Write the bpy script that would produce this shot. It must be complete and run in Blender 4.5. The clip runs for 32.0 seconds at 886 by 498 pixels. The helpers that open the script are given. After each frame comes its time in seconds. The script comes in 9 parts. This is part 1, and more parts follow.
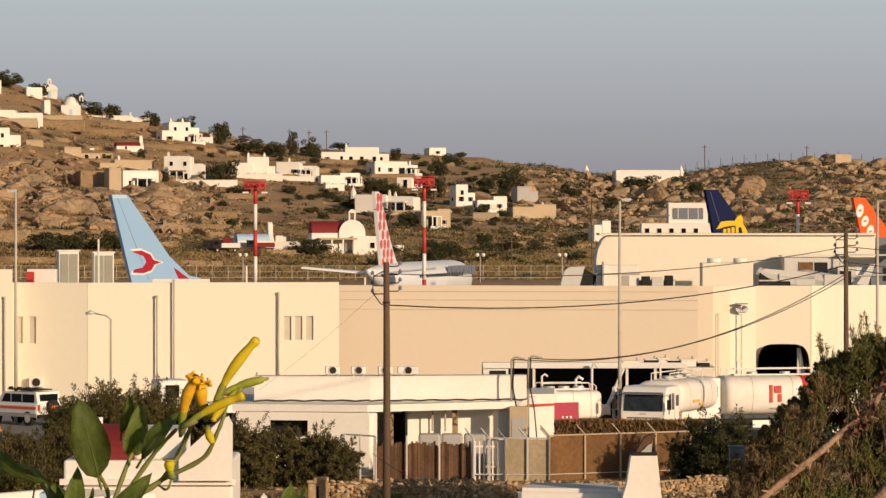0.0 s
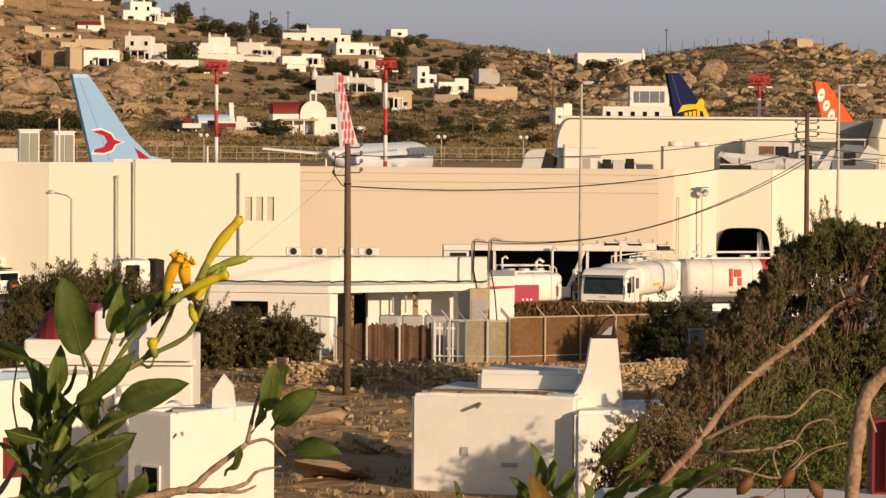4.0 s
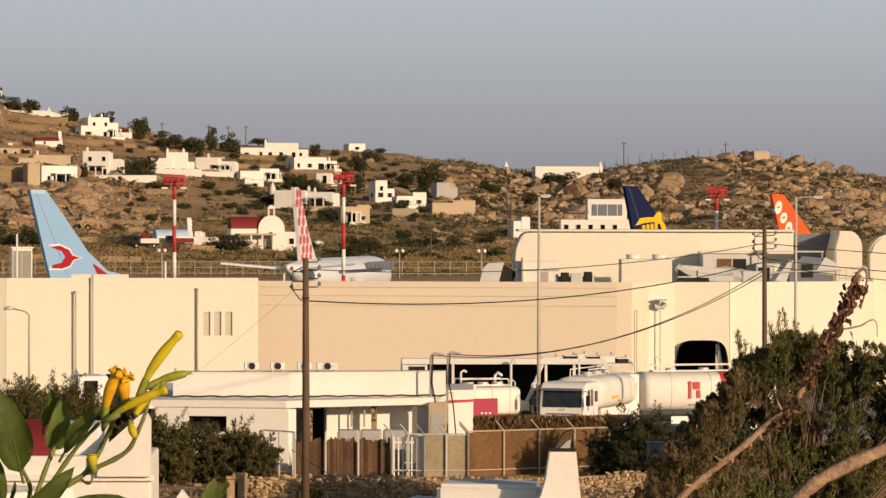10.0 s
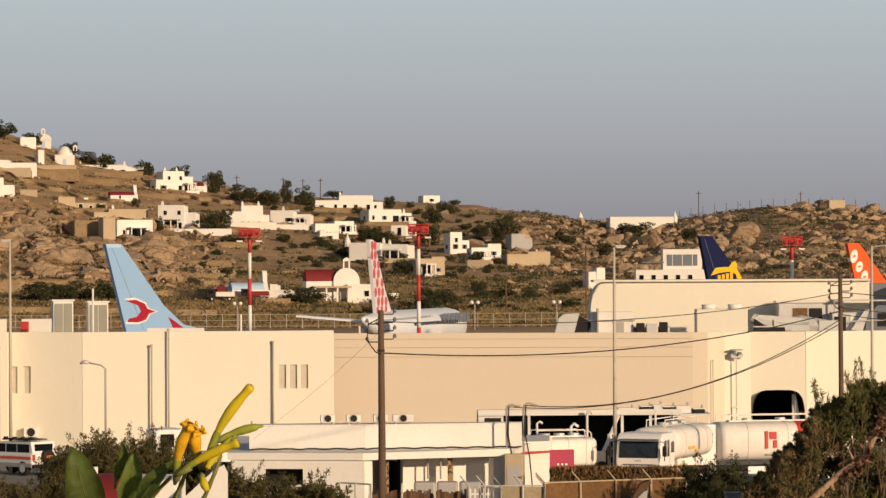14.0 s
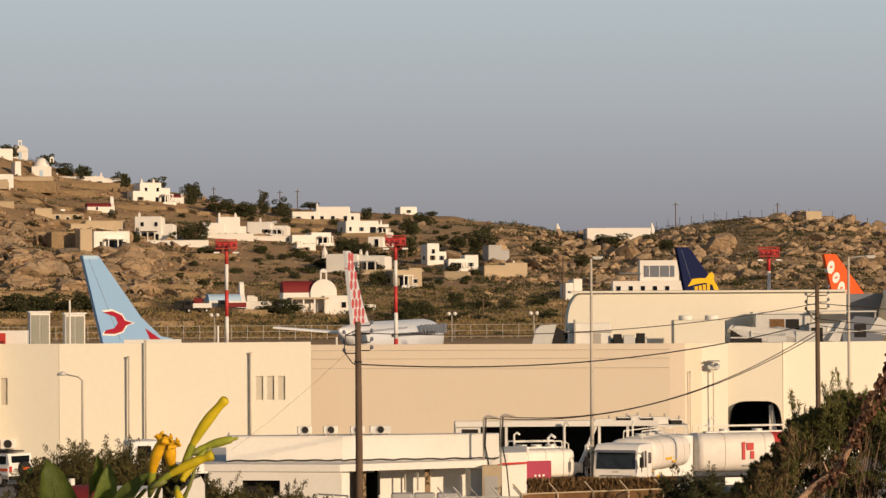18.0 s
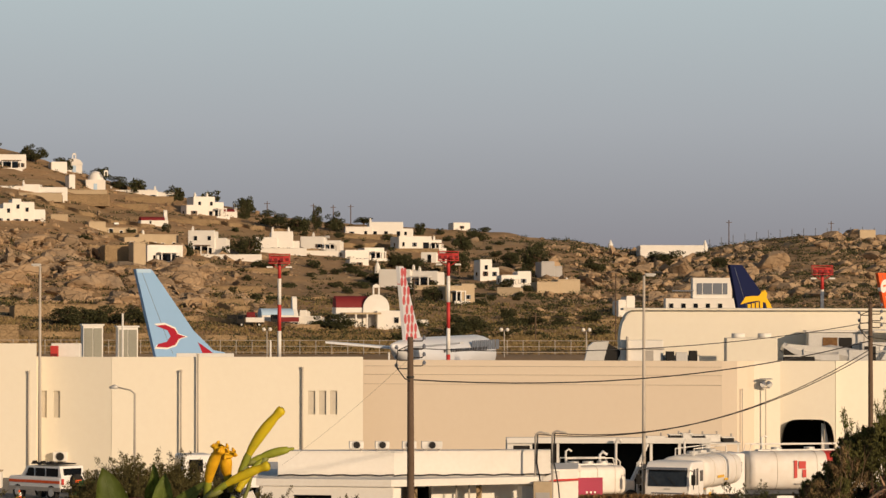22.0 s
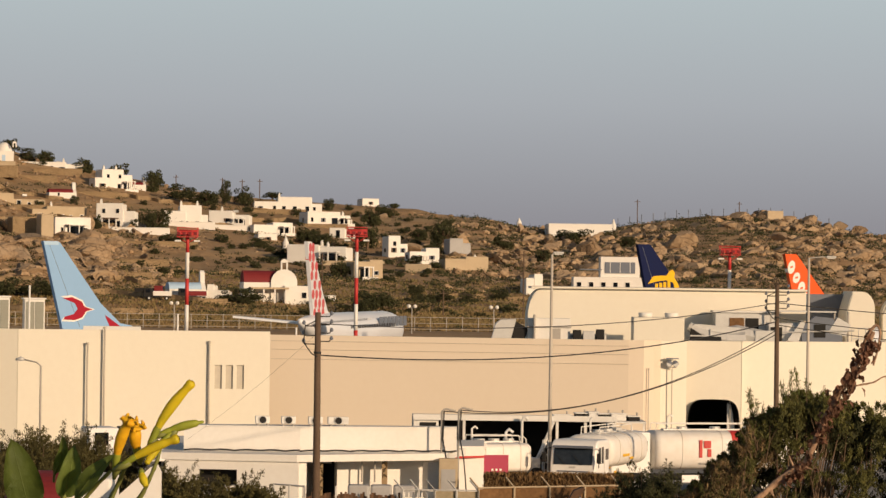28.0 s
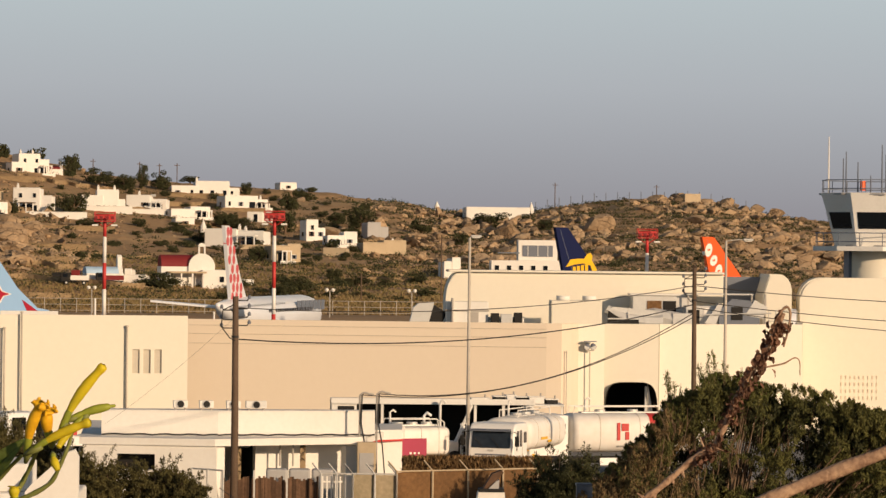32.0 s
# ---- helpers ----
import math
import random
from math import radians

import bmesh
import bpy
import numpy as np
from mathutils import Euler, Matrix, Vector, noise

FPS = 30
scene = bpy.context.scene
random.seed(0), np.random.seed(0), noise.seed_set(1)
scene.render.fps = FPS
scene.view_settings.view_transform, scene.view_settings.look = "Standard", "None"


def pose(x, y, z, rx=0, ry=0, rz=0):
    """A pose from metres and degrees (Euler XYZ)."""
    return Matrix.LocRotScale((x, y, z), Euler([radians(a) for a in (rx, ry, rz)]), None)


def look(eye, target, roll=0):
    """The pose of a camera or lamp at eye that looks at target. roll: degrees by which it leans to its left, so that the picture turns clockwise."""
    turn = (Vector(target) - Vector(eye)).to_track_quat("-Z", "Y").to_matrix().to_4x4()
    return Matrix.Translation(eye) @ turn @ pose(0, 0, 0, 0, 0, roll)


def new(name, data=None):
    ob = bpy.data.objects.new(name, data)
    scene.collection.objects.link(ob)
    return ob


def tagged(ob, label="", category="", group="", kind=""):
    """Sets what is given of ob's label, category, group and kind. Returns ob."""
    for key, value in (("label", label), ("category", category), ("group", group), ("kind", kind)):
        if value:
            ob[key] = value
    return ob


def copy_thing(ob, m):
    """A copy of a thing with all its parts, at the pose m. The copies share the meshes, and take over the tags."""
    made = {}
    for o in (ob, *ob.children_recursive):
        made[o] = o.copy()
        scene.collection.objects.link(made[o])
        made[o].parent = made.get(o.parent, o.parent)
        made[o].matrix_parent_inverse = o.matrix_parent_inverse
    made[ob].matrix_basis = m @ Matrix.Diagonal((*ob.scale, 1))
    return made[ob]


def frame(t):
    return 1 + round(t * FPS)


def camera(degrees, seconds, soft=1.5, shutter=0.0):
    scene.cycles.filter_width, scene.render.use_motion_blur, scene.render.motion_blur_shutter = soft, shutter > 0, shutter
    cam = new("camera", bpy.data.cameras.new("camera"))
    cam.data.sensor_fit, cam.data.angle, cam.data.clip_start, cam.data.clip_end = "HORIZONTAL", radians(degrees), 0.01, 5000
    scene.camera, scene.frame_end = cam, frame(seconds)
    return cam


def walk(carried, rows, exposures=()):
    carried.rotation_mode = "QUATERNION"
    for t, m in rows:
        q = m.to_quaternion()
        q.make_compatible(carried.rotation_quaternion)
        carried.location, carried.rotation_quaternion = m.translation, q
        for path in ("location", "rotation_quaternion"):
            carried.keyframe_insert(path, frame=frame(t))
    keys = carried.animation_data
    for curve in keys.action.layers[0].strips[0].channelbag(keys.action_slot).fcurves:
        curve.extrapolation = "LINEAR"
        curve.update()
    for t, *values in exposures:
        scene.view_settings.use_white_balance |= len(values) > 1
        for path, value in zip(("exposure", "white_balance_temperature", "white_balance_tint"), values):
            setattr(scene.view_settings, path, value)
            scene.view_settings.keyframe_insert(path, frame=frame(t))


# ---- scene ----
# ---------------------------------------------------------------- camera
EYE = 10.8
# seconds, sideways and upward drift in metres, turn to the right, tilt and roll in degrees
PATH = [
    (0, 0.0027, 0.0024, 0, -0.5113, 0),
    (0.5, 0.0019, 0.0011, -0.7138, -0.6807, -0.5549),
    (1, -0.0062, 0.0014, -1.7695, -1.0064, -1.0211),
    (1.5, -0.0084, 0.0002, -2.6237, -1.4265, -1.2674),
    (2, -0.0112, -0.0006, -2.9182, -1.8353, -1.1692),
    (2.5, -0.0136, -0.0006, -2.6938, -2.3931, -0.9996),
    (3, -0.0236, -0.0039, -1.8072, -2.9205, -0.7717),
    (3.5, -0.0176, -0, -0.4778, -3.0066, -0.1435),
    (4, -0.0162, 0.0009, 0.6204, -2.3519, 0.3822),
    (4.5, -0.0129, 0.0052, 1.4356, -1.5138, 0.9303),
    (6.5, -0.0061, 0.005, 2.2224, -0.6297, 0.6665),
    (7, -0.0067, 0.003, 1.9416, -0.6051, 0.5332),
    (7.5, -0.0084, 0.0013, 1.6821, -0.5851, 0.395),
    (8, -0.0066, 0.0013, 1.5961, -0.4957, 0.3283),
    (8.5, -0.0044, 0.0016, 1.6089, -0.4013, 0.2259),
    (9, -0.003, 0.0016, 1.5818, -0.3878, 0.2285),
    (9.5, -0.0014, 0.0017, 1.4608, -0.4631, 0.1398),
    (10, -0.0007, 0.001, 1.2593, -0.5731, 0.1138),
    (10.5, 0.0001, 0.0005, 1.057, -0.662, 0.0788),
    (11, 0.0016, 0.0009, 0.9365, -0.6581, 0.0339),
    (11.5, 0.0079, 0.0009, 0.8308, -0.5403, -0.0414),
    (12, 0.0051, 0.001, 0.6715, -0.3196, -0.1409),
    (12.5, 0.0057, 0.0018, 0.4878, -0.0827, -0.2202),
    (13, 0.0062, 0.0025, 0.3063, 0.1164, -0.3084),
    (13.5, 0.0054, 0.002, 0.1494, 0.2322, -0.3616),
    (15.5, -0.0025, -0.0004, 0.1122, 0.2302, -0.0038),
    (16, 0.0063, 0.0011, 0.3359, 0.1725, -0.0198),
    (16.5, 0.0097, 0.0007, 0.5983, 0.2104, -0.1801),
    (17, 0.0077, 0.0004, 0.8693, 0.2618, -0.2593),
    (17.5, 0.0073, 0.002, 0.9305, 0.34, -0.2496),
    (18, 0.0052, 0.002, 0.4486, 0.4063, -0.334),
    (18.5, 0.0014, 0.0003, -0.168, 0.3543, -0.2392),
    (19, -0.0053, -0.0023, -0.4777, 0.3036, -0.0965),
    (19.5, -0.0052, -0.0018, -0.4458, 0.2199, 0.0674),
    (20, -0.001, -0.0022, -0.3128, 0.2305, 0.1568),
    (20.5, 0.0011, -0.0007, -0.2592, 0.3362, 0.1493),
    (21, -0.0013, -0.0003, -0.3314, 0.526, 0.0356),
    (21.5, -0.0018, -0.0006, -0.3913, 0.6415, 0.0881),
    (22, 0.0017, -0.0013, -0.3765, 0.6551, 0.0802),
    (22.5, -0.0001, 0, -0.382, 0.5493, 0.0928),
    (23, 0.0004, -0.0009, -0.4602, 0.3676, 0.1425),
    (23.5, 0.003, -0.0036, -0.4868, 0.1536, 0.2592),
    (24, 0.0029, -0.003, -0.4313, -0.0439, 0.3195),
    (24.5, 0.0052, -0.0029, -0.3926, -0.1411, 0.2895),
    (26.5, -0.0072, -0.0012, -0.0384, 0.1284, 0.6893),
    (27, -0.0023, -0.0027, 0.4306, 0.2766, 0.7697),
    (27.5, 0.0002, -0.0018, 0.838, 0.3058, 0.7968),
    (28, -0.0012, -0.002, 1.0533, 0.2972, 0.7792),
    (28.5, -0.0006, -0.0013, 1.0309, 0.2937, 0.7243),
    (29, -0.0037, -0.0011, 0.9714, 0.2702, 0.6613),
    (29.5, 0.0045, -0.0017, 1.0072, 0.2368, 0.5602),
    (30, 0.0033, -0.0017, 1.0885, 0.0826, 0.4649),
    (30.5, 0.0034, -0.0037, 1.2136, -0.0908, 0.3374),
    (31, 0.0024, -0.0016, 1.5124, -0.1525, 0.392),
    (31.5, 0.0015, -0.0024, 1.9611, -0.0238, 0.5426),
    (32, 0.0037, -0.0027, 2.3377, 0.0569, 0.6342),
]
cam = camera(13.754, 32.0, 1.42)


def aim(dx, dz, turn, tilt, roll):
    a, e = radians(turn), radians(tilt)
    eye = Vector((dx, 0, EYE + dz))
    return look(eye, eye + 100 * Vector((math.sin(a) * math.cos(e), math.cos(a) * math.cos(e), math.sin(e))), roll)


walk(cam, [(row[0], aim(*row[1:])) for row in PATH], [(0, 0.0), (2, 0.0), (3, 0.08), (4.4, 0.08), (6.5, 0.0), (9, 0.0), (13, -0.05), (16, -0.1), (19, -0.13), (22, -0.17), (26.5, -0.13), (30, -0.1), (32, -0.03)])

# ---------------------------------------------------------------- sun and sky
SUN_AZ, SUN_EL = 140.0, 13.0        # clockwise from straight ahead
world = bpy.data.worlds.new("sky")
scene.world = world
world.use_nodes = True
wn = world.node_tree
sky = wn.nodes.new("ShaderNodeTexSky")
sky.sky_type = "NISHITA"
sky.sun_disc = False
sky.sun_elevation = radians(SUN_EL)
sky.sun_rotation = radians(SUN_AZ)
sky.dust_density = 2.0
sky.ozone_density = 1.5
bg = wn.nodes["Background"]
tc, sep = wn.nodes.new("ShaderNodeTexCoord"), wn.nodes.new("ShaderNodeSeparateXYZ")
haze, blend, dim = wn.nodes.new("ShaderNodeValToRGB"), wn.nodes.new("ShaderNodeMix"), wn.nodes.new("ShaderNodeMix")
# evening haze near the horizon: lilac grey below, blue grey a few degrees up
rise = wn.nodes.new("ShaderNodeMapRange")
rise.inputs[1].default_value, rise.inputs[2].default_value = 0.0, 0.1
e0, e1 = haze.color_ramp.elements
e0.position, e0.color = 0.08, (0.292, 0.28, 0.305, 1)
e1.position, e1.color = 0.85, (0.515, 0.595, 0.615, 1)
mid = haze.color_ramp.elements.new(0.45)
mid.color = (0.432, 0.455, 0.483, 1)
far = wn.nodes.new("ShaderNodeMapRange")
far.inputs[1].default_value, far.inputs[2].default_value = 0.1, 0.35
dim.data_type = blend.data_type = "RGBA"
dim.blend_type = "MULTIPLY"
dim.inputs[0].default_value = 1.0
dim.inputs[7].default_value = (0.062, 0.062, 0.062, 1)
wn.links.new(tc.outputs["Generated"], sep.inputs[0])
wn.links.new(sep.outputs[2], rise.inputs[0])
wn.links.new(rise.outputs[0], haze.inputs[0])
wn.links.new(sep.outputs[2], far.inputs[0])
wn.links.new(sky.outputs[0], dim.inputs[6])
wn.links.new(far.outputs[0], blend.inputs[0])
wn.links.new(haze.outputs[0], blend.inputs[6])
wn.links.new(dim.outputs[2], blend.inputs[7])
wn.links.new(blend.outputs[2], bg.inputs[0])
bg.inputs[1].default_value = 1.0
sun_data = bpy.data.lights.new("sun", "SUN")
sun_data.energy, sun_data.angle, sun_data.color = 4.4, radians(1.0), (1.0, 0.725, 0.472)
sun = new("sun", sun_data)
SUN_DIR = Vector((math.sin(radians(SUN_AZ)) * math.cos(radians(SUN_EL)), math.cos(radians(SUN_AZ)) * math.cos(radians(SUN_EL)), math.sin(radians(SUN_EL))))
sun.matrix_world = look(SUN_DIR * 300, (0, 0, 0))


# ---------------------------------------------------------------- materials
def material(name, color, rough=0.8, vary=0.15, fine=8.0, coarse=0.5, bump=0.3, metal=0.0, tint=None, rand=0.0, spec=0.3):
    """A surface with variation at a coarse and a fine scale (per metre), fine relief and a random shift per piece."""
    m = bpy.data.materials.new(name)
    m.use_nodes = True
    n, l = m.node_tree.nodes, m.node_tree.links
    b = n["Principled BSDF"]
    co = n.new("ShaderNodeNewGeometry")
    t1, t2 = n.new("ShaderNodeTexNoise"), n.new("ShaderNodeTexNoise")
    t1.inputs["Scale"].default_value, t2.inputs["Scale"].default_value = coarse, fine
    t1.inputs["Detail"].default_value, t2.inputs["Detail"].default_value = 5, 6
    for t in (t1, t2):
        l.new(co.outputs["Position"], t.inputs["Vector"])
    mix = n.new("ShaderNodeMix")
    mix.data_type = "RGBA"
    dark = tint or tuple(c * 0.6 for c in color)
    mix.inputs[6].default_value, mix.inputs[7].default_value = (*color, 1), (*dark, 1)
    ramp = n.new("ShaderNodeMapRange")
    ramp.inputs[1].default_value, ramp.inputs[2].default_value = 0.35, 0.75
    ramp.inputs[4].default_value = min(1.0, vary * 2.2)
    add = n.new("ShaderNodeMath")
    add.operation = "ADD"
    half = n.new("ShaderNodeMath")
    half.operation = "MULTIPLY"
    half.inputs[1].default_value = 0.5
    l.new(t1.outputs[0], add.inputs[0])
    l.new(t2.outputs[0], add.inputs[1])
    l.new(add.outputs[0], half.inputs[0])
    l.new(half.outputs[0], ramp.inputs[0])
    l.new(ramp.outputs[0], mix.inputs[0])
    out = mix.outputs[2]
    if rand:
        info = n.new("ShaderNodeObjectInfo")
        isl = n.new("ShaderNodeNewGeometry")
        s = n.new("ShaderNodeMath")
        s.operation = "ADD"
        l.new(info.outputs["Random"], s.inputs[0])
        l.new(isl.outputs["Random Per Island"], s.inputs[1])
        fr = n.new("ShaderNodeMath")
        fr.operation = "FRACT"
        l.new(s.outputs[0], fr.inputs[0])
        mr = n.new("ShaderNodeMapRange")
        mr.inputs[3].default_value, mr.inputs[4].default_value = 1 - rand, 1 + rand
        l.new(fr.outputs[0], mr.inputs[0])
        hsv = n.new("ShaderNodeHueSaturation")
        l.new(mr.outputs[0], hsv.inputs["Value"])
        l.new(out, hsv.inputs["Color"])
        out = hsv.outputs[0]
    l.new(out, b.inputs["Base Color"])
    b.inputs["Roughness"].default_value, b.inputs["Metallic"].default_value = rough, metal
    b.inputs["Specular IOR Level"].default_value = spec
    if bump:
        bp = n.new("ShaderNodeBump")
        bp.inputs["Strength"].default_value, bp.inputs["Distance"].default_value = bump, 0.4 / fine
        l.new(t2.outputs[0], bp.inputs["Height"])
        l.new(bp.outputs[0], b.inputs["Normal"])
    return m


M = dict(
    soil=material("dry_soil", (0.47, 0.30, 0.155), 0.95, 0.4, 0.6, 0.035, 0.9, tint=(0.24, 0.15, 0.072)),
    tarmac=material("apron_concrete", (0.25, 0.24, 0.22), 0.9, 0.2, 3, 0.1, 0.1),
    cream=material("cream_render", (0.785, 0.738, 0.62), 0.85, 0.10, 3.0, 0.15, 0.05, tint=(0.66, 0.58, 0.46)),
    tan=material("tan_render", (0.745, 0.643, 0.512), 0.85, 0.10, 3.0, 0.12, 0.05, tint=(0.66, 0.545, 0.415)),
    white=material("whitewash", (0.80, 0.78, 0.73), 0.9, 0.16, 5.0, 0.5, 0.08, tint=(0.62, 0.57, 0.50)),
    paint=material("white_vehicle_paint", (0.84, 0.83, 0.80), 0.35, 0.05, 6, 0.6, 0.02, spec=0.5),
    tankpaint=material("grimy_white_tank_paint", (0.80, 0.785, 0.75), 0.5, 0.16, 2.5, 0.35, 0.06, tint=(0.55, 0.43, 0.28), spec=0.35),
    # near-black glass with random blue-grey patches
    screen=material("mottled_windscreen_glass", (0.012, 0.016, 0.022), 0.16, 0.4, 4, 0.9, 0.0, tint=(0.04, 0.047, 0.055), spec=0.6),
    grey=material("grey_render", (0.42, 0.41, 0.40), 0.85, 0.15, 4, 0.4, 0.1),
    metal=material("galvanised_steel", (0.64, 0.63, 0.60), 0.5, 0.2, 12, 1.0, 0.1, 0.25),
    pipe=material("grey_painted_steel", (0.42, 0.39, 0.35), 0.6, 0.15, 10, 1.0, 0.05),
    palepipe=material("pale_grey_painted_steel", (0.52, 0.47, 0.40), 0.6, 0.15, 10, 1.0, 0.05),
    frost=material("dusty_frosted_glass", (0.58, 0.53, 0.44), 0.35, 0.15, 5, 0.8, 0.0),
    louvre=material("grey_green_louvre", (0.30, 0.30, 0.25), 0.6, 0.15, 8, 1, 0.05),
    wood=material("weathered_pole_timber", (0.14, 0.095, 0.065), 0.9, 0.35, 14, 1.0, 0.5),
    cable=material("black_cable", (0.03, 0.028, 0.026), 0.6, 0.1, 20, 2, 0.0),
    red=material("red_paint", (0.55, 0.05, 0.045), 0.5, 0.15, 6, 0.6, 0.05),
    crimson=material("crimson_emblem_paint", (0.36, 0.012, 0.03), 0.45, 0.1, 4, 0.5, 0.0),
    darkred=material("dark_red_paint", (0.21, 0.024, 0.026), 0.7, 0.2, 6, 0.6, 0.1),
    # near black, also used for painted shade inside sheds, bays and the arch
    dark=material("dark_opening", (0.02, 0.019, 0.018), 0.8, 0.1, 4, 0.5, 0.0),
    glass=material("dark_window_glass", (0.006, 0.008, 0.011), 0.12, 0.05, 3, 0.5, 0.0, spec=0.35),
    skyblue=material("light_blue_aircraft_paint", (0.27, 0.45, 0.70), 0.35, 0.05, 3, 0.4, 0.0, spec=0.5),
    navy=material("navy_aircraft_paint", (0.004, 0.009, 0.055), 0.55, 0.08, 3, 0.4, 0.0, spec=0.25),
    orange=material("orange_aircraft_paint", (0.80, 0.11, 0.015), 0.4, 0.06, 3, 0.4, 0.0, spec=0.5),
    yellow=material("yellow_paint", (0.80, 0.48, 0.02), 0.4, 0.08, 4, 0.5, 0.0),
    jet=material("white_aircraft_paint", (0.75, 0.76, 0.78), 0.3, 0.05, 2, 0.3, 0.0, spec=0.5),
    pinkred=material("checker_red_paint", (0.60, 0.10, 0.10), 0.4, 0.06, 3, 0.4, 0.0),
    rubber=material("tyre_rubber", (0.025, 0.025, 0.025), 0.9, 0.2, 10, 1, 0.1),
    stone=material("dry_stone", (0.46, 0.335, 0.20), 0.95, 0.4, 5, 0.8, 0.6, tint=(0.21, 0.145, 0.085), rand=0.35),
    rock=material("granite_boulder", (0.45, 0.32, 0.195), 0.95, 0.5, 1.6, 0.16, 0.8, tint=(0.25, 0.165, 0.095), rand=0.2),
    ochre=material("ochre_stone", (0.37, 0.265, 0.15), 0.95, 0.3, 4, 0.5, 0.3),
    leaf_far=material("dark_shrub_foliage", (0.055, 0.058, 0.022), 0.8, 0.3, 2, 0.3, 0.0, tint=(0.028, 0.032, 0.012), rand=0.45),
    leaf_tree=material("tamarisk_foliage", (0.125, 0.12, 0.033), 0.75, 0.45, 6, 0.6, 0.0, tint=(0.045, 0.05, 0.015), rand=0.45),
    leaf_hedge=material("olive_hedge_foliage", (0.098, 0.085, 0.028), 0.8, 0.45, 2, 0.3, 0.0, tint=(0.048, 0.044, 0.016), rand=0.45),
    leaf_green=material("fresh_green_foliage", (0.12, 0.135, 0.034), 0.75, 0.4, 6, 0.6, 0.0, tint=(0.075, 0.095, 0.02), rand=0.35),
    leaf_dry=material("twiggy_dry_foliage", (0.20, 0.135, 0.065), 0.85, 0.4, 6, 0.6, 0.0, tint=(0.10, 0.07, 0.032), rand=0.5),
    reed=material("brown_reed", (0.21, 0.125, 0.055), 0.95, 0.35, 5, 0.6, 0.0, tint=(0.10, 0.06, 0.026), rand=0.4),
    olivegrass=material("olive_dry_grass", (0.23, 0.175, 0.075), 0.95, 0.35, 3, 0.12, 0.0, tint=(0.15, 0.12, 0.05), rand=0.15),
    drygrass=material("dry_grass", (0.26, 0.185, 0.085), 0.95, 0.3, 4, 0.4, 0.0, rand=0.2),
    bark=material("shrub_bark", (0.20, 0.135, 0.085), 0.9, 0.4, 30, 4, 0.5, tint=(0.09, 0.055, 0.035)),
    twig=material("knotty_dry_twig", (0.46, 0.31, 0.20), 0.85, 0.9, 380, 70, 1.0, tint=(0.09, 0.035, 0.024)),
    leaf=material("fleshy_leaf", (0.20, 0.255, 0.06), 0.5, 0.4, 90, 14, 0.5, tint=(0.09, 0.125, 0.032), rand=0.35, spec=0.35),
    stem=material("green_stem", (0.20, 0.22, 0.06), 0.55, 0.3, 80, 10, 0.1),
    flower=material("yellow_tube_flower", (0.78, 0.60, 0.02), 0.5, 0.5, 90, 25, 0.3, tint=(0.42, 0.42, 0.03)),
    tubegreen=material("yellow_green_flower_base", (0.30, 0.33, 0.035), 0.55, 0.4, 120, 30, 0.2, tint=(0.16, 0.21, 0.03)),
    amber=material("withered_amber_flower", (0.85, 0.50, 0.015), 0.6, 0.4, 120, 30, 0.3, tint=(0.50, 0.22, 0.01)),
    deadleaf=material("withered_leaf", (0.29, 0.155, 0.10), 0.9, 0.4, 60, 9, 0.4, rand=0.4),
    pod=material("dry_seed_pod", (0.19, 0.08, 0.032), 0.6, 0.3, 90, 20, 0.2),
    yellowleaf=material("dying_leaf", (0.36, 0.22, 0.04), 0.7, 0.4, 70, 15, 0.3, tint=(0.18, 0.09, 0.02)),
    boards=material("dark_weathered_boards", (0.15, 0.085, 0.05), 0.9, 0.5, 9, 1.5, 0.4, tint=(0.06, 0.035, 0.022), rand=0.4),
    palemesh=material("grey_green_shade_mesh", (0.42, 0.34, 0.23), 0.95, 0.4, 6, 0.9, 0.3, tint=(0.20, 0.18, 0.11)),
    brownmesh=material("brown_windbreak_mesh", (0.21, 0.115, 0.05), 0.95, 0.45, 6, 0.9, 0.3, tint=(0.09, 0.048, 0.022), rand=0.2),
    green=material("green_plastic", (0.02, 0.10, 0.04), 0.6, 0.1, 5, 0.5, 0.0),
    magenta=material("magenta_panel_paint", (0.32, 0.008, 0.055), 0.45, 0.1, 4, 0.5, 0.0),
    blue=material("pale_blue_roof_paint", (0.45, 0.62, 0.80), 0.7, 0.15, 4, 0.5, 0.1),
    slate=material("dark_blue_grey_panel", (0.16, 0.18, 0.22), 0.6, 0.1, 3, 0.4, 0.0),
    beige=material("beige_block", (0.50, 0.40, 0.27), 0.9, 0.2, 5, 0.5, 0.2),
)


def stretched(n, l, scale):
    """World position with its axes scaled one by one."""
    co, mul = n.new("ShaderNodeNewGeometry"), n.new("ShaderNodeVectorMath")
    mul.operation = "MULTIPLY"
    mul.inputs[1].default_value = scale
    l.new(co.outputs["Position"], mul.inputs[0])
    return mul.outputs[0]


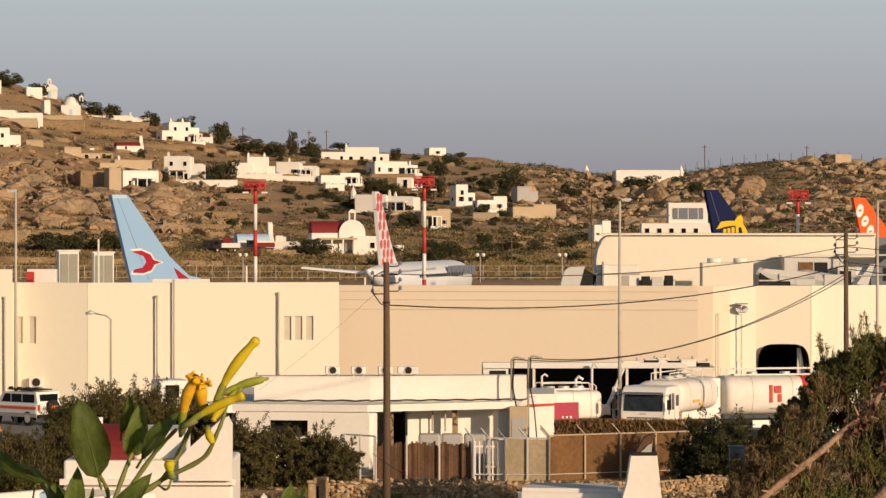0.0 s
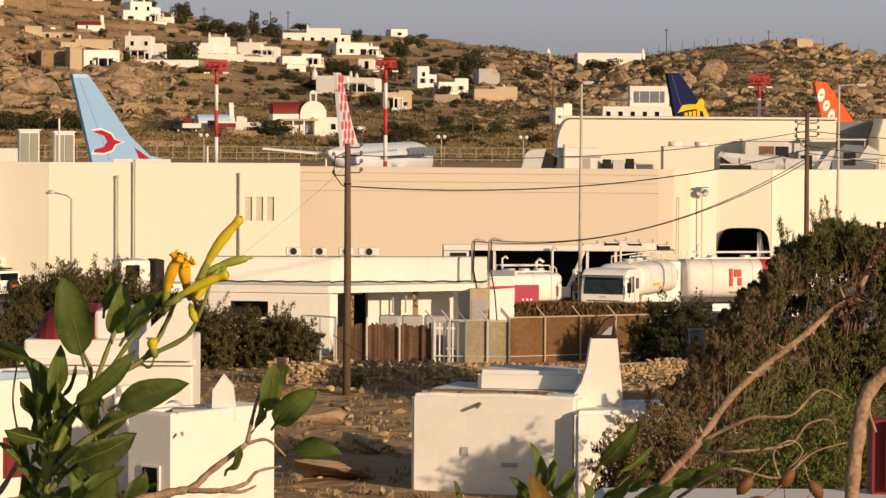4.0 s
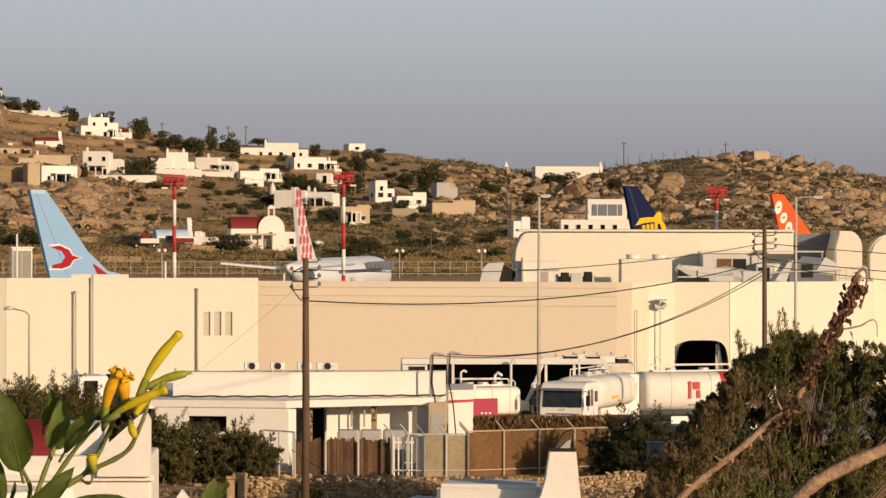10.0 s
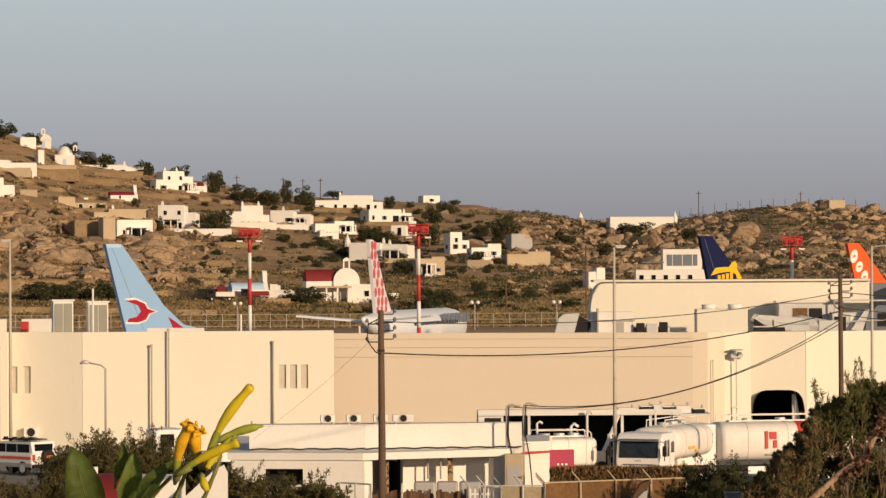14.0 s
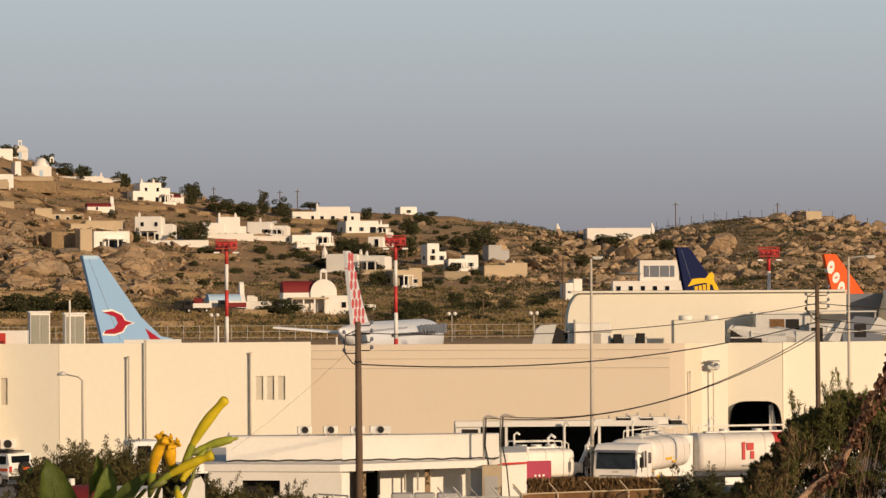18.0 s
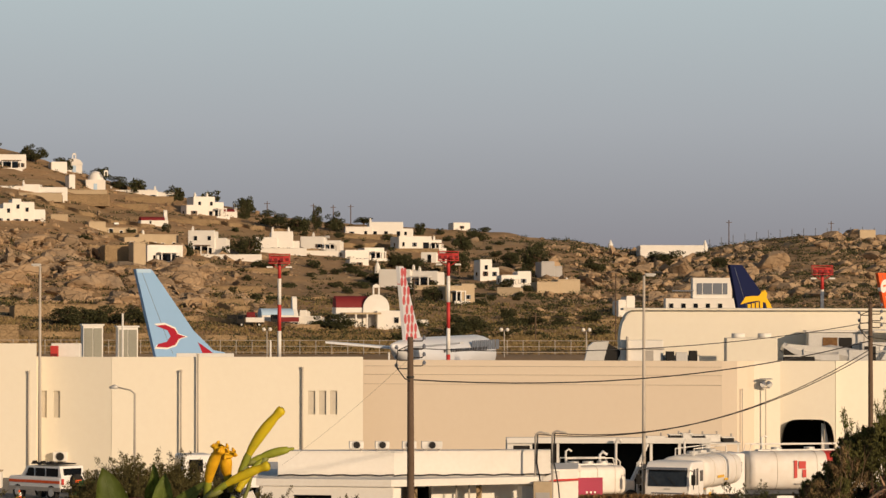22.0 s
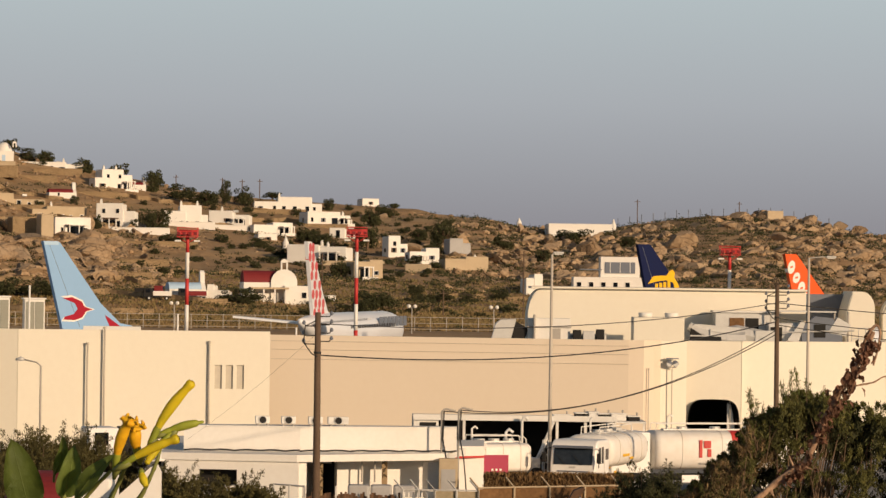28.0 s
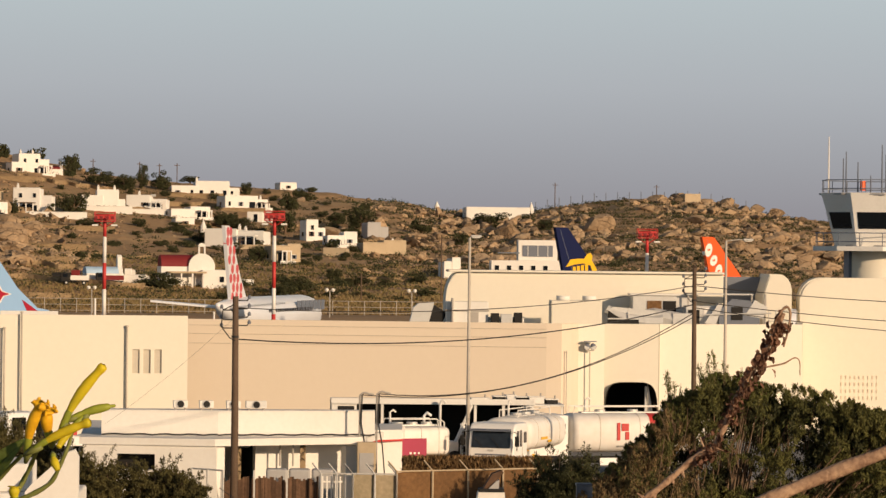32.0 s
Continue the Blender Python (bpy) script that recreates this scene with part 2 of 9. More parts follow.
def tinted(m, color, scale, lo, hi, most):
    """Patches of a second colour that follow a stretched noise."""
    n, l = m.node_tree.nodes, m.node_tree.links
    b = n["Principled BSDF"]
    t, mr, mix = n.new("ShaderNodeTexNoise"), n.new("ShaderNodeMapRange"), n.new("ShaderNodeMix")
    t.inputs["Scale"].default_value, t.inputs["Detail"].default_value = 1.0, 5
    l.new(stretched(n, l, scale), t.inputs["Vector"])
    mr.inputs[1].default_value, mr.inputs[2].default_value, mr.inputs[4].default_value = lo, hi, most
    l.new(t.outputs[0], mr.inputs[0])
    mix.data_type = "RGBA"
    l.new(mr.outputs[0], mix.inputs[0])
    l.new(b.inputs["Base Color"].links[0].from_socket, mix.inputs[6])
    mix.inputs[7].default_value = (*color, 1)
    l.new(mix.outputs[2], b.inputs["Base Color"])


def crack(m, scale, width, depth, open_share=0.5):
    """Open joints through rock: recessed broken lines between irregular blocks, with crevice shade in their colour."""
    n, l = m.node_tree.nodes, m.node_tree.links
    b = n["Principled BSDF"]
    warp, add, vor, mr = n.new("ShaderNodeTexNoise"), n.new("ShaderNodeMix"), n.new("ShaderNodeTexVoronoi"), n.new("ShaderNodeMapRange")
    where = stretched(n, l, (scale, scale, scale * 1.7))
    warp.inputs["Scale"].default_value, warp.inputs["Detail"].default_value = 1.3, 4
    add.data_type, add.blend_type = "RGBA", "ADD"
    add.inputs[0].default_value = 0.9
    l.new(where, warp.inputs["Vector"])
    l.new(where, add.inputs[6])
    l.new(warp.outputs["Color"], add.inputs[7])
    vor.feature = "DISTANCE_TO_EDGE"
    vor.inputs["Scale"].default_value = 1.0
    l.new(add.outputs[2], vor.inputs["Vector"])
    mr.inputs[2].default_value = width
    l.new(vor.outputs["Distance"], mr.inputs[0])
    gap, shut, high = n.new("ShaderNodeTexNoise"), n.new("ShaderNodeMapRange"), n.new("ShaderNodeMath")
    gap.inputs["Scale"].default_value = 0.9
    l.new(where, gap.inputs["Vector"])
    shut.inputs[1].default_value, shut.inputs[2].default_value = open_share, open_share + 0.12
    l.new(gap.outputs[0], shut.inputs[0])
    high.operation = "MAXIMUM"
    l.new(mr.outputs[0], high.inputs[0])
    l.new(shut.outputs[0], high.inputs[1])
    # joint colour is lowered to stand for shade in the crevice
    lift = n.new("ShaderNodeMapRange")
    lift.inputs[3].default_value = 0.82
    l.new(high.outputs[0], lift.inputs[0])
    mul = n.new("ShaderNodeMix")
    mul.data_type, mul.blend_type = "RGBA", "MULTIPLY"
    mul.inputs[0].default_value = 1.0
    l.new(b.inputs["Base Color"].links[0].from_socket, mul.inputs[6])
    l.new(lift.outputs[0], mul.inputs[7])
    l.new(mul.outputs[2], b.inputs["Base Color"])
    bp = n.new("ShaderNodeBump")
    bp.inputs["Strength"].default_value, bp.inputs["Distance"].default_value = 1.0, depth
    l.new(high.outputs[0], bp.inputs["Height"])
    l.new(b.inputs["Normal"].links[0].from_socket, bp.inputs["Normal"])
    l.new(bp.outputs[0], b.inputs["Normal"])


def thin_leaf(m, share, color):
    """Lets part of the light through a thin leaf or petal."""
    n, l = m.node_tree.nodes, m.node_tree.links
    b, out = n["Principled BSDF"], n["Material Output"]
    tr, mix = n.new("ShaderNodeBsdfTranslucent"), n.new("ShaderNodeMixShader")
    tr.inputs[0].default_value = (*color, 1)
    mix.inputs[0].default_value = share
    l.new(b.outputs[0], mix.inputs[1])
    l.new(tr.outputs[0], mix.inputs[2])
    l.new(mix.outputs[0], out.inputs[0])


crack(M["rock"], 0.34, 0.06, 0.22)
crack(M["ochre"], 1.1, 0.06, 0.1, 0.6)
tinted(M["rock"], (0.31, 0.25, 0.18), (0.07, 0.07, 0.3), 0.45, 0.65, 0.55)
tinted(M["soil"], (0.24, 0.17, 0.085), (0.012, 0.02, 0.35), 0.45, 0.65, 0.6)
tinted(M["soil"], (0.42, 0.30, 0.165), (0.02, 0.03, 0.8), 0.52, 0.66, 0.7)
thin_leaf(M["leaf"], 0.22, (0.26, 0.36, 0.06))
thin_leaf(M["flower"], 0.2, (0.8, 0.62, 0.05))


# ---------------------------------------------------------------- mesh helpers
def part(name, bm, mat, parent, label="", smooth=False):
    me = bpy.data.meshes.new(name)
    bmesh.ops.recalc_face_normals(bm, faces=bm.faces)
    bm.to_mesh(me)
    bm.free()
    if smooth:
        me.polygons.foreach_set("use_smooth", [True] * len(me.polygons))
    me.materials.append(mat)
    ob = new(name, me)
    ob.parent = parent
    if label:
        ob["label"] = label
    return ob


def thing(name, x, y, z, rz=0.0, label="", category="", group="", kind=""):
    ob = new(name)
    ob.matrix_basis = pose(x, y, z, 0, 0, rz)
    return tagged(ob, label, category, group, kind)


def box(w, d, h, x=0.0, y=0.0, z=0.0, bevel=0.0, rz=0.0, bm=None, seg=2):
    """A box w wide, d deep and h high that stands on z."""
    out = bm or bmesh.new()
    m = Matrix.Translation((x, y, z + h / 2)) @ Matrix.Rotation(radians(rz), 4, "Z") @ Matrix.Diagonal((w, d, h, 1))
    made = bmesh.ops.create_cube(out, size=1.0, matrix=m)["verts"]
    if bevel:
        edges = {e for v in made for e in v.link_edges}
        bmesh.ops.bevel(out, geom=list(edges), offset=bevel, segments=seg, profile=0.5, affect="EDGES")
    return out


def tube(points, radii, n=8, bm=None, cap=True):
    """A round tube along points; radii is one number or one for each point."""
    out = bm or bmesh.new()
    pts = [Vector(p) for p in points]
    rad = [radii] * len(pts) if isinstance(radii, (int, float)) else list(radii)
    rings, side = [], None
    for i, p in enumerate(pts):
        d = (pts[min(i + 1, len(pts) - 1)] - pts[max(i - 1, 0)]).normalized()
        if side is None:
            side = d.orthogonal().normalized()
        side = (side - d * side.dot(d)).normalized()
        up = d.cross(side)
        rings.append([out.verts.new(p + rad[i] * (math.cos(2 * math.pi * k / n) * side + math.sin(2 * math.pi * k / n) * up)) for k in range(n)])
    for a, b in zip(rings, rings[1:]):
        for k in range(n):
            out.faces.new((a[k], a[(k + 1) % n], b[(k + 1) % n], b[k]))
    if cap:
        out.faces.new(rings[0])
        out.faces.new(rings[-1])
    return out


def prism(outline, thick, bm=None, y=0.0):
    """A plate in the x-z plane with that outline, thick along y."""
    out = bm or bmesh.new()
    a = [out.verts.new((p[0], y - thick / 2, p[1])) for p in outline]
    b = [out.verts.new((p[0], y + thick / 2, p[1])) for p in outline]
    out.faces.new(a)
    out.faces.new(b[::-1])
    for i in range(len(a)):
        j = (i + 1) % len(a)
        out.faces.new((a[i], a[j], b[j], b[i]))
    return out


def arc(cx, cz, r, a0, a1, n):
    return [(cx + r * math.cos(radians(a0 + (a1 - a0) * i / n)), cz + r * math.sin(radians(a0 + (a1 - a0) * i / n))) for i in range(n + 1)]


def sag(a, b, drop, n=16):
    a, b = Vector(a), Vector(b)
    return [a.lerp(b, i / n) - Vector((0, 0, drop * 4 * (i / n) * (1 - i / n))) for i in range(n + 1)]


def cloud(name, places, size, mat, parent=None, label="", stretch=1.0, upright=0.0, seed=1, kind="", category=""):
    """Many small leaf-like faces, one at each place, each bent along its length."""
    rng = np.random.default_rng(seed)
    p = np.asarray(places, float)
    n = len(p)
    a = rng.normal(size=(n, 3))
    a[:, 2] = np.abs(a[:, 2]) * (1 + upright) if upright else a[:, 2]
    a /= np.linalg.norm(a, axis=1)[:, None]
    b = np.cross(a, rng.normal(size=(n, 3)))
    b /= np.linalg.norm(b, axis=1)[:, None] + 1e-9
    c = np.cross(a, b)
    s = size * rng.uniform(0.55, 1.4, (n, 1))
    v = np.stack([p - a * s * stretch, p + b * s * 0.5 + c * s * 0.15, p + a * s * stretch, p - b * s * 0.5 + c * s * 0.15], 1).reshape(-1, 3)
    i = np.arange(n)[:, None] * 4
    f = np.concatenate([i + np.array([[0, 1, 2]]), i + np.array([[0, 2, 3]])]).reshape(-1, 3)
    me = bpy.data.meshes.new(name)
    me.from_pydata(v.tolist(), [], f.tolist())
    me.materials.append(mat)
    ob = new(name, me)
    ob.parent = parent
    return tagged(ob, label, category, "", kind)


def blobs(rng, n, centres, radii):
    """n places spread near the skins of ellipsoid clumps."""
    k = rng.integers(0, len(centres), n)
    d = rng.normal(size=(n, 3))
    d /= np.linalg.norm(d, axis=1)[:, None]
    r = rng.uniform(0.35, 1.0, (n, 1)) ** 0.5
    return np.asarray(centres)[k] + d * r * np.asarray(radii)[k]


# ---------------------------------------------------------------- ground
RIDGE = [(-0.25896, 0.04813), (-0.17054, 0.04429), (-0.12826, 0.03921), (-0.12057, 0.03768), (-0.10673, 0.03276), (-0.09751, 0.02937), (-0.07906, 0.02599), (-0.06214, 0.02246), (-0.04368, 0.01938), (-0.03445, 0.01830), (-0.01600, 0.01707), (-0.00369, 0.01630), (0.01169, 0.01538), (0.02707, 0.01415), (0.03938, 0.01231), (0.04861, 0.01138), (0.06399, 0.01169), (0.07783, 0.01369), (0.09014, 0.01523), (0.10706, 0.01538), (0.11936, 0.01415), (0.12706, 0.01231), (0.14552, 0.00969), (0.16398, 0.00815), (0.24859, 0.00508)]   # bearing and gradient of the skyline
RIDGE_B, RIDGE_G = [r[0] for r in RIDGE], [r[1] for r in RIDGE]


def ground_z(x, y):
    if y < 60:
        t = min(1.0, max(0.0, (60 - y) / 60))
        return 9.1 * t + 0.08 * noise.noise((x * 0.5, y * 0.5, 0))
    if y < 150:
        return 0.16 * noise.noise((x * 0.3, y * 0.3, 2)) + 0.25 * noise.noise((x * 0.09, y * 0.09, 5)) * min(1, (y - 60) / 20) * min(1, (150 - y) / 8)
    if y < 600:
        return 0.0
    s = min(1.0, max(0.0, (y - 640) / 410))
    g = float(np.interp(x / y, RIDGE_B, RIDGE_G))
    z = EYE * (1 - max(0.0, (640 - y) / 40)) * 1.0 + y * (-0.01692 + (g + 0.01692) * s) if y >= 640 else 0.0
    rough = min(1.0, max(0.0, (y - 640) / 60))
    z += rough * (0.9 * noise.noise((x * 0.03, y * 0.03, 1)) + 0.45 * noise.noise((x * 0.11, y * 0.11, 4)) + 0.2 * noise.noise((x * 0.35, y * 0.35, 9)))
    lift = z * 0.9 + 0.6 * noise.noise((x * 0.02, y * 0.02, 7))
    z += rough * 0.35 * math.sin(lift * 2.1) * (0.5 + noise.noise((x * 0.015, y * 0.015, 3)))
    if y > 1050:
        z -= (y - 1050) * 0.16
        z = max(z, -2.0)
    return z


def steps(*spans):
    out = []
    for a, b, s in spans:
        out += list(np.arange(a, b, s))
    return out


GX = steps((-4500, -400, 400), (-400, -90, 5), (-90, 100, 2.0), (100, 400, 5), (400, 4600, 400))
GY = steps((-400, -20, 40), (-20, 70, 3), (70, 150, 1.2), (150, 640, 10), (640, 1080, 2.4), (1080, 1400, 20), (1400, 4700, 300))
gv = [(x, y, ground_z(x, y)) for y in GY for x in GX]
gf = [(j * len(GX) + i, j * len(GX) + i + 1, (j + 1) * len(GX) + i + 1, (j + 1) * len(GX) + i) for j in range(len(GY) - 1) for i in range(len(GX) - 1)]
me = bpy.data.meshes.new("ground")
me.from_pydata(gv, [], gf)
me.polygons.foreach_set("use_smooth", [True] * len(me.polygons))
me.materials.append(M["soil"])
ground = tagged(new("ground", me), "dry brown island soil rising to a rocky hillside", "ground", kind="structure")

# the airport forecourt and apron, one flat sheet
part_bm = box(420, 380, 0.06, 30, 366, -0.02)
apron = part("apron", part_bm, M["tarmac"], None)
tagged(apron, "pale concrete airport apron behind the terminal", "apron", kind="structure")

# ---------------------------------------------------------------- terminal
def wall(name, line, z0, z1, mat, label):
    """A wall along a line in plan, 0.4 m thick."""
    bm = bmesh.new()
    pts = [Vector((*p, 0)) for p in line]
    rows = []
    for i, p in enumerate(pts):
        d = (pts[min(i + 1, len(pts) - 1)] - pts[max(i - 1, 0)]).normalized()
        q = p + Vector((-d.y, d.x, 0)) * 0.4
        rows.append([bm.verts.new((r.x, r.y, z)) for r in (p, q) for z in (z0, z1)])
    for a, b in zip(rows, rows[1:]):
        bm.faces.new((a[0], b[0], b[1], a[1]))
        bm.faces.new((a[2], b[2], b[3], a[3]))
        bm.faces.new((a[1], b[1], b[3], a[3]))
    for e in (rows[0], rows[-1]):
        bm.faces.new((e[0], e[1], e[3], e[2]))
    return tagged(part(name, bm, mat, None), label, "wall", kind="structure")


def holed_wall(name, a, b, z1, holes, mat, label, pane=None):
    """A straight wall from a to b with upright openings: (start, end, bottom, top) along it."""
    ob = thing(name, a[0], a[1], 0, math.degrees(math.atan2(b[1] - a[1], b[0] - a[0])), label, "wall", kind="structure")
    length = math.hypot(b[0] - a[0], b[1] - a[1])
    cuts = sorted(holes)
    s = 0.0
    for h in cuts + [(length, length, 0, 0)]:
        if h[0] > s:
            part("wall_panel", box(h[0] - s, 0.4, z1, (s + h[0]) / 2, 0.2, 0), mat, ob)
        if h[1] > h[0]:
            if h[2] > 0:
                part("wall_panel", box(h[1] - h[0], 0.4, h[2], (h[0] + h[1]) / 2, 0.2, 0), mat, ob)
            part("wall_panel", box(h[1] - h[0], 0.4, z1 - h[3], (h[0] + h[1]) / 2, 0.2, h[3]), mat, ob)
            part("window_pane", box(h[1] - h[0], 0.04, h[3] - h[2], (h[0] + h[1]) / 2, 0.14, h[2]), pane or M["glass"], ob, "recessed window pane")
        s = h[1]
    return ob


ROOF = 6.15


def run_line(pts, z):
    return tube([(p[0], p[1], z) for p in pts], 0.012, 5)


wall("wall_a", [(-54.15, 209), (-24.74, 211), (-24.97, 213)], 0, 7.75, M["cream"], "plain cream rendered terminal wall with a flat top")
holed_wall("wall_b", (-24.91, 212.5), (-20.49, 211.7), 6.97, [(0.28, 0.62, 3.45, 5.0), (1.0, 1.42, 3.45, 5.0)], M["cream"], "cream rendered terminal wall with two narrow windows", M["frost"])
holed_wall("wall_c", (-20.47, 211.69), (-6.04, 213.5), 6.97, [(11.34, 11.76, 3.62, 5.0), (11.98, 12.4, 3.62, 5.0), (12.62, 13.04, 3.62, 5.0)], M["cream"], "long cream rendered terminal wall in low sun", M["frost"])
wall("wall_d", [(-6.14, 217), (14.89, 214.6), (15.78, 214.6), (16.42, 215.2), (16.88, 216)], 0, 6.73, M["tan"], "tan rendered terminal wall that curves at one end")
wall("wall_e", [(16.88, 216), (18.46, 216.6)], 0, 6.69, M["cream"], "cream rendered terminal wall beside the arch")
wall("wall_f", [(21.83, 217.6), (30.81, 221), (32.03, 229.5)], 0, 6.69, M["cream"], "cream rendered terminal wall with shallow joints")
arch_over = thing("wall_over_arch", 20.12, 217.2, 0, 0, "cream wall above the arched service opening", "wall", kind="structure")
AW = (21.77 - 18.50) / 2
AH, WH = 3.25, 6.69


def arch_curve(k=1.0):
    """Half-round opening with a flat crown and sides that lean in."""
    out = []
    for a in range(0, 181, 10):
        c, s = math.cos(radians(a)), math.sin(radians(a))
        z = AH * (0.42 + 0.58 * max(s, 0.0) ** 0.42)
        out.append((AW * k * math.copysign(abs(c) ** 0.42, c) * (1.05 - 0.17 * z / AH), z * (1 + (k - 1) * 0.5)))
    return [(AW * k, 0.0)] + out + [(-AW * k, 0.0)]


part("wall_panel", prism([(AW, 0.0)] + arch_curve()[1:-1] + [(-AW, 0.0), (-AW, WH), (AW, WH)], 0.4, y=0.2), M["cream"], arch_over)
for z in (6.38, 5.88, 5.32):
    ln = part("wall_groove", run_line([(-6.08, 216.97), (14.89, 214.57)], z), M["palepipe"], None)
    tagged(ln, "thin horizontal line along the tan wall", "trim", kind="structure")
# projecting hood of the arch, open in front, its passage behind painted near-black for shade
hood = thing("arch_hood", 20.12, 217.2, 0, 0, "cream projecting arched hood over a dark service entrance", "canopy", kind="structure")
for r0, r1, y0, y1, mat, nm in ((1.0, 1.008, -0.03, 0.1, M["cream"], "shell"), (0.985, 0.998, -0.4, 8.0, M["dark"], "passage")):
    bm = bmesh.new()
    rows = [[bm.verts.new((x, y, z)) for x, z in (p, q) for y in (y0, y1)] for p, q in zip(arch_curve(r0), arch_curve(r1))]
    for p, q in zip(rows, rows[1:]):
        for i, j in ((0, 1), (1, 3), (3, 2), (2, 0)):
            bm.faces.new((p[i], p[j], q[j], q[i]))
    part(nm, bm, mat, hood)
part("end_wall", box(AW * 2, 0.2, AH, 0, 8, 0), M["dark"], hood)
# white plate stands in for sunlight on the right inner jamb
part("side_panel", prism([(AW * 0.50, 0.3), (AW * 0.52, AH * 0.93), (AW * 0.66, AH * 0.9), (AW * 0.93, 0.3)], 0.1, y=0.3), M["white"], hood, "white plate painted as the sunlit inner jamb of the arch")

for x0, x1, y0 in ((-56.22, -6.28, 217.5), (-6.28, 30.88, 222.5)):
    slab = part("roof_slab", box(x1 - x0, 240 - y0, 0.3, (x0 + x1) / 2, (240 + y0) / 2, ROOF - 0.3), M["grey"], None)
    tagged(slab, "flat grey roof behind the terminal parapet", "roof", kind="structure")
wall("wall_back", [(51.78, 240.2), (-56.22, 240.2)], 0, ROOF - 0.02, M["cream"], "plain cream rear wall of the terminal")


def rounded_block(x0, x1, y, depth, z0, z1, r, mat, name, label):
    out = [(x0, z0), (x1, z0)] + arc(x1 - r, z1 - r, r, 0, 90, 8) + arc(x0 + r, z1 - r, r, 90, 180, 8)
    bm = prism(out, depth, y=y + depth / 2)
    bmesh.ops.bevel(bm, geom=[e for e in bm.edges if abs((e.verts[0].co - e.verts[1].co).y) < 1e-4], offset=0.12, segments=2, affect="EDGES")
    return tagged(part(name, bm, mat, None), label, "building", kind="structure")


def roof_storey(outline, y, depth, mat, name, label):
    bm = prism(outline, depth, y=y + depth / 2)
    bmesh.ops.bevel(bm, geom=[e for e in bm.edges if abs((e.verts[0].co - e.verts[1].co).y) < 1e-4], offset=0.06, segments=2, affect="EDGES")
    return tagged(part(name, bm, mat, None), label, "building", kind="structure")


RZ, UX, UZ = ROOF + 0.004, 9.57, 9.60
roof_storey([(UX, RZ), (27.0, RZ), (27.0, UZ)] + [(UX + 1.0 - 1.0 * math.cos(radians(a)) ** 0.8, UZ - 1.9 + 1.9 * math.sin(radians(a))) for a in (88, 75, 62, 50, 38, 25, 12, 0)], 229.5, 4.0, M["cream"], "terminal_upper_storey", "cream upper storey of the terminal with one rounded corner")
tagged(part("terminal_roof_edge", box(27.1 - 9.73, 4.2, 0.14, (9.73 + 27.1) / 2, 231.3, UZ + 0.005, bevel=0.05), M["cream"], None), "thin cream roof edge along the upper storey", "roof", kind="structure")
# recess wall carries its shade as a dark blue-grey colour
roof_storey([(26.6, RZ), (30.0, RZ), (30.0, 9.46), (26.6, 9.46)], 233.4, 0.6, M["slate"], "terminal_recess", "recess of the cream upper storey, its shade coloured blue-grey")
EX, EZ = 31.32, 9.67
roof_storey([(29.5, RZ), (EX, RZ)] + [(EX - 0.8 + 0.8 * math.cos(radians(a)), EZ - 1.1 + 1.1 * math.sin(radians(a))) for a in range(0, 91, 11)] + [(29.9, EZ), (29.5, EZ - 1.4)], 229.5, 4.6, M["cream"], "terminal_upper_end", "cream rounded end block of the upper storey")
rounded_block(31.83, 53.55, 229.6, 1.6, 0, 9.49, 1.3, M["cream"], "terminal_wing", "cream terminal wing with a rounded corner")
# small square wall vents on the wing in two rows
for r in range(4):
    for c in range(9):
        vent = part("wall_vent", box(0.07, 0.05, 0.22, 34.53 + c * 0.28, 229.57, 3.14 - r * 0.43, rz=0), M["tan"], None)
        tagged(vent, "small slot vent in a cream terminal wall", "vent", "slot vents on the wing")


# ---------------------------------------------------------------- things on the terminal roof and wall
def louvre_cabinet(x, y, w, h):
    ob = thing("vent_cabinet", x, y, ROOF, 12, "white louvred ventilation cabinet on the terminal roof", "ventilation", "vent cabinets")
    part("cabinet_body", box(w, w, h, bevel=0.03), M["white"], ob)
    part("cabinet_cap", box(w + 0.16, w + 0.16, 0.09, z=h), M["white"], ob)
    for s in (-1, 1):
        p = part("louvre_panel", box(w * 0.42, 0.05, h * 0.86, s * w * 0.23, -w / 2 - 0.01, h * 0.08), M["louvre"], ob, "grey-green louvre panel")
        for i in range(9):
            part("slat", box(w * 0.38, 0.03, 0.03, s * w * 0.23, -w / 2 - 0.05, h * 0.1 + i * h * 0.085), M["louvre"], p)
    return ob


louvre_cabinet(-22.88, 224, 1.22, 8.66 - ROOF)
louvre_cabinet(-20.84, 225, 1.22, 8.55 - ROOF)


def hvac_unit(x, y, w, d, h, rz=0, fans=1, label="white air-conditioning unit with a round fan", base=ROOF, group=""):
    ob = thing("air_conditioner", x, y, base, rz, label, "air conditioner", group)
    part("casing", box(w, d, h - 0.08, z=0.08, bevel=0.03), M["white"], ob)
    for s in (-1, 1):
        part("foot", box(0.08, d, 0.08, s * w * 0.35), M["pipe"], ob)
    for i in range(fans):
        cx = (i - (fans - 1) / 2) * w / fans
        r = min(h, w / fans) * 0.4
        g = part("fan_grille", tube([(cx, -d / 2 - 0.001, h / 2 + 0.04), (cx, -d / 2 - 0.03, h / 2 + 0.04)], r, 18), M["dark"], ob, "round dark fan grille")
        part("fan_ring", tube([(cx + r * math.cos(a), -d / 2 - 0.035, h / 2 + 0.04 + r * math.sin(a)) for a in [i * math.pi / 9 for i in range(19)]], 0.015, 5), M["metal"], g)
    return ob


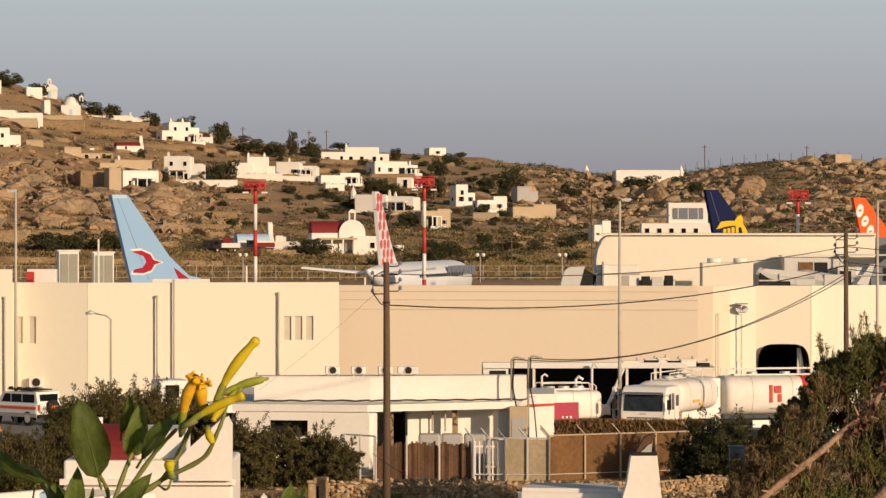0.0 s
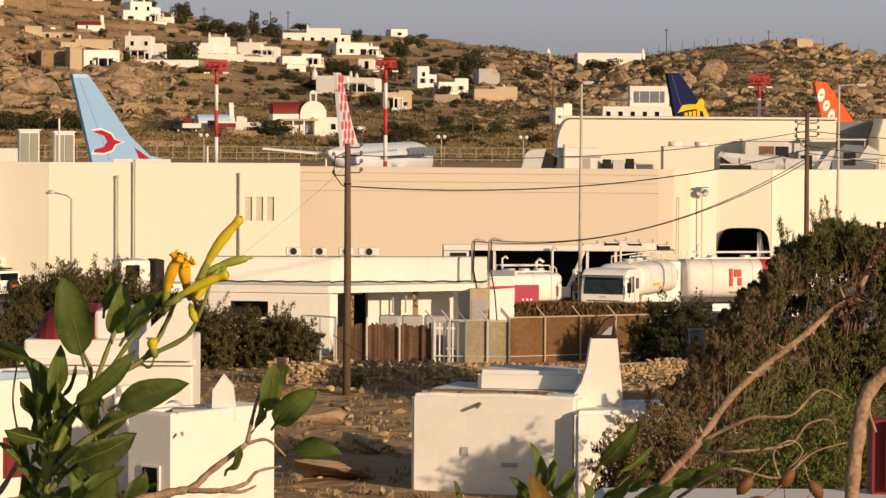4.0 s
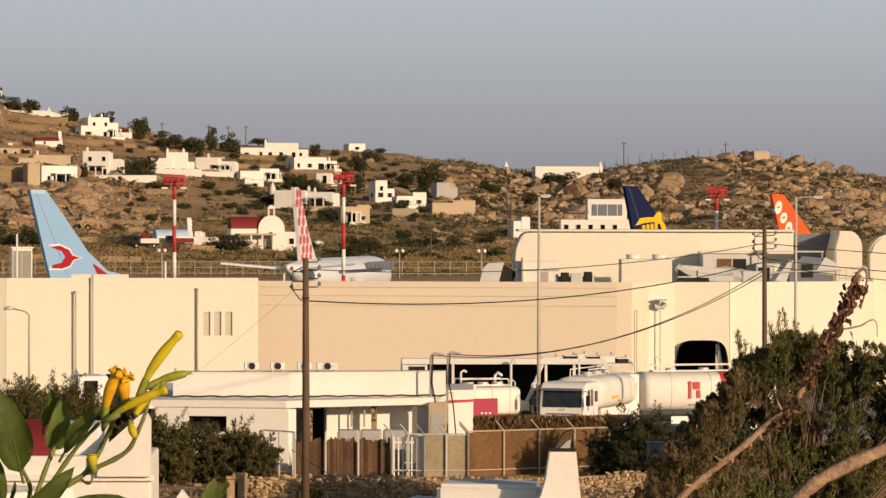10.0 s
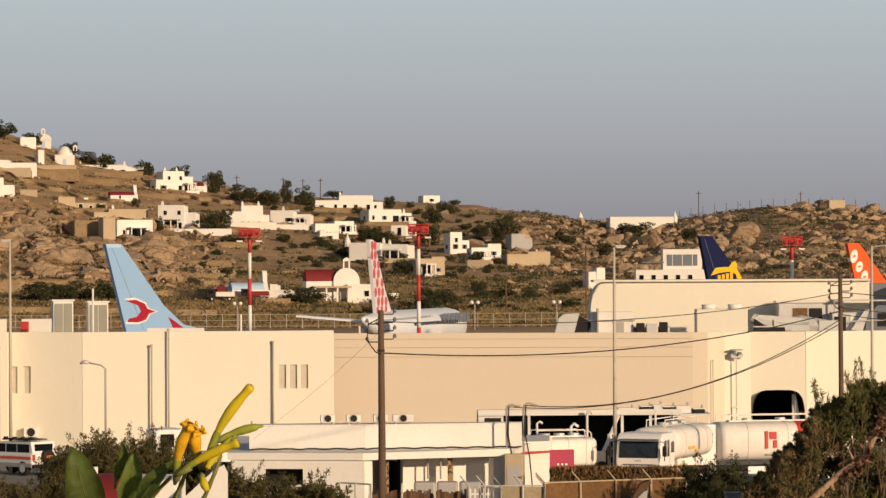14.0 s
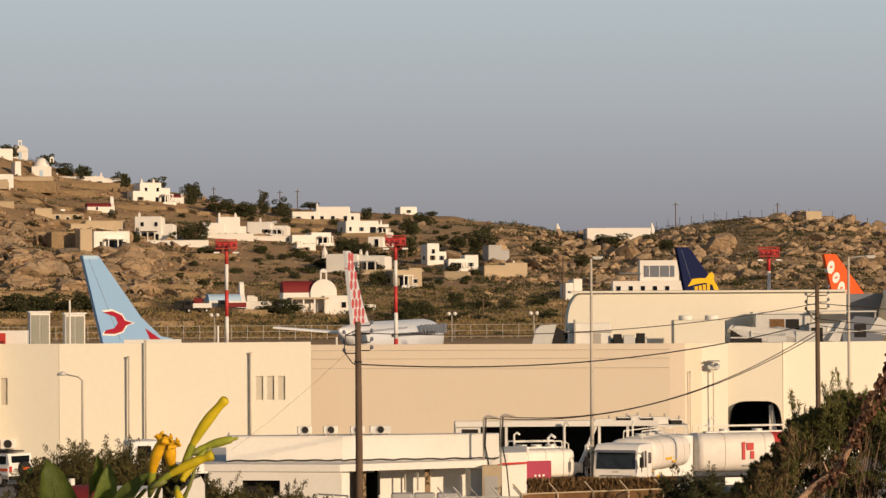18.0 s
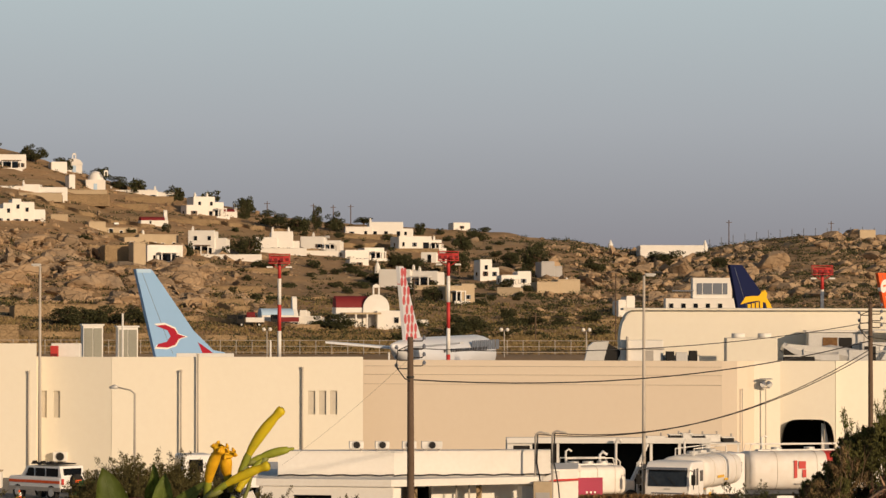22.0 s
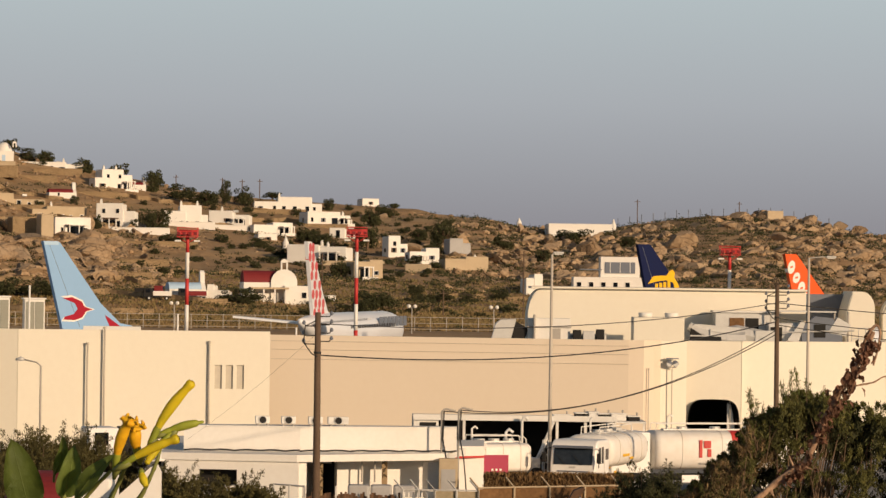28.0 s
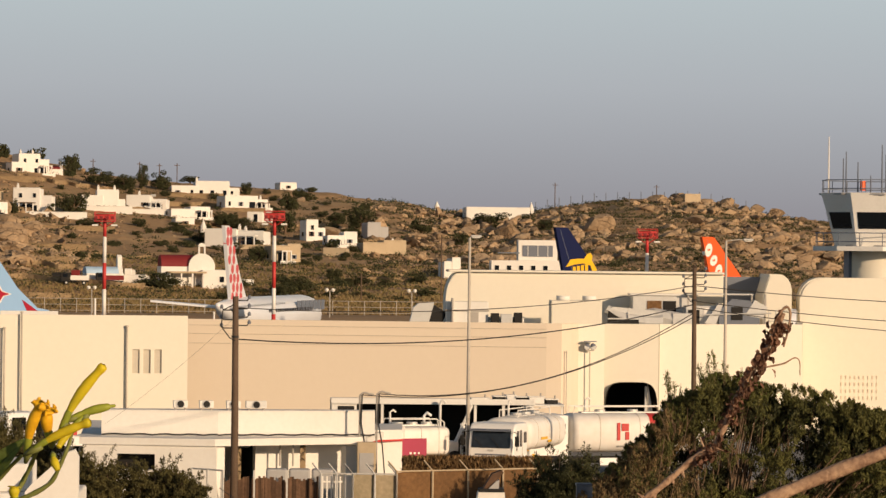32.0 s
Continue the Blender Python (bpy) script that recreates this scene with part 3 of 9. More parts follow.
hvac_unit(-23.48, 211.98, 0.82, 0.35, 0.62, 4, 1, "white wall-mounted air conditioner on brackets", 0.87)
ob = thing("rooftop_plant", 17.32, 224.5, ROOF, 0, "large cream rooftop plant box with two round fan cowls", "ventilation")
part("casing", box(3.1, 2.2, 7.96 - ROOF, bevel=0.04), M["cream"], ob)
for dx in (-0.75, 0.85):
    part("fan_cowl", tube([(dx, 0, 7.96 - ROOF), (dx, 0, 7.96 - ROOF + 0.28)], 0.42, 16), M["white"], ob, smooth=True)
# curved galvanised duct, low casings and a tall dark-fronted unit beside the upper storey
ob = thing("rooftop_duct", 21.99, 224.4, ROOF, 0, "wide curved galvanised air duct on the terminal roof", "duct")
for path, rad in (([(-2.75, 0, 1.3), (-2.3, -0.1, 1.0), (-1.5, -0.2, 0.7), (-0.4, -0.25, 0.5), (0.6, -0.25, 0.5)], [0.28, 0.36, 0.42, 0.46, 0.48]), ([(-0.7, 0.3, 0.85), (0.2, 0.2, 0.95), (1.0, 0.1, 0.75), (1.9, 0, 0.6)], [0.4, 0.45, 0.5, 0.5])):
    part("duct_bend", tube(path, rad, 8), M["metal"], ob)
part("duct_box", box(1.3, 0.9, 1.05, 1.9, 0, 0.05, bevel=0.05), M["metal"], ob)
part("duct_transition", prism([(-0.75, 0.45), (0.2, 0.85), (0.2, 1.25), (-2.4, 1.45), (-2.7, 1.2)], 0.5, y=-0.1), M["metal"], ob)
for dx, dz in ((-1.5, 0.7), (-0.5, 0.52), (0.6, 0.5)):
    part("duct_flange", tube([(dx, -0.22, dz), (dx + 0.06, -0.22, dz)], 0.51, 8), M["metal"], ob)
    part("duct_stand", box(0.1, 0.5, 0.2, dx), M["pipe"], ob)
# dark plate stands in for the shade beside the duct bend
part("duct_shade", prism([(-2.75, 0.0), (-2.75, 0.75), (-1.7, 0.1)], 0.2, y=-0.7), M["slate"], ob)
ob = thing("rooftop_cabinet", 23.03, 228, ROOF, 0, "long galvanised rooftop air handler with a dark bay", "ventilation")
part("casing", box(3.9, 1.8, 8.29 - ROOF, bevel=0.05), M["metal"], ob)
part("dark_bay", box(0.8, 0.06, 0.72, 0.35, -0.92, 1.08), M["dark"], ob)
part("brown_panel", box(0.9, 0.05, 0.75, -0.6, -0.92, 1.06), M["brownmesh"], ob)
part("lid", box(4.2, 2.1, 0.1, z=8.29 - ROOF), M["white"], ob)
ob = thing("roof_canopy", 26.46, 227.6, ROOF, 0, "flat galvanised canopy over the roof plant", "canopy")
part("canopy_sheet", box(28.51 - 24.41, 2.4, 0.08, 0, 0, 8.37 - ROOF), M["metal"], ob)
for s in (-1, 1):
    part("canopy_post", box(0.08, 0.08, 8.37 - ROOF, s * (28.51 - 24.55) / 2, -1.0), M["pipe"], ob)
ob = thing("rooftop_cabinet", 25.64, 226, ROOF, 0, "grey rooftop air handler with a sloped hood", "ventilation")
part("casing", box(2.9, 1.6, 1.55, bevel=0.05), M["metal"], ob)
part("hood", prism([(1.45, 0), (2.2, 1.5), (1.45, 1.5)], 1.5), M["slate"], ob)
part("panel_light", box(1.5, 0.05, 1.1, 0.4, -0.82, 0.3), M["white"], ob)
part("grille", box(0.7, 0.05, 1.0, -0.95, -0.82, 0.3), M["dark"], ob)
ob = thing("rooftop_unit", 27.2, 225.2, ROOF, 0, "dark angular rooftop intake with galvanised side hoods", "ventilation")
part("casing", prism([(-1.0, 0), (-1.0, 1.3), (-0.2, 2.0), (0.9, 1.9), (1.5, 0.9), (1.5, 0)], 0.9), M["slate"], ob)
part("hood", prism([(-1.9, 0.5), (-1.0, 1.75), (-0.8, 1.6), (-1.2, 0.4)], 1.0), M["metal"], ob)
part("hood", prism([(0.6, 1.0), (1.2, 1.95), (2.0, 1.5), (1.7, 0.8)], 0.95), M["metal"], ob)
part("mouth", box(0.7, 0.06, 0.8, 0.1, -0.47, 0.7), M["dark"], ob)
part("flue", tube([(1.9, 0, 0), (1.9, 0, 2.3)], 0.07, 8), M["pipe"], ob)
part("cross_pipe", tube([(-2.2, -0.6, 1.0), (2.2, -0.6, 1.15)], 0.05, 6), M["metal"], ob)
ob = thing("rooftop_unit", 20.2, 223.6, ROOF, 0, "low dark fan bank beside a curved duct", "ventilation")
part("casing", prism([(-1.0, 0), (-0.9, 1.2), (-0.2, 0.75), (0.9, 0.7), (1.0, 0)], 0.7), M["dark"], ob)
part("rim", box(2.0, 0.1, 0.08, 0, -0.4, 0.7), M["metal"], ob)
ob = thing("rooftop_scoop", 8.13, 224, ROOF, 0, "angled galvanised intake scoop on the roof", "ventilation")
part("scoop", prism([(-1.1, 0), (-0.75, 1.3), (-0.45, 1.55), (0.5, 1.6), (0.1, 0.1)], 1.3), M["metal"], ob)
# near-black wedge for the shade in the scoop's mouth
part("scoop_mouth", prism([(0.12, 0.1), (0.45, 1.5), (1.25, 1.0), (0.9, 0.05)], 1.1), M["dark"], ob)
ob = thing("rooftop_cabinet", 10.62, 224, ROOF, 0, "low white rooftop cabinets with a small door", "ventilation")
part("casing", box(2.6, 1.6, 7.83 - ROOF, bevel=0.04), M["white"], ob)
part("access_door", box(0.5, 0.05, 0.9, 0.45, -0.82, 0.15), M["pipe"], ob)
part("edge_strip", box(2.7, 0.1, 0.1, 0, -0.82, 1.1), M["pipe"], ob)
part("low_casing", box(2.2, 1.2, 0.75, 2.4, 0.1, bevel=0.04), M["metal"], ob)
for dx, w, h, m in ((1.7, 0.5, 1.0, "dark"), (2.4, 0.7, 0.95, "metal"), (3.1, 0.5, 1.05, "dark"), (-0.9, 0.12, 1.9, "pipe")):
    part("roof_unit", box(w, 0.6, h, dx, -0.9, bevel=0.03), M[m], ob)
ob = thing("roof_box", -23.89, 219, ROOF, 0, "white rooftop box beside a red hose cabinet", "box")
part("casing", box(1.7, 1.1, 7.65 - ROOF, bevel=0.03), M["white"], ob)
ob = thing("hose_cabinet", -24.49, 218, ROOF, 0, "red fire hose cabinet on the terminal roof", "cabinet")
part("casing", box(0.46, 0.3, 7.51 - ROOF, bevel=0.02), M["red"], ob)
part("cabinet_door", box(0.38, 0.02, 0.6, 0, -0.165, 0.3), M["darkred"], ob)
ob = thing("roof_slab_edge", -15.61, 219, ROOF, 0, "low white rooftop kerb behind the parapet", "kerb")
part("kerb", box(3.4, 0.5, 7.07 - ROOF, bevel=0.02), M["white"], ob)
for u_x, v_top, y in ((-20.54, 9.44, 219), (-4.75, 4.99 + 1.7, 223.5), (-12.09, 7.76, 226)):
    ob = thing("roof_post", u_x, y, ROOF, 0, "thin white post on the terminal roof", "post", "roof posts")
    part("post", tube([(0, 0, 0), (0, 0, max(0.9, v_top - ROOF))], 0.06, 8), M["white"], ob)
    part("post_base", box(0.25, 0.25, 0.06), M["pipe"], ob)
# rails on the roof edge
for x0, x1, y in ((29.36, 31.09, 225.5),):
    ob = thing("roof_railing", x0, y, ROOF, 0, "thin steel guard railing on the roof edge", "railing")
    n = 4
    for i in range(n + 1):
        part("railing_post", tube([((x1 - x0) * i / n, 0, 0), ((x1 - x0) * i / n, 0, 1.3)], 0.03, 6), M["metal"], ob)
    for z in (0.65, 1.3):
        part("rail", tube([(0, 0, z), (x1 - x0, 0, z)], 0.03, 6), M["metal"], ob)

# downpipes on the walls
for x, y, top in ((-25.17, 210.85, 6.07), (-16.50, 211.93, 6.12), (-15.53, 212.07, 7.03), (-9.53, 212.9, 6.28), (21.12, 217.25, 5.89), (16.08, 214.62, 5.00)):
    ob = thing("downpipe", x, y, 0, 0, "grey painted steel pole standing against the terminal wall", "pole", "poles along the wall")
    part("pipe", tube([(0, 0, 0), (0, 0, top)], 0.055 if x < 0 else 0.03, 8), M["palepipe"], ob, smooth=True)
    part("pipe_cap", tube([(0, 0, top), (0, 0, top + 0.12)], 0.085 if x < 0 else 0.045, 8), M["palepipe"], ob)


# ---------------------------------------------------------------- poles and masts
def utility_pole(x, y, h, r, label):
    ob = thing("utility_pole", x, y, ground_z(x, y) - 0.3, 0, label, "utility pole", "utility poles along the road")
    part("pole", tube([(0, 0, 0), (0.02, 0, h * 0.5), (0, 0, h)], [r * 1.15, r, r * 0.8], 12), M["wood"], ob, smooth=True)
    for dz, s in ((0.15, 1), (0.45, 1), (0.75, 1), (1.05, 1), (0.5, -1), (0.85, -1), (1.15, -1)):
        p = part("insulator_pin", tube([(0, 0, h - dz), (s * 0.42, -0.05, h - dz), (s * 0.5, -0.05, h - dz + 0.1)], 0.022, 6), M["cable"], ob)
        part("insulator", tube([(s * 0.5, -0.05, h - dz + 0.05), (s * 0.5, -0.05, h - dz + 0.12), (s * 0.5, -0.05, h - dz + 0.2)], [0.05, 0.07, 0.03], 8), M["slate"], p)
    part("strap", tube([(0, 0, h - 1.5), (0, 0, h - 1.42)], r * 1.05, 12), M["cable"], ob)
    part("cable_loop", tube([(-0.05, -0.1, h - 0.3), (-0.45, -0.15, h - 0.5), (-0.5, -0.15, h - 1.1), (-0.2, -0.15, h - 1.5), (0, -0.15, h - 1.6)], 0.022, 6), M["cable"], ob)
    return ob


P1, P2 = (-2.05, 133.0), (18.10, 165.0)
pole_1 = utility_pole(*P1, 9.02 + 0.4, 0.135, "weathered timber utility pole with insulators")
pole_2 = utility_pole(*P2, 10.24 + 0.3, 0.115, "dark timber utility pole with crossing cables")


def wire(name, a, b, drop, r, label):
    ob = part(name, tube(sag(a, b, drop), r, 5), M["cable"], None)
    return tagged(ob, label, "cable", "overhead cables")


Z1, Z2 = 9.02, 10.24
wire("overhead_cable", (P1[0], 133, 8.73), (P2[0], 165, 9.43), 0.55, 0.018, "black overhead cable between two utility poles")
wire("overhead_cable", (P1[0], 133, 7.59), (P2[0], 165, 8.59), 0.75, 0.026, "black overhead cable between two utility poles")
POST_A, POST_B = (2.94, 158.0, 4.65), (3.67, 158.0, 4.70)
wire("overhead_cable", (P2[0], 165, 8.03), POST_A, 1.25, 0.022, "black overhead cable sagging to a service building")
wire("overhead_cable", (P2[0], 165, 8.21), POST_B, 1.25, 0.022, "black overhead cable sagging to a service building")
for v_a, tz in ((Z2 - 0.8, 0.3), (Z2 - 1.5, -0.6), (Z2 - 1.8, -1.3)):
    wire("overhead_cable", (P2[0], 165, v_a), (P2[0] + 26, 176, v_a - 0.8 + tz * 0.6), 0.5, 0.02, "black overhead cable leaving a utility pole")
wire("overhead_cable", (P1[0] - 0.1, 133, 8.3), (-7.9, 157.3, 3.35), 0.15, 0.004, "thin grey stay wire down to a service building")
wire("overhead_cable", (P1[0] - 0.5, 133, 2.2), (P1[0] + 4.6, 103, 1.9), 0.25, 0.012, "thin service wire to a white hut")


def apron_mast(x, y, h):
    ob = thing("apron_mast", x, y, 0, 0, "red and white banded apron floodlight mast", "light mast", "red and white apron masts")
    z, i = h, 0
    while z > 0:
        z2 = max(0.0, z - (1.7 if i == 0 else 2.35))
        part("mast_section", tube([(0, 0, z2), (0, 0, z)], 0.16 + 0.006 * i, 10), M["white"] if i % 2 else M["red"], ob, smooth=True)
        z, i = z2, i + 1
    deck = part("platform", box(1.9, 1.5, 0.08, z=h - 0.35), M["red"], ob)
    for sx in (-0.9, 0.9):
        for sy in (-0.7, 0.7):
            part("railing_post", tube([(sx, sy, h - 0.3), (sx, sy, h + 0.55)], 0.035, 5), M["red"], deck)
    for sy in (-0.7, 0.7):
        for z in (0.1, 0.5):
            part("rail", tube([(-0.9, sy, h + z), (0.9, sy, h + z)], 0.035, 5), M["red"], deck)
    part("back_panel", box(1.7, 0.06, 0.55, 0, 0.1, h - 0.2), M["red"], ob)
    for i in range(4):
        lamp = part("floodlight", box(0.34, 0.3, 0.3, -0.75 + i * 0.5, -0.85, h - 0.15, bevel=0.03), M["red"], ob)
        part("lamp_glass", box(0.28, 0.02, 0.24, -0.75 + i * 0.5, -1.01, h - 0.12), M["darkred"], lamp)
    for s in (-1, 1):
        part("side_lamp", box(0.55, 0.3, 0.16, s * 0.85, -0.5, h - 0.75, bevel=0.04), M["white"], ob, "pale low side floodlight")
    part("platform_brace", tube([(-0.8, 0, h - 0.35), (0, 0, h - 0.9), (0.8, 0, h - 0.35)], 0.05, 5), M["red"], ob)
    return ob


for x, y, top in ((-16.86, 330, 13.59), (-1.68, 330, 13.85), (32.85, 340, 12.68), (-53.26, 330, 12.68)):
    apron_mast(x, y, top)


def tall_lamp(x, y, h, arm, label="slim pale steel street light column"):
    ob = thing("street_lamp", x, y, 0, 0, label, "street lamp", "tall street lamps")
    part("column", tube([(0, 0, 0), (0, 0, h)], [0.1, 0.06], 10), M["palepipe"], ob, smooth=True)
    part("column_door", box(0.12, 0.03, 0.4, 0, -0.1, 0.6), M["metal"], ob)
    part("arm", tube([(0, 0, h), (arm * 0.6, 0, h + 0.08), (arm, 0, h + 0.05)], 0.035, 6), M["pipe"], ob)
    head = part("lamp_head", box(0.5, 0.2, 0.11, arm, 0, h + 0.02, bevel=0.04), M["metal"], ob)
    part("lamp_glass", box(0.36, 0.15, 0.03, arm, 0, h - 0.01), M["white"], head)
    return ob


tall_lamp(-22.1, 190, 12.06, -0.2)
tall_lamp(8.28, 172, 11.51, 0.3)
tall_lamp(21.53, 182, 11.53, 1.1)


def gooseneck(x, y, h, arm):
    ob = thing("street_lamp", x, y, 0, 0, "grey street lamp with a curved arm beside the terminal", "street lamp", "short street lamps")
    part("column", tube([(0, 0, 0), (0, 0, h - 0.25), (arm * 0.25, 0, h - 0.05), (arm, 0, h + 0.1)], [0.07, 0.055, 0.045, 0.04], 8), M["pipe"], ob, smooth=True)
    head = part("lamp_head", tube([(arm * 0.95, 0, h + 0.1), (arm * 1.15, 0, h + 0.12), (arm * 1.45, 0, h + 0.06)], [0.07, 0.14, 0.06], 8), M["metal"], ob, smooth=True)
    part("lamp_glass", box(0.3, 0.14, 0.03, arm * 1.2, 0, h - 0.01), M["white"], head)
    return ob


for x, y, z, arm in ((-18.09, 200.00, 5.43, -0.95), (-31.28, 200.00, 5.06, -0.9), (-28.33, 198.00, 5.68, 0.9), (-33.49, 204.00, 2.73, 0.55)):
    gooseneck(x, y, z, arm)
ob = thing("floodlight_pole", 17.54, 215.8, 0, 0, "thin pole with a pair of round floodlights", "floodlight")
part("pole", tube([(0, 0, 0), (0, 0, 5.08)], 0.035, 8), M["palepipe"], ob)
for s in (-1, 1):
    lamp = part("floodlight", tube([(s * 0.13, 0.1, 5.44), (s * 0.16, -0.05, 5.41), (s * 0.19, -0.2, 5.34)], [0.09, 0.16, 0.19], 12), M["slate"], ob, smooth=True)
    part("lamp_glass", tube([(s * 0.19, -0.2, 5.34), (s * 0.19, -0.215, 5.34)], 0.16, 12), M["metal"], lamp)
    part("lamp_hood", box(0.36, 0.5, 0.05, s * 0.18, -0.1, 5.64), M["slate"], lamp)
part("crossbar", box(0.5, 0.06, 0.06, 0, 0, 5.11), M["pipe"], ob)


# ---------------------------------------------------------------- control tower
TX, TY = 41.48, 262.0
ob = thing("control_tower", TX, TY, 0, 0, "white airport control tower with a flared glass cab", "tower")
part("shaft", tube([(0.3, 0, 0), (0.3, 0, 11.24)], 1.75, 28), M["cream"], ob, smooth=True)
part("lower_block", box(0.9, 2.4, 11.24, -1.2, 1.2), M["slate"], ob)
part("balcony_slab", tube([(0.1, 0, 11.24), (0.1, 0, 11.57)], 4.35, 8), M["white"], ob)
zb, zt = 11.57, 15.35
hgt = zt - zb


def cab_ring(f, r):
    return [Vector((0.2 + r * math.cos(radians(11.0 + 45 * k)), r * math.sin(radians(11.0 + 45 * k)), zb + f * hgt)) for k in range(8)]


def cab_band(name, f0, r0, f1, r1, mat, parent, label="", inset=0.0, gap=0.0):
    a, b = cab_ring(f0, r0 - inset), cab_ring(f1, r1 - inset)
    for k in range(8):
        j = (k + 1) % 8
        bm = bmesh.new()
        p = [a[k].lerp(a[j], gap), a[k].lerp(a[j], 1 - gap), b[k].lerp(b[j], 1 - gap), b[k].lerp(b[j], gap)]
        n = (p[1] - p[0]).cross(p[3] - p[0]).normalized() * 0.12
        v = [bm.verts.new(q) for q in p] + [bm.verts.new(q - n) for q in p]
        for f in ((0, 1, 2, 3), (7, 6, 5, 4), (0, 4, 5, 1), (1, 5, 6, 2), (2, 6, 7, 3), (3, 7, 4, 0)):
            bm.faces.new([v[i] for i in f])
        part(name, bm, mat, parent, label)


cab_band("apron_panel", 0.0, 3.0, 0.30, 3.3, M["white"], ob)
cab_band("window_frame", 0.30, 3.3, 0.66, 3.68, M["white"], ob)
cab_band("cab_window", 0.33, 3.33, 0.64, 3.66, M["glass"], ob, "dark sloped cab window", -0.04, 0.11)
cab_band("fascia_panel", 0.66, 3.68, 1.0, 4.1, M["white"], ob)
part("cab_roof", tube([(0.2, 0, zt - 0.12), (0.2, 0, zt)], 4.05, 8), M["grey"], ob)
part("cab_floor", tube([(0.2, 0, zb), (0.2, 0, zb + 0.1)], 2.95, 8), M["grey"], ob)
for lvl, r, z0, h in ((0, 4.25, zb, 0.95), (1, 3.8, zt, 0.95)):
    rail = part("balcony_railing" if lvl == 0 else "roof_railing", tube([(0.1 + r * math.cos(radians(22.5 + 45 * k)), r * math.sin(radians(22.5 + 45 * k)), z0 + h) for k in range(9)], 0.035, 5), M["slate"], ob)
    part("mid_rail", tube([(0.1 + r * math.cos(radians(22.5 + 45 * k)), r * math.sin(radians(22.5 + 45 * k)), z0 + h * 0.35) for k in range(9)], 0.035, 5), M["slate"], rail)
    for k in range(16):
        a = radians(22.5 * k)
        part("railing_post", tube([(0.1 + r * 0.97 * math.cos(a), r * 0.97 * math.sin(a), z0), (0.1 + r * 0.97 * math.cos(a), r * 0.97 * math.sin(a), z0 + h)], 0.03, 5), M["slate"], rail)
for x, h, mat in ((38.17 - TX, 19.38 - zt, M["white"]), (39.22 - TX, 17.85 - zt, M["slate"]), (39.42 - TX, 18.33 - zt, M["slate"]), (40.27 - TX, 17.61 - zt, M["slate"]), (42.00 - TX, 18.86 - zt, M["slate"]), (42.28 - TX, 18.17 - zt, M["slate"]), (41.20 - TX, 16.64 - zt, M["slate"])):
    part("antenna", tube([(x, -1.0, zt), (x, -1.0, zt + h * 0.5), (x, -1.0, zt + h)], [0.055, 0.05, 0.035], 6), mat, ob)
part("beacon", tube([(40.59 - TX, -1.2, zt + 0.2), (40.59 - TX, -1.2, zt + 0.9)], 0.2, 10), M["orange"], ob, "small orange beacon lamp")


# ---------------------------------------------------------------- aircraft
def slab(points, thick_axis, t):
    """A thin solid between an outline and the same outline shifted along an axis."""
    bm = bmesh.new()
    a = [bm.verts.new(Vector(p) - thick_axis * t / 2) for p in points]
    b = [bm.verts.new(Vector(p) + thick_axis * t / 2) for p in points]
    bm.faces.new(a)
    bm.faces.new(b[::-1])
    for i in range(len(a)):
        j = (i + 1) % len(a)
        bm.faces.new((a[i], a[j], b[j], b[i]))
    return bm


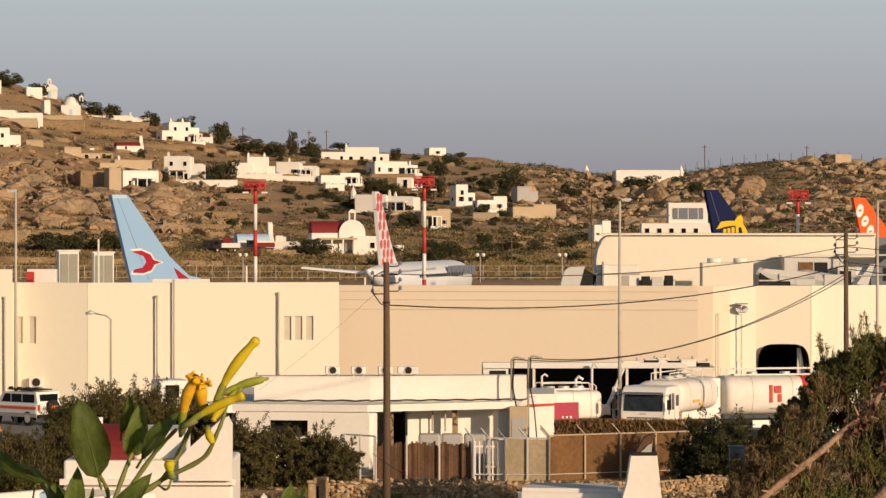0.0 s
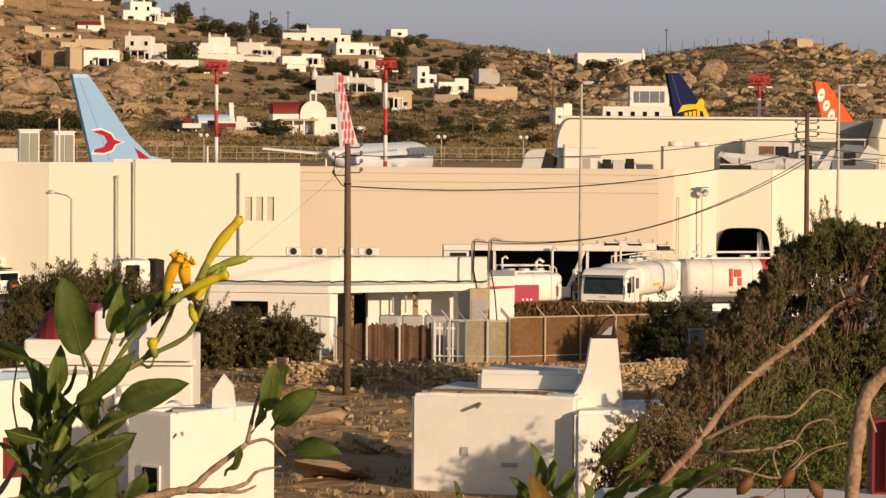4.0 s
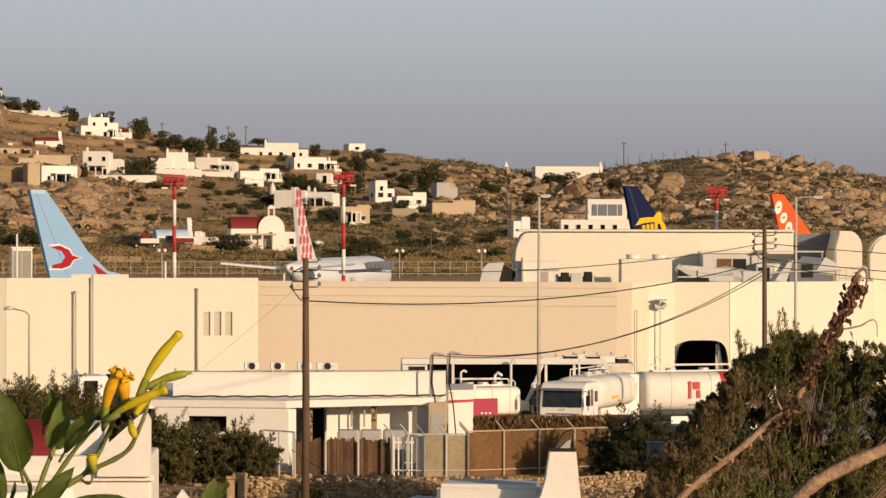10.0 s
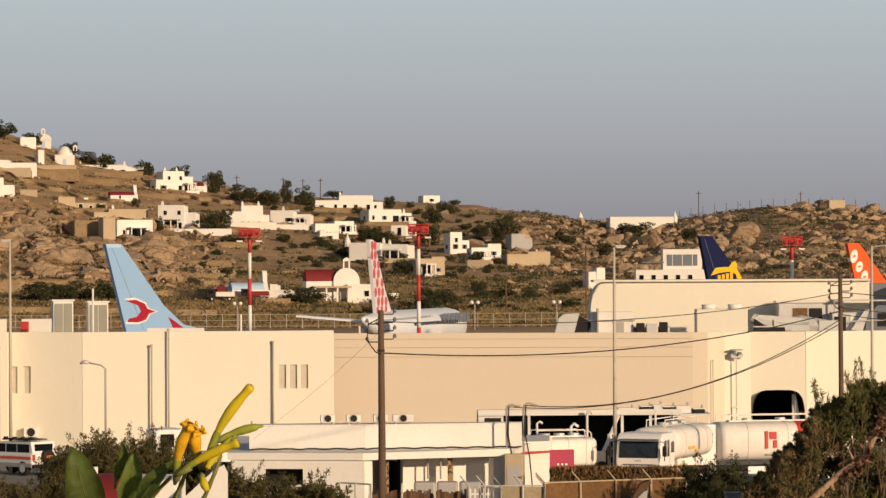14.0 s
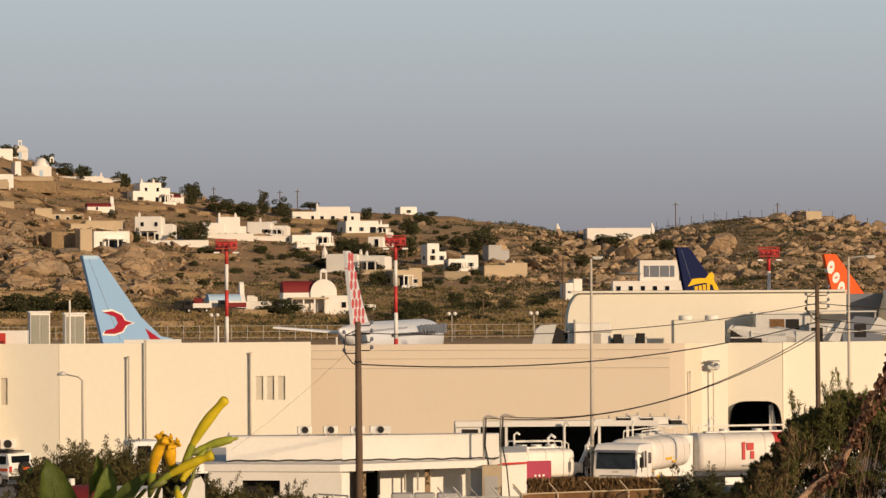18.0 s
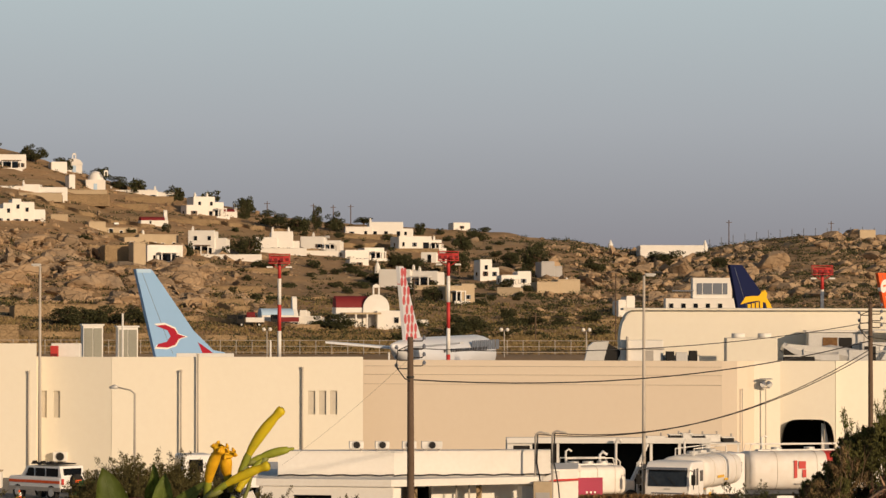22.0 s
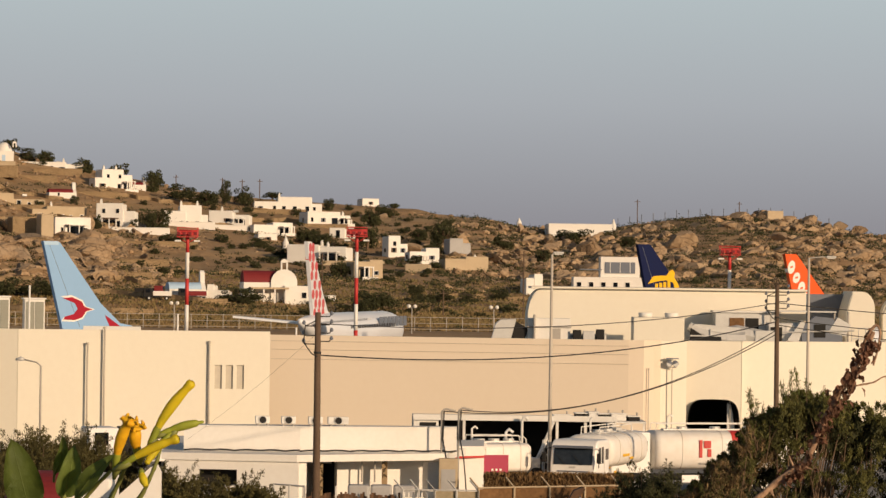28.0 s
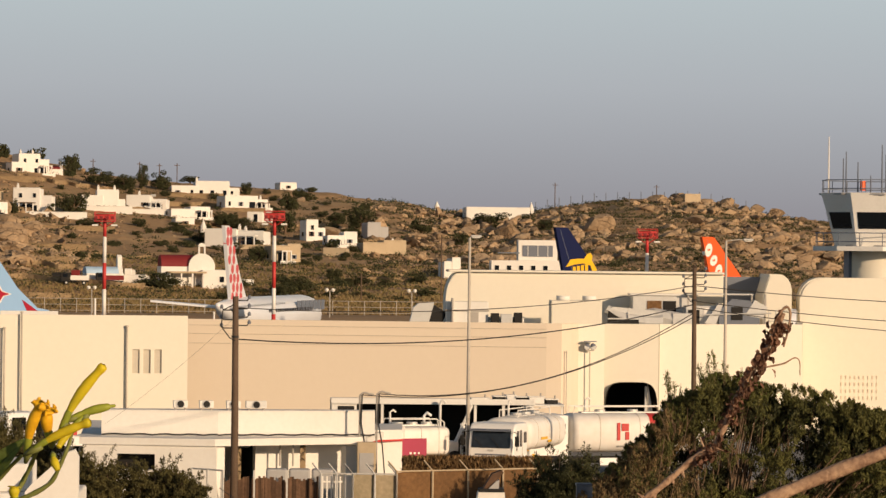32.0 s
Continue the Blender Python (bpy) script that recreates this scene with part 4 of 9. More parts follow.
def aircraft(x, y, rz, top, fin_mat, body_mat, length, label, chord=1.0, lean=-2.15, zc=3.85):
    """Nose along +x, the tail fin near the origin; returns the thing and its fin's outline."""
    ob = thing("airliner", x, y, 0.05, rz, label, "aircraft", "parked airliners")
    r = 1.95
    st = [(-4.6, 0.2, 1.25), (-3.2, 0.55, 1.05), (-1, 1.0, 0.75), (2, 1.5, 0.38), (5, 1.85, 0.1), (7.5, r, 0), (length - 9, r, 0), (length - 7, 1.85, -0.05), (length - 5.6, 1.45, -0.25), (length - 4.8, 0.95, -0.45), (length - 4.4, 0.3, -0.6)]
    body = part("fuselage", tube([(a, 0, zc + c) for a, _, c in st], [b for _, b, _ in st], 24), body_mat, ob, smooth=True)
    base = 5.4
    k = top - base
    out = [(lean, base + k), (lean + 1.55, base + k), (lean + 1.8, base + 0.98 * k), (4.05 * chord, base + 0.29 * k), (6.2 * chord, base + 0.06 * k), (7.5, base + 0.03 * k), (7.5, base - 0.5), (0.3, base - 0.5), (0, base)]
    part("tail_fin", slab([(p[0], 0, p[1]) for p in out], Vector((0, 1, 0)), 0.32), fin_mat, ob)
    part("rudder_line", slab([(lean + 0.6, 0, base + 0.97 * k), (lean + 0.64, 0, base + 0.97 * k), (1.84, 0, base + 0.02 * k), (1.8, 0, base + 0.02 * k)], Vector((0, 1, 0)), 0.335), M["slate"], ob)
    for s in (-1, 1):
        part("tailplane", slab([(-2.4, 0, zc + 0.95), (1.2, 0, zc + 0.95), (-2.9, s * 6.6, zc + 1.55), (-4.4, s * 6.6, zc + 1.55)], Vector((0, 0, 1)), 0.18), M["jet"], ob)
        wing = part("wing", slab([(11.5, s * 1.2, zc - 1.0), (18.8, s * 1.2, zc - 1.0), (12.9, s * 17, zc - 0.7), (11.3, s * 17, zc - 0.7)], Vector((0, 0, 1)), 0.3), M["jet"], ob)
        part("engine", tube([(15, s * 5.2, zc - 1.9), (16.5, s * 5.2, zc - 1.9), (18.6, s * 5.2, zc - 1.9), (19.3, s * 5.2, zc - 1.9)], [0.55, 0.95, 1.0, 0.85], 16), M["jet"], wing, smooth=True)
        gear = part("main_gear", tube([(13.5, s * 2.8, zc - 1.2), (13.5, s * 2.8, 0.55)], 0.14, 8), M["metal"], ob)
        part("wheel", tube([(13.5, s * 2.55, 0.5), (13.5, s * 3.05, 0.5)], 0.55, 16), M["rubber"], gear, smooth=True)
    gear = part("nose_gear", tube([(length - 8.5, 0, zc - 1.6), (length - 8.5, 0, 0.4)], 0.11, 8), M["metal"], ob)
    part("wheel", tube([(length - 8.5, -0.25, 0.38), (length - 8.5, 0.25, 0.38)], 0.38, 14), M["rubber"], gear, smooth=True)
    for i in range(26):
        part("cabin_window", box(0.24, 0.05, 0.34, 8 + i * (length - 19) / 26, -r + 0.01, zc + 0.42), M["glass"], body)
    return ob, base, k


def on_fin(parent, points, mat, name, label="", t=0.35):
    return part(name, slab([(p[0], 0, p[1]) for p in points], Vector((0, 1, 0)), t), mat, parent, label)


jet, fb, fk = aircraft(-25.52, 300, 45, 12.51, M["skyblue"], M["skyblue"], 39, "light blue parked airliner with a red bird shape on its tail", zc=2.25)
cz = fb + 0.16 * fk
swift = [(-0.05, cz + 1.00), (1.22, cz + 1.09), (2.48, cz + 0.71), (2.88, cz + 0.24), (3.97, cz + 0.00), (3.05, cz + -0.19), (2.59, cz + -0.71), (1.56, cz + -0.95), (0.07, cz + -0.90), (0.30, cz + -0.62), (1.45, cz + -0.43), (1.96, cz + 0.05), (1.56, cz + 0.57)]
mid_x = sum(p[0] for p in swift) / len(swift)
swift = [(mid_x - 0.35 + (a - mid_x) * 0.8, cz + 0.42 + (b - cz) * 0.92) for a, b in swift]
mid_x, cz = mid_x - 0.35, cz + 0.42
on_fin(jet, [(mid_x + (a - mid_x) * 1.14, cz + (b - cz) * 1.16) for a, b in swift], M["white"], "tail_emblem_border", "white border of the emblem", t=0.345)
on_fin(jet, swift, M["crimson"], "tail_emblem", "red swift-like emblem", t=0.365)
on_fin(jet, [(5.2, fb - 0.1), (6.3, fb + 0.1), (5.0, fb + 0.85), (4.5, fb + 1.1)], M["crimson"], "tail_stripe", "red stripe on the fin root", t=0.365)
part("fin_cap", box(1.5, 0.36, 0.28, -1.3, 0, fb + fk - 0.3), M["blue"], jet, "pale fin tip")

jet, fb, fk = aircraft(25.31, 335, 43, 13.17, M["navy"], M["jet"], 39, "white parked airliner with a navy tail fin and yellow emblem", 1.28)
for i in range(4):
    on_fin(jet, [(0.25 + i * 0.55, fb + 0.41 * fk), (0.6 + i * 0.55, fb + 0.41 * fk), (0.6 + i * 0.55, fb + (0.54 + 0.01 * i) * fk), (0.2 + i * 0.55, fb + (0.54 + 0.01 * i) * fk)], M["yellow"], "tail_emblem_bar", "yellow harp-like emblem bar", t=0.36)
on_fin(jet, [(p, fb + (q + 0.075) * fk) for p, q in ((-0.75, 0.46), (-0.1, 0.55), (0.9, 0.56), (1.7, 0.56), (2.1, 0.61), (2.55, 0.63), (2.85, 0.59), (2.75, 0.54), (3.25, 0.47), (3.75, 0.36), (4.3, 0.31), (3.5, 0.30), (2.95, 0.38), (2.6, 0.48), (1.6, 0.505), (0.4, 0.49))], M["yellow"], "tail_emblem", "yellow emblem outline", t=0.37)

jet, fb, fk = aircraft(38.71, 335, 43, 12.45, M["orange"], M["jet"], 37, "white parked airliner with an orange tail fin", 1.22)
for i in range(4):
    f, px = 0.83 - i * 0.135, -1.25 + i * 0.72
    lobe = [(px + 0.5 * math.cos(radians(a)) + 0.12 * math.sin(radians(a)), fb + f * fk + (0.62 if i in (0, 2) else 0.5) * math.sin(radians(a))) for a in range(0, 360, 30)]
    on_fin(jet, lobe, M["white"], "tail_lettering_bar", "white rounded bar standing for tail lettering", t=0.36)
    on_fin(jet, [(px - 0.16, fb + f * fk - 0.1), (px + 0.22, fb + f * fk - 0.02), (px + 0.18, fb + f * fk + 0.14), (px - 0.18, fb + f * fk + 0.06)], M["orange"], "tail_lettering_gap", t=0.37)

taxiway = part("taxiway", box(200, 70, 0.5, 20, 372, -0.03), M["tarmac"], None)
tagged(taxiway, "raised pale concrete taxiway beyond the apron", "taxiway", kind="structure")
jet, fb, fk = aircraft(-6.0, 352, 76, 13.1 - 0.45, M["jet"], M["jet"], 37, "white taxiing airliner with a red-spotted pale tail", 0.9, -2.6)
jet["group"] = ""
jet.location.z = 0.5
rows = 8
for i in range(rows):
    f = 0.06 + 0.86 * i / (rows - 1)
    xa, xb = 0.2 - 2.6 * f, 5.0 - 5.6 * f
    n = max(2, round((xb - xa) / 1.5))
    for j in range(n):
        px = xa + (xb - xa) * (j + (0.7 if i % 2 else 0.25)) / n
        on_fin(jet, [(px + 0.5 * math.cos(radians(a)), fb + f * fk + 0.46 * math.sin(radians(a))) for a in range(0, 360, 36)], M["pinkred"], "tail_spot", "red rounded spot on the fin", t=0.36)
for i in range(7):
    part("name_bar", box(1.3, 0.06, 1.0, 20 + i * 1.7, -1.9, 4.3), M["slate"], jet, "dark bar standing for fuselage lettering")


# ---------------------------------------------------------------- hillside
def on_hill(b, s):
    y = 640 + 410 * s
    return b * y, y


def window_part(parent, x, y, z, w, h, side="front", door=False, shutter=None):
    """A framed opening set on a wall face."""
    dx, dy = (w, 0.14) if side == "front" else (0.14, w)
    f = part("door" if door else "window", box(dx + (0.2 if side == "front" else 0), dy + (0.2 if side != "front" else 0), h + 0.2, x, y, z - 0.1), M["white"], parent)
    part("pane", box(dx if side == "front" else 0.2, dy if side != "front" else 0.2, h, x, y, z), M["glass"], f, "dark pane")
    if shutter:
        for s in (-1, 1):
            part("shutter", box(w * 0.45, 0.1, h, x + s * w * 0.78, y - 0.08, z), shutter, f)
    return f


def island_house(x, y, w, h, blocks, label, rz=0.0, chimneys=(), seed=0, mat=None, windows=True, group="houses on the hillside"):
    """A cubic whitewashed house: blocks are (offset, width, height) as shares of w and h."""
    rng = random.Random(seed)
    turn = rng.choice((14, 20, 26, -14)) if w < 16 else rng.choice((6, 10, -6))
    ob = thing("house", x, y, min(ground_z(x - w / 2, y), ground_z(x + w / 2, y), ground_z(x, y)) - 0.8, rz + turn, label, "house", group)
    wide = 1.0 / math.cos(radians(turn)) * (1 - 0.12 * abs(turn) / 26)
    for i, (o, bw, bh) in enumerate(blocks):
        d = min(7.0, max(3.6, bw * w * 0.6))
        cx, cw, ch = (o + bw / 2 - 0.5) * w * wide, bw * w * wide, bh * h + 0.8
        y0 = i * 0.55
        wl = part("wall_block", box(cw, d, ch, cx, d / 2 + y0, bevel=0.22, seg=3), mat or M["white"], ob)
        part("parapet", box(cw - 0.1, 0.35, 0.32, cx, 0.2 + y0, ch - 0.06, bevel=0.1), mat or M["white"], wl)
        part("roof_deck", box(cw - 0.5, d - 0.5, 0.12, cx, d / 2 + y0, ch), M["beige"], wl, "pale roof surface")
        if windows and cw > 1.9:
            n = max(1, int(cw / 2.7))
            for k in range(n):
                wx = cx - cw / 2 + cw * (k + 0.5) / n + rng.uniform(-0.3, 0.3)
                kind = rng.random()
                if kind < 0.22 and ch > 3:
                    window_part(wl, wx, y0 - 0.01, 0.95, 1.0, 2.0, "front", True)
                elif kind < 0.36 and ch > 3 and cw > 4:
                    window_part(wl, wx, y0 - 0.01, 1.0, 1.7, 2.0, "front", True)
                elif kind < 0.85:
                    window_part(wl, wx, y0 - 0.01, min(1.9, ch - 1.5), rng.uniform(0.6, 0.95), rng.uniform(0.8, 1.15), "front", False, rng.choice((None, M["slate"], M["wood"])))
                if ch > 5.6 and rng.random() < 0.7:
                    window_part(wl, wx + 0.2, y0 - 0.01, ch - 2.2, 0.8, 1.05)
            if ch > 3 and rng.random() < 0.75:
                f = part("side_window", box(0.12, 0.8, 1.0, cx - cw / 2 - 0.02, d * 0.5 + y0, 1.9), M["glass"], wl)
                part("sill", box(0.2, 1.0, 0.12, cx - cw / 2 - 0.06, d * 0.5 + y0, 1.78), M["white"], f)
    bay = [b for b in blocks if b[1] * w > 4.5]
    if windows and bay and seed % 2:
        o, bw, bh = bay[-1]
        pw, cx = bw * w * 0.55, (o + bw * 0.55 - 0.5) * w * wide
        top = min(bh * h * 0.8 + 0.5, 3.5)
        slab = part("porch_roof", box(pw, 2.3, 0.22, cx, -1.1, top), M["white"] if seed % 3 else M["wood"], ob, "flat porch roof")
        for s in (-1, 0, 1):
            part("porch_post", box(0.26, 0.26, top, cx + s * (pw / 2 - 0.2), -2.1), M["white"], slab)
        part("porch_opening", box(pw * 0.75, 0.12, top - 1.2, cx, (len(blocks) - 1) * 0.55 - 0.05 if bay[-1] is blocks[-1] else -0.05, 0.9), M["glass"], slab, "dark glazed opening under the porch")
        part("yard_wall", box(pw * 1.5, 0.35, 1.5, cx - pw * 0.2, -3.6, 0, bevel=0.1), M["white"], ob, "low white yard wall")
    for c in chimneys:
        cz = max((bh for o, bw, bh in blocks if o <= c <= o + bw), default=1) * h + 0.8
        ch = part("chimney", box(0.6, 0.6, 1.0, (c - 0.5) * w, 2.0, cz, bevel=0.1), M["white"], ob)
        part("chimney_cap", box(0.4, 0.4, 0.35, (c - 0.5) * w, 2.0, cz + 1.0, bevel=0.12), M["white"], ch)
    if windows and w > 7:
        part("water_tank", tube([(w * 0.12 - 0.6, 2.6, h * 0.8 + 1.35), (w * 0.12 + 0.6, 2.6, h * 0.8 + 1.35)], 0.35, 10), M["metal"], ob, "small galvanised solar water tank")
    return ob


island_house(-115.3, 970.8, 19.7, 4.8, [(0, 0.42, 0.85), (0.38, 0.24, 0.95), (0.58, 0.42, 0.8)], "long low white house high on the hill", 4, (0.4,), 1)
island_house(-108.4, 1007.0, 1.9, 4.0, [(0, 1.0, 1.0)], "narrow white tower block beside a domed chapel", 4, (), 51, None, False)
island_house(-110.0, 906.0, 13.9, 6.1, [(0, 0.22, 0.72), (0.16, 0.2, 0.95), (0.34, 0.18, 1.12), (0.48, 0.3, 1.0), (0.68, 0.32, 0.7)], "white cubic house with stepped blocks on rocks", 8, (), 2)
island_house(-132.5, 1014.4, 21.7, 6.2, [(0, 0.3, 0.8), (0.25, 0.35, 1.0), (0.55, 0.45, 0.7)], "white house near the crest of the hill", 5, (), 3)
island_house(-92.1, 1036.3, 19.1, 3.5, [(0, 0.75, 0.9), (0.7, 0.3, 0.75)], "long white house with a flat roof and chimneys", -4, (0.05, 0.7, 0.95), 4)
island_house(-71.9, 1011.6, 12.5, 5.9, [(0, 0.35, 0.6), (0.2, 0.55, 1.0), (0.6, 0.4, 0.75)], "white house with roof chimneys on a terrace", 6, (0.3, 0.6), 5)
island_house(-71.7, 872.0, 9.8, 4.4, [(0, 1.0, 1.0)], "white house above an ochre stone wall on rocks", 6, (), 7)
island_house(-78.2, 911.4, 15.7, 3.9, [(0, 0.3, 0.8), (0.28, 0.72, 1.0)], "beige upper house with dark open bays", 6, (0.4,), 52, M["beige"])
island_house(-81.6, 860.2, 7.1, 4.0, [(0, 1.0, 1.0)], "rough ochre stone retaining house wall", 4, (), 53, M["ochre"], False)
island_house(-76.3, 855.5, 3.2, 5.3, [(0, 1.0, 1.0)], "narrow ochre stone gate block", 4, (), 54, M["beige"], False)
island_house(-89.5, 928.7, 13.6, 3.7, [(0, 0.35, 1.0), (0.33, 0.67, 0.6)], "old beige stone house with a flat roof", 4, (), 8, M["beige"])
island_house(-64.5, 911.0, 10.2, 6.3, [(0, 0.7, 1.0), (0.6, 0.4, 0.7)], "two-storey white house with a shaded terrace", 6, (0.1,), 9)
island_house(-48.1, 933.5, 11.8, 6.0, [(0, 0.5, 0.75), (0.35, 0.5, 1.0), (0.7, 0.3, 0.6)], "white stepped house with roof turrets", -5, (0.4, 0.75), 10)
island_house(-38.3, 958.2, 11.2, 4.1, [(0, 0.6, 0.9), (0.5, 0.5, 0.65)], "white house with a blue shaded porch", 5, (0.3,), 11)
island_house(-24.3, 1018.2, 19.7, 4.5, [(0, 0.4, 0.7), (0.35, 0.5, 1.0), (0.8, 0.2, 0.6)], "large white house on the crest", -3, (0.38,), 12)
island_house(-26.2, 946.5, 12.2, 3.2, [(0, 0.6, 0.8), (0.5, 0.5, 1.0)], "low white house with a terrace wall", 5, (), 13)
island_house(-25.7, 924.7, 10.5, 2.0, [(0.1, 0.5, 1.0)], "small white outbuilding below a terrace", 5, (), 14)
island_house(-12.3, 977.9, 13.2, 3.6, [(0, 0.75, 1.0), (0.65, 0.35, 0.75)], "long white house with an awning", 4, (0.85,), 15)
island_house(-1.5, 1050.0, 5.5, 2.1, [(0, 1.0, 1.0)], "tiny white house on the skyline", 0, (), 16)
island_house(-13.9, 860.7, 15.1, 4.2, [(0, 0.55, 1.0), (0.45, 0.55, 0.9)], "broad white house among dark shrubs", -4, (0.55, 0.65), 17)
island_house(5.6, 885.5, 5.7, 4.9, [(0, 0.6, 1.0), (0.5, 0.5, 0.6)], "white house with a flat roof among bushes", 6, (), 18)
island_house(11.8, 873.4, 8.1, 3.6, [(0, 0.6, 0.75), (0.55, 0.45, 1.0)], "low white house beside a dark shrub", 5, (), 19)
island_house(21.2, 899.5, 6.9, 4.4, [(0, 0.55, 1.0), (0.5, 0.4, 0.75)], "bare grey block house without plaster", 4, (), 20, M["grey"], False)
island_house(21.5, 856.1, 11.9, 3.7, [(0, 0.5, 0.85), (0.48, 0.52, 1.0)], "beige house with a cream end wall", 4, (), 21, M["beige"], False)
island_house(56.6, 1014.7, 18.3, 3.3, [(0, 1.0, 1.0)], "long low white wall-like house on the saddle", 0, (), 22, None, False)
island_house(-1.3, 805.8, 7.8, 4.2, [(0, 0.6, 0.9), (0.55, 0.45, 1.0)], "dark low shed with a beige wall", 4, (), 23, M["beige"])
island_house(-7.8, 943.0, 8.7, 2.5, [(0, 0.5, 1.0), (0.45, 0.55, 0.7)], "small white house between dark trees", 4, (), 24)
island_house(-77.4, 835.9, 5.8, 1.5, [(0, 1.0, 1.0)], "low stone shelter on the rocky slope", 4, (), 25, M["ochre"], False)
island_house(112.6, 1032.9, 5.4, 2.7, [(0, 1.0, 1.0)], "small square beige stone hut on the rocky summit", 4, (), 26, M["beige"], False)
island_house(9.5, 837.0, 5.8, 1.8, [(0, 1.0, 1.0)], "small beige wall ruin in the scrub", 4, (), 27, M["beige"], False)
island_house(33.9, 777.9, 4.2, 4.2, [(0, 0.45, 0.8), (0.5, 0.5, 1.0)], "plain white cubic outbuilding near the airport", 4, (), 28, None, False)
for x, y, w, h, s in ((-103.8, 655.8, 17.2, 3.2, 1), (-87.9, 654.4, 16.3, 3.4, 2), (-83.7, 711.9, 8.8, 2.4, 3)):
    ob = island_house(x, y, w, h, [(0, 0.5, 0.9), (0.45, 0.55, 1.0)], "long rough stone farm building below the rocks", 3, (), 30 + s, M["ochre"], s == 1)
ob = thing("open_shed", -105.3, 713.4, 0, 0, "low dark open shed with a flat roof", "shed")
ob.location.z = ground_z(ob.location.x, ob.location.y) - 0.5
part("shed_roof", box(13.5, 6, 0.35, z=2.6), M["pipe"], ob)
# back wall near black, shade of the shed put into its colour
part("shed_back", box(13, 0.3, 2.6, 0, 2.7, 0), M["dark"], ob)
for k in range(4):
    part("shed_post", box(0.25, 0.25, 2.6, -6.2 + k * 4.1, -2.6), M["beige"], ob)


def chapel(x, y, w, h, label, rz=0.0, dome=False, roof=None, belfry=True):
    """A small chapel: a gabled or barrel-roofed nave with a bell gable, or a domed one."""
    ob = thing("chapel", x, y, ground_z(x, y) - 0.8, rz, label, "chapel", "chapels on the hillside")
    d = w * 0.9
    if dome:
        part("nave", box(w, d, h * 0.55 + 0.8, 0, d / 2, bevel=0.12), M["white"], ob)
        part("dome", tube([(0, d / 2, h * 0.5 + 0.8)] + [(0, d / 2, h * 0.5 + 0.8 + h * 0.5 * math.sin(radians(a))) for a in range(5, 91, 12)], [w * 0.42] + [w * 0.42 * math.cos(radians(a)) for a in range(5, 91, 12)], 18), M["white"], ob, smooth=True)
    else:
        h = h * 0.8
        part("nave", box(w, d, h * 0.45 + 0.8, 0, d / 2, bevel=0.1), M["white"], ob)
        pts = [(w * 0.5 * math.cos(radians(a)), h * 0.44 + 0.8 + h * 0.32 * math.sin(radians(a))) for a in range(0, 181, 12)]
        part("vaulted_roof", prism(pts, d * 0.98, y=d / 2), roof or M["white"], ob)
        part("gable", prism([(p[0] * 1.06, h * 0.44 + 0.8 + (p[1] - h * 0.44 - 0.8) * 1.12) for p in pts], 0.35, y=-0.1), M["white"], ob)
    if belfry:
        bz = h * 0.44 + 0.8 + (h * 0.34 if not dome else h * 0.3)
        for s in (-1, 1):
            part("belfry_pier", box(0.28, 0.4, 1.1, s * 0.42 + (w * 0.55 if dome else 0), -0.1, bz), M["white"], ob)
        part("belfry_arch", prism([(q[0] + (w * 0.55 if dome else 0), q[1]) for q in arc(0, bz + 1.1, 0.58, 0, 180, 8)], 0.4, y=-0.1), M["white"], ob)
    f = part("door", box(0.95, 0.12, 1.9, 0, -0.16 if not dome else -0.02, 0.8), M["blue"], ob, "pale blue door")
    part("door_handle", box(0.08, 0.06, 0.12, 0.3, -0.24 if not dome else -0.1, 1.7), M["metal"], f)
    return ob


chapel(-103.7, 1023.3, 5.4, 5.5, "white domed chapel with a small belfry", 4, True)
# chapel with a long dark red vaulted roof, seen from its side
ob = thing("chapel", -20.4, 721.5, 0, 10, "white chapel with a dark red vaulted roof beside a house", "chapel", "chapels on the hillside")
ob.location.z = ground_z(ob.location.x, ob.location.y) - 0.8
part("nave", box(8.4, 5.6, 4.6, -1.2, 3.2, bevel=0.1), M["white"], ob)
bm = bmesh.new()
rows = [[bm.verts.new((x, 3.2 + 2.75 * math.cos(radians(a)), 4.6 + 2.3 * math.sin(radians(a)))) for a in range(0, 181, 15)] for x in (-5.3, 1.2)]
for i in range(12):
    bm.faces.new((rows[0][i], rows[0][i + 1], rows[1][i + 1], rows[1][i]))
bm.faces.new(rows[0])
bm.faces.new(rows[1])
part("vaulted_roof", bm, M["darkred"], ob, "dark red painted vault", smooth=False)
part("front_gable", prism([(p[0] + 2.6, p[1]) for p in [(-2.6, 0.5), (2.6, 0.5)] + arc(0, 4.6, 2.6, 0, 180, 14)], 0.5, y=0.2), M["white"], ob)
for s in (-0.55, 0.55):
    part("belfry_pier", box(0.3, 0.4, 1.6, 2.6 + s, 0.2, 7.0), M["white"], ob)
part("belfry_arch", prism([(q[0] + 2.6, q[1]) for q in arc(0, 8.5, 0.75, 0, 180, 8)], 0.4, y=0.2), M["white"], ob)
part("porch_roof", box(7.5, 3.0, 0.35, -0.6, -1.4, 3.3), M["beige"], ob)
for k in range(4):
    part("porch_post", box(0.3, 0.3, 3.3, -4 + k * 2.2, -2.7), M["white"], ob)
part("annex", box(5.6, 5, 4.0, 5.2, 0.6, bevel=0.15), M["white"], ob)
window_part(ob, 6.3, -1.93, 1.6, 0.9, 1.1)
part("low_wing", box(5.5, 3, 2.2, 10.2, 1.5, bevel=0.12), M["white"], ob)


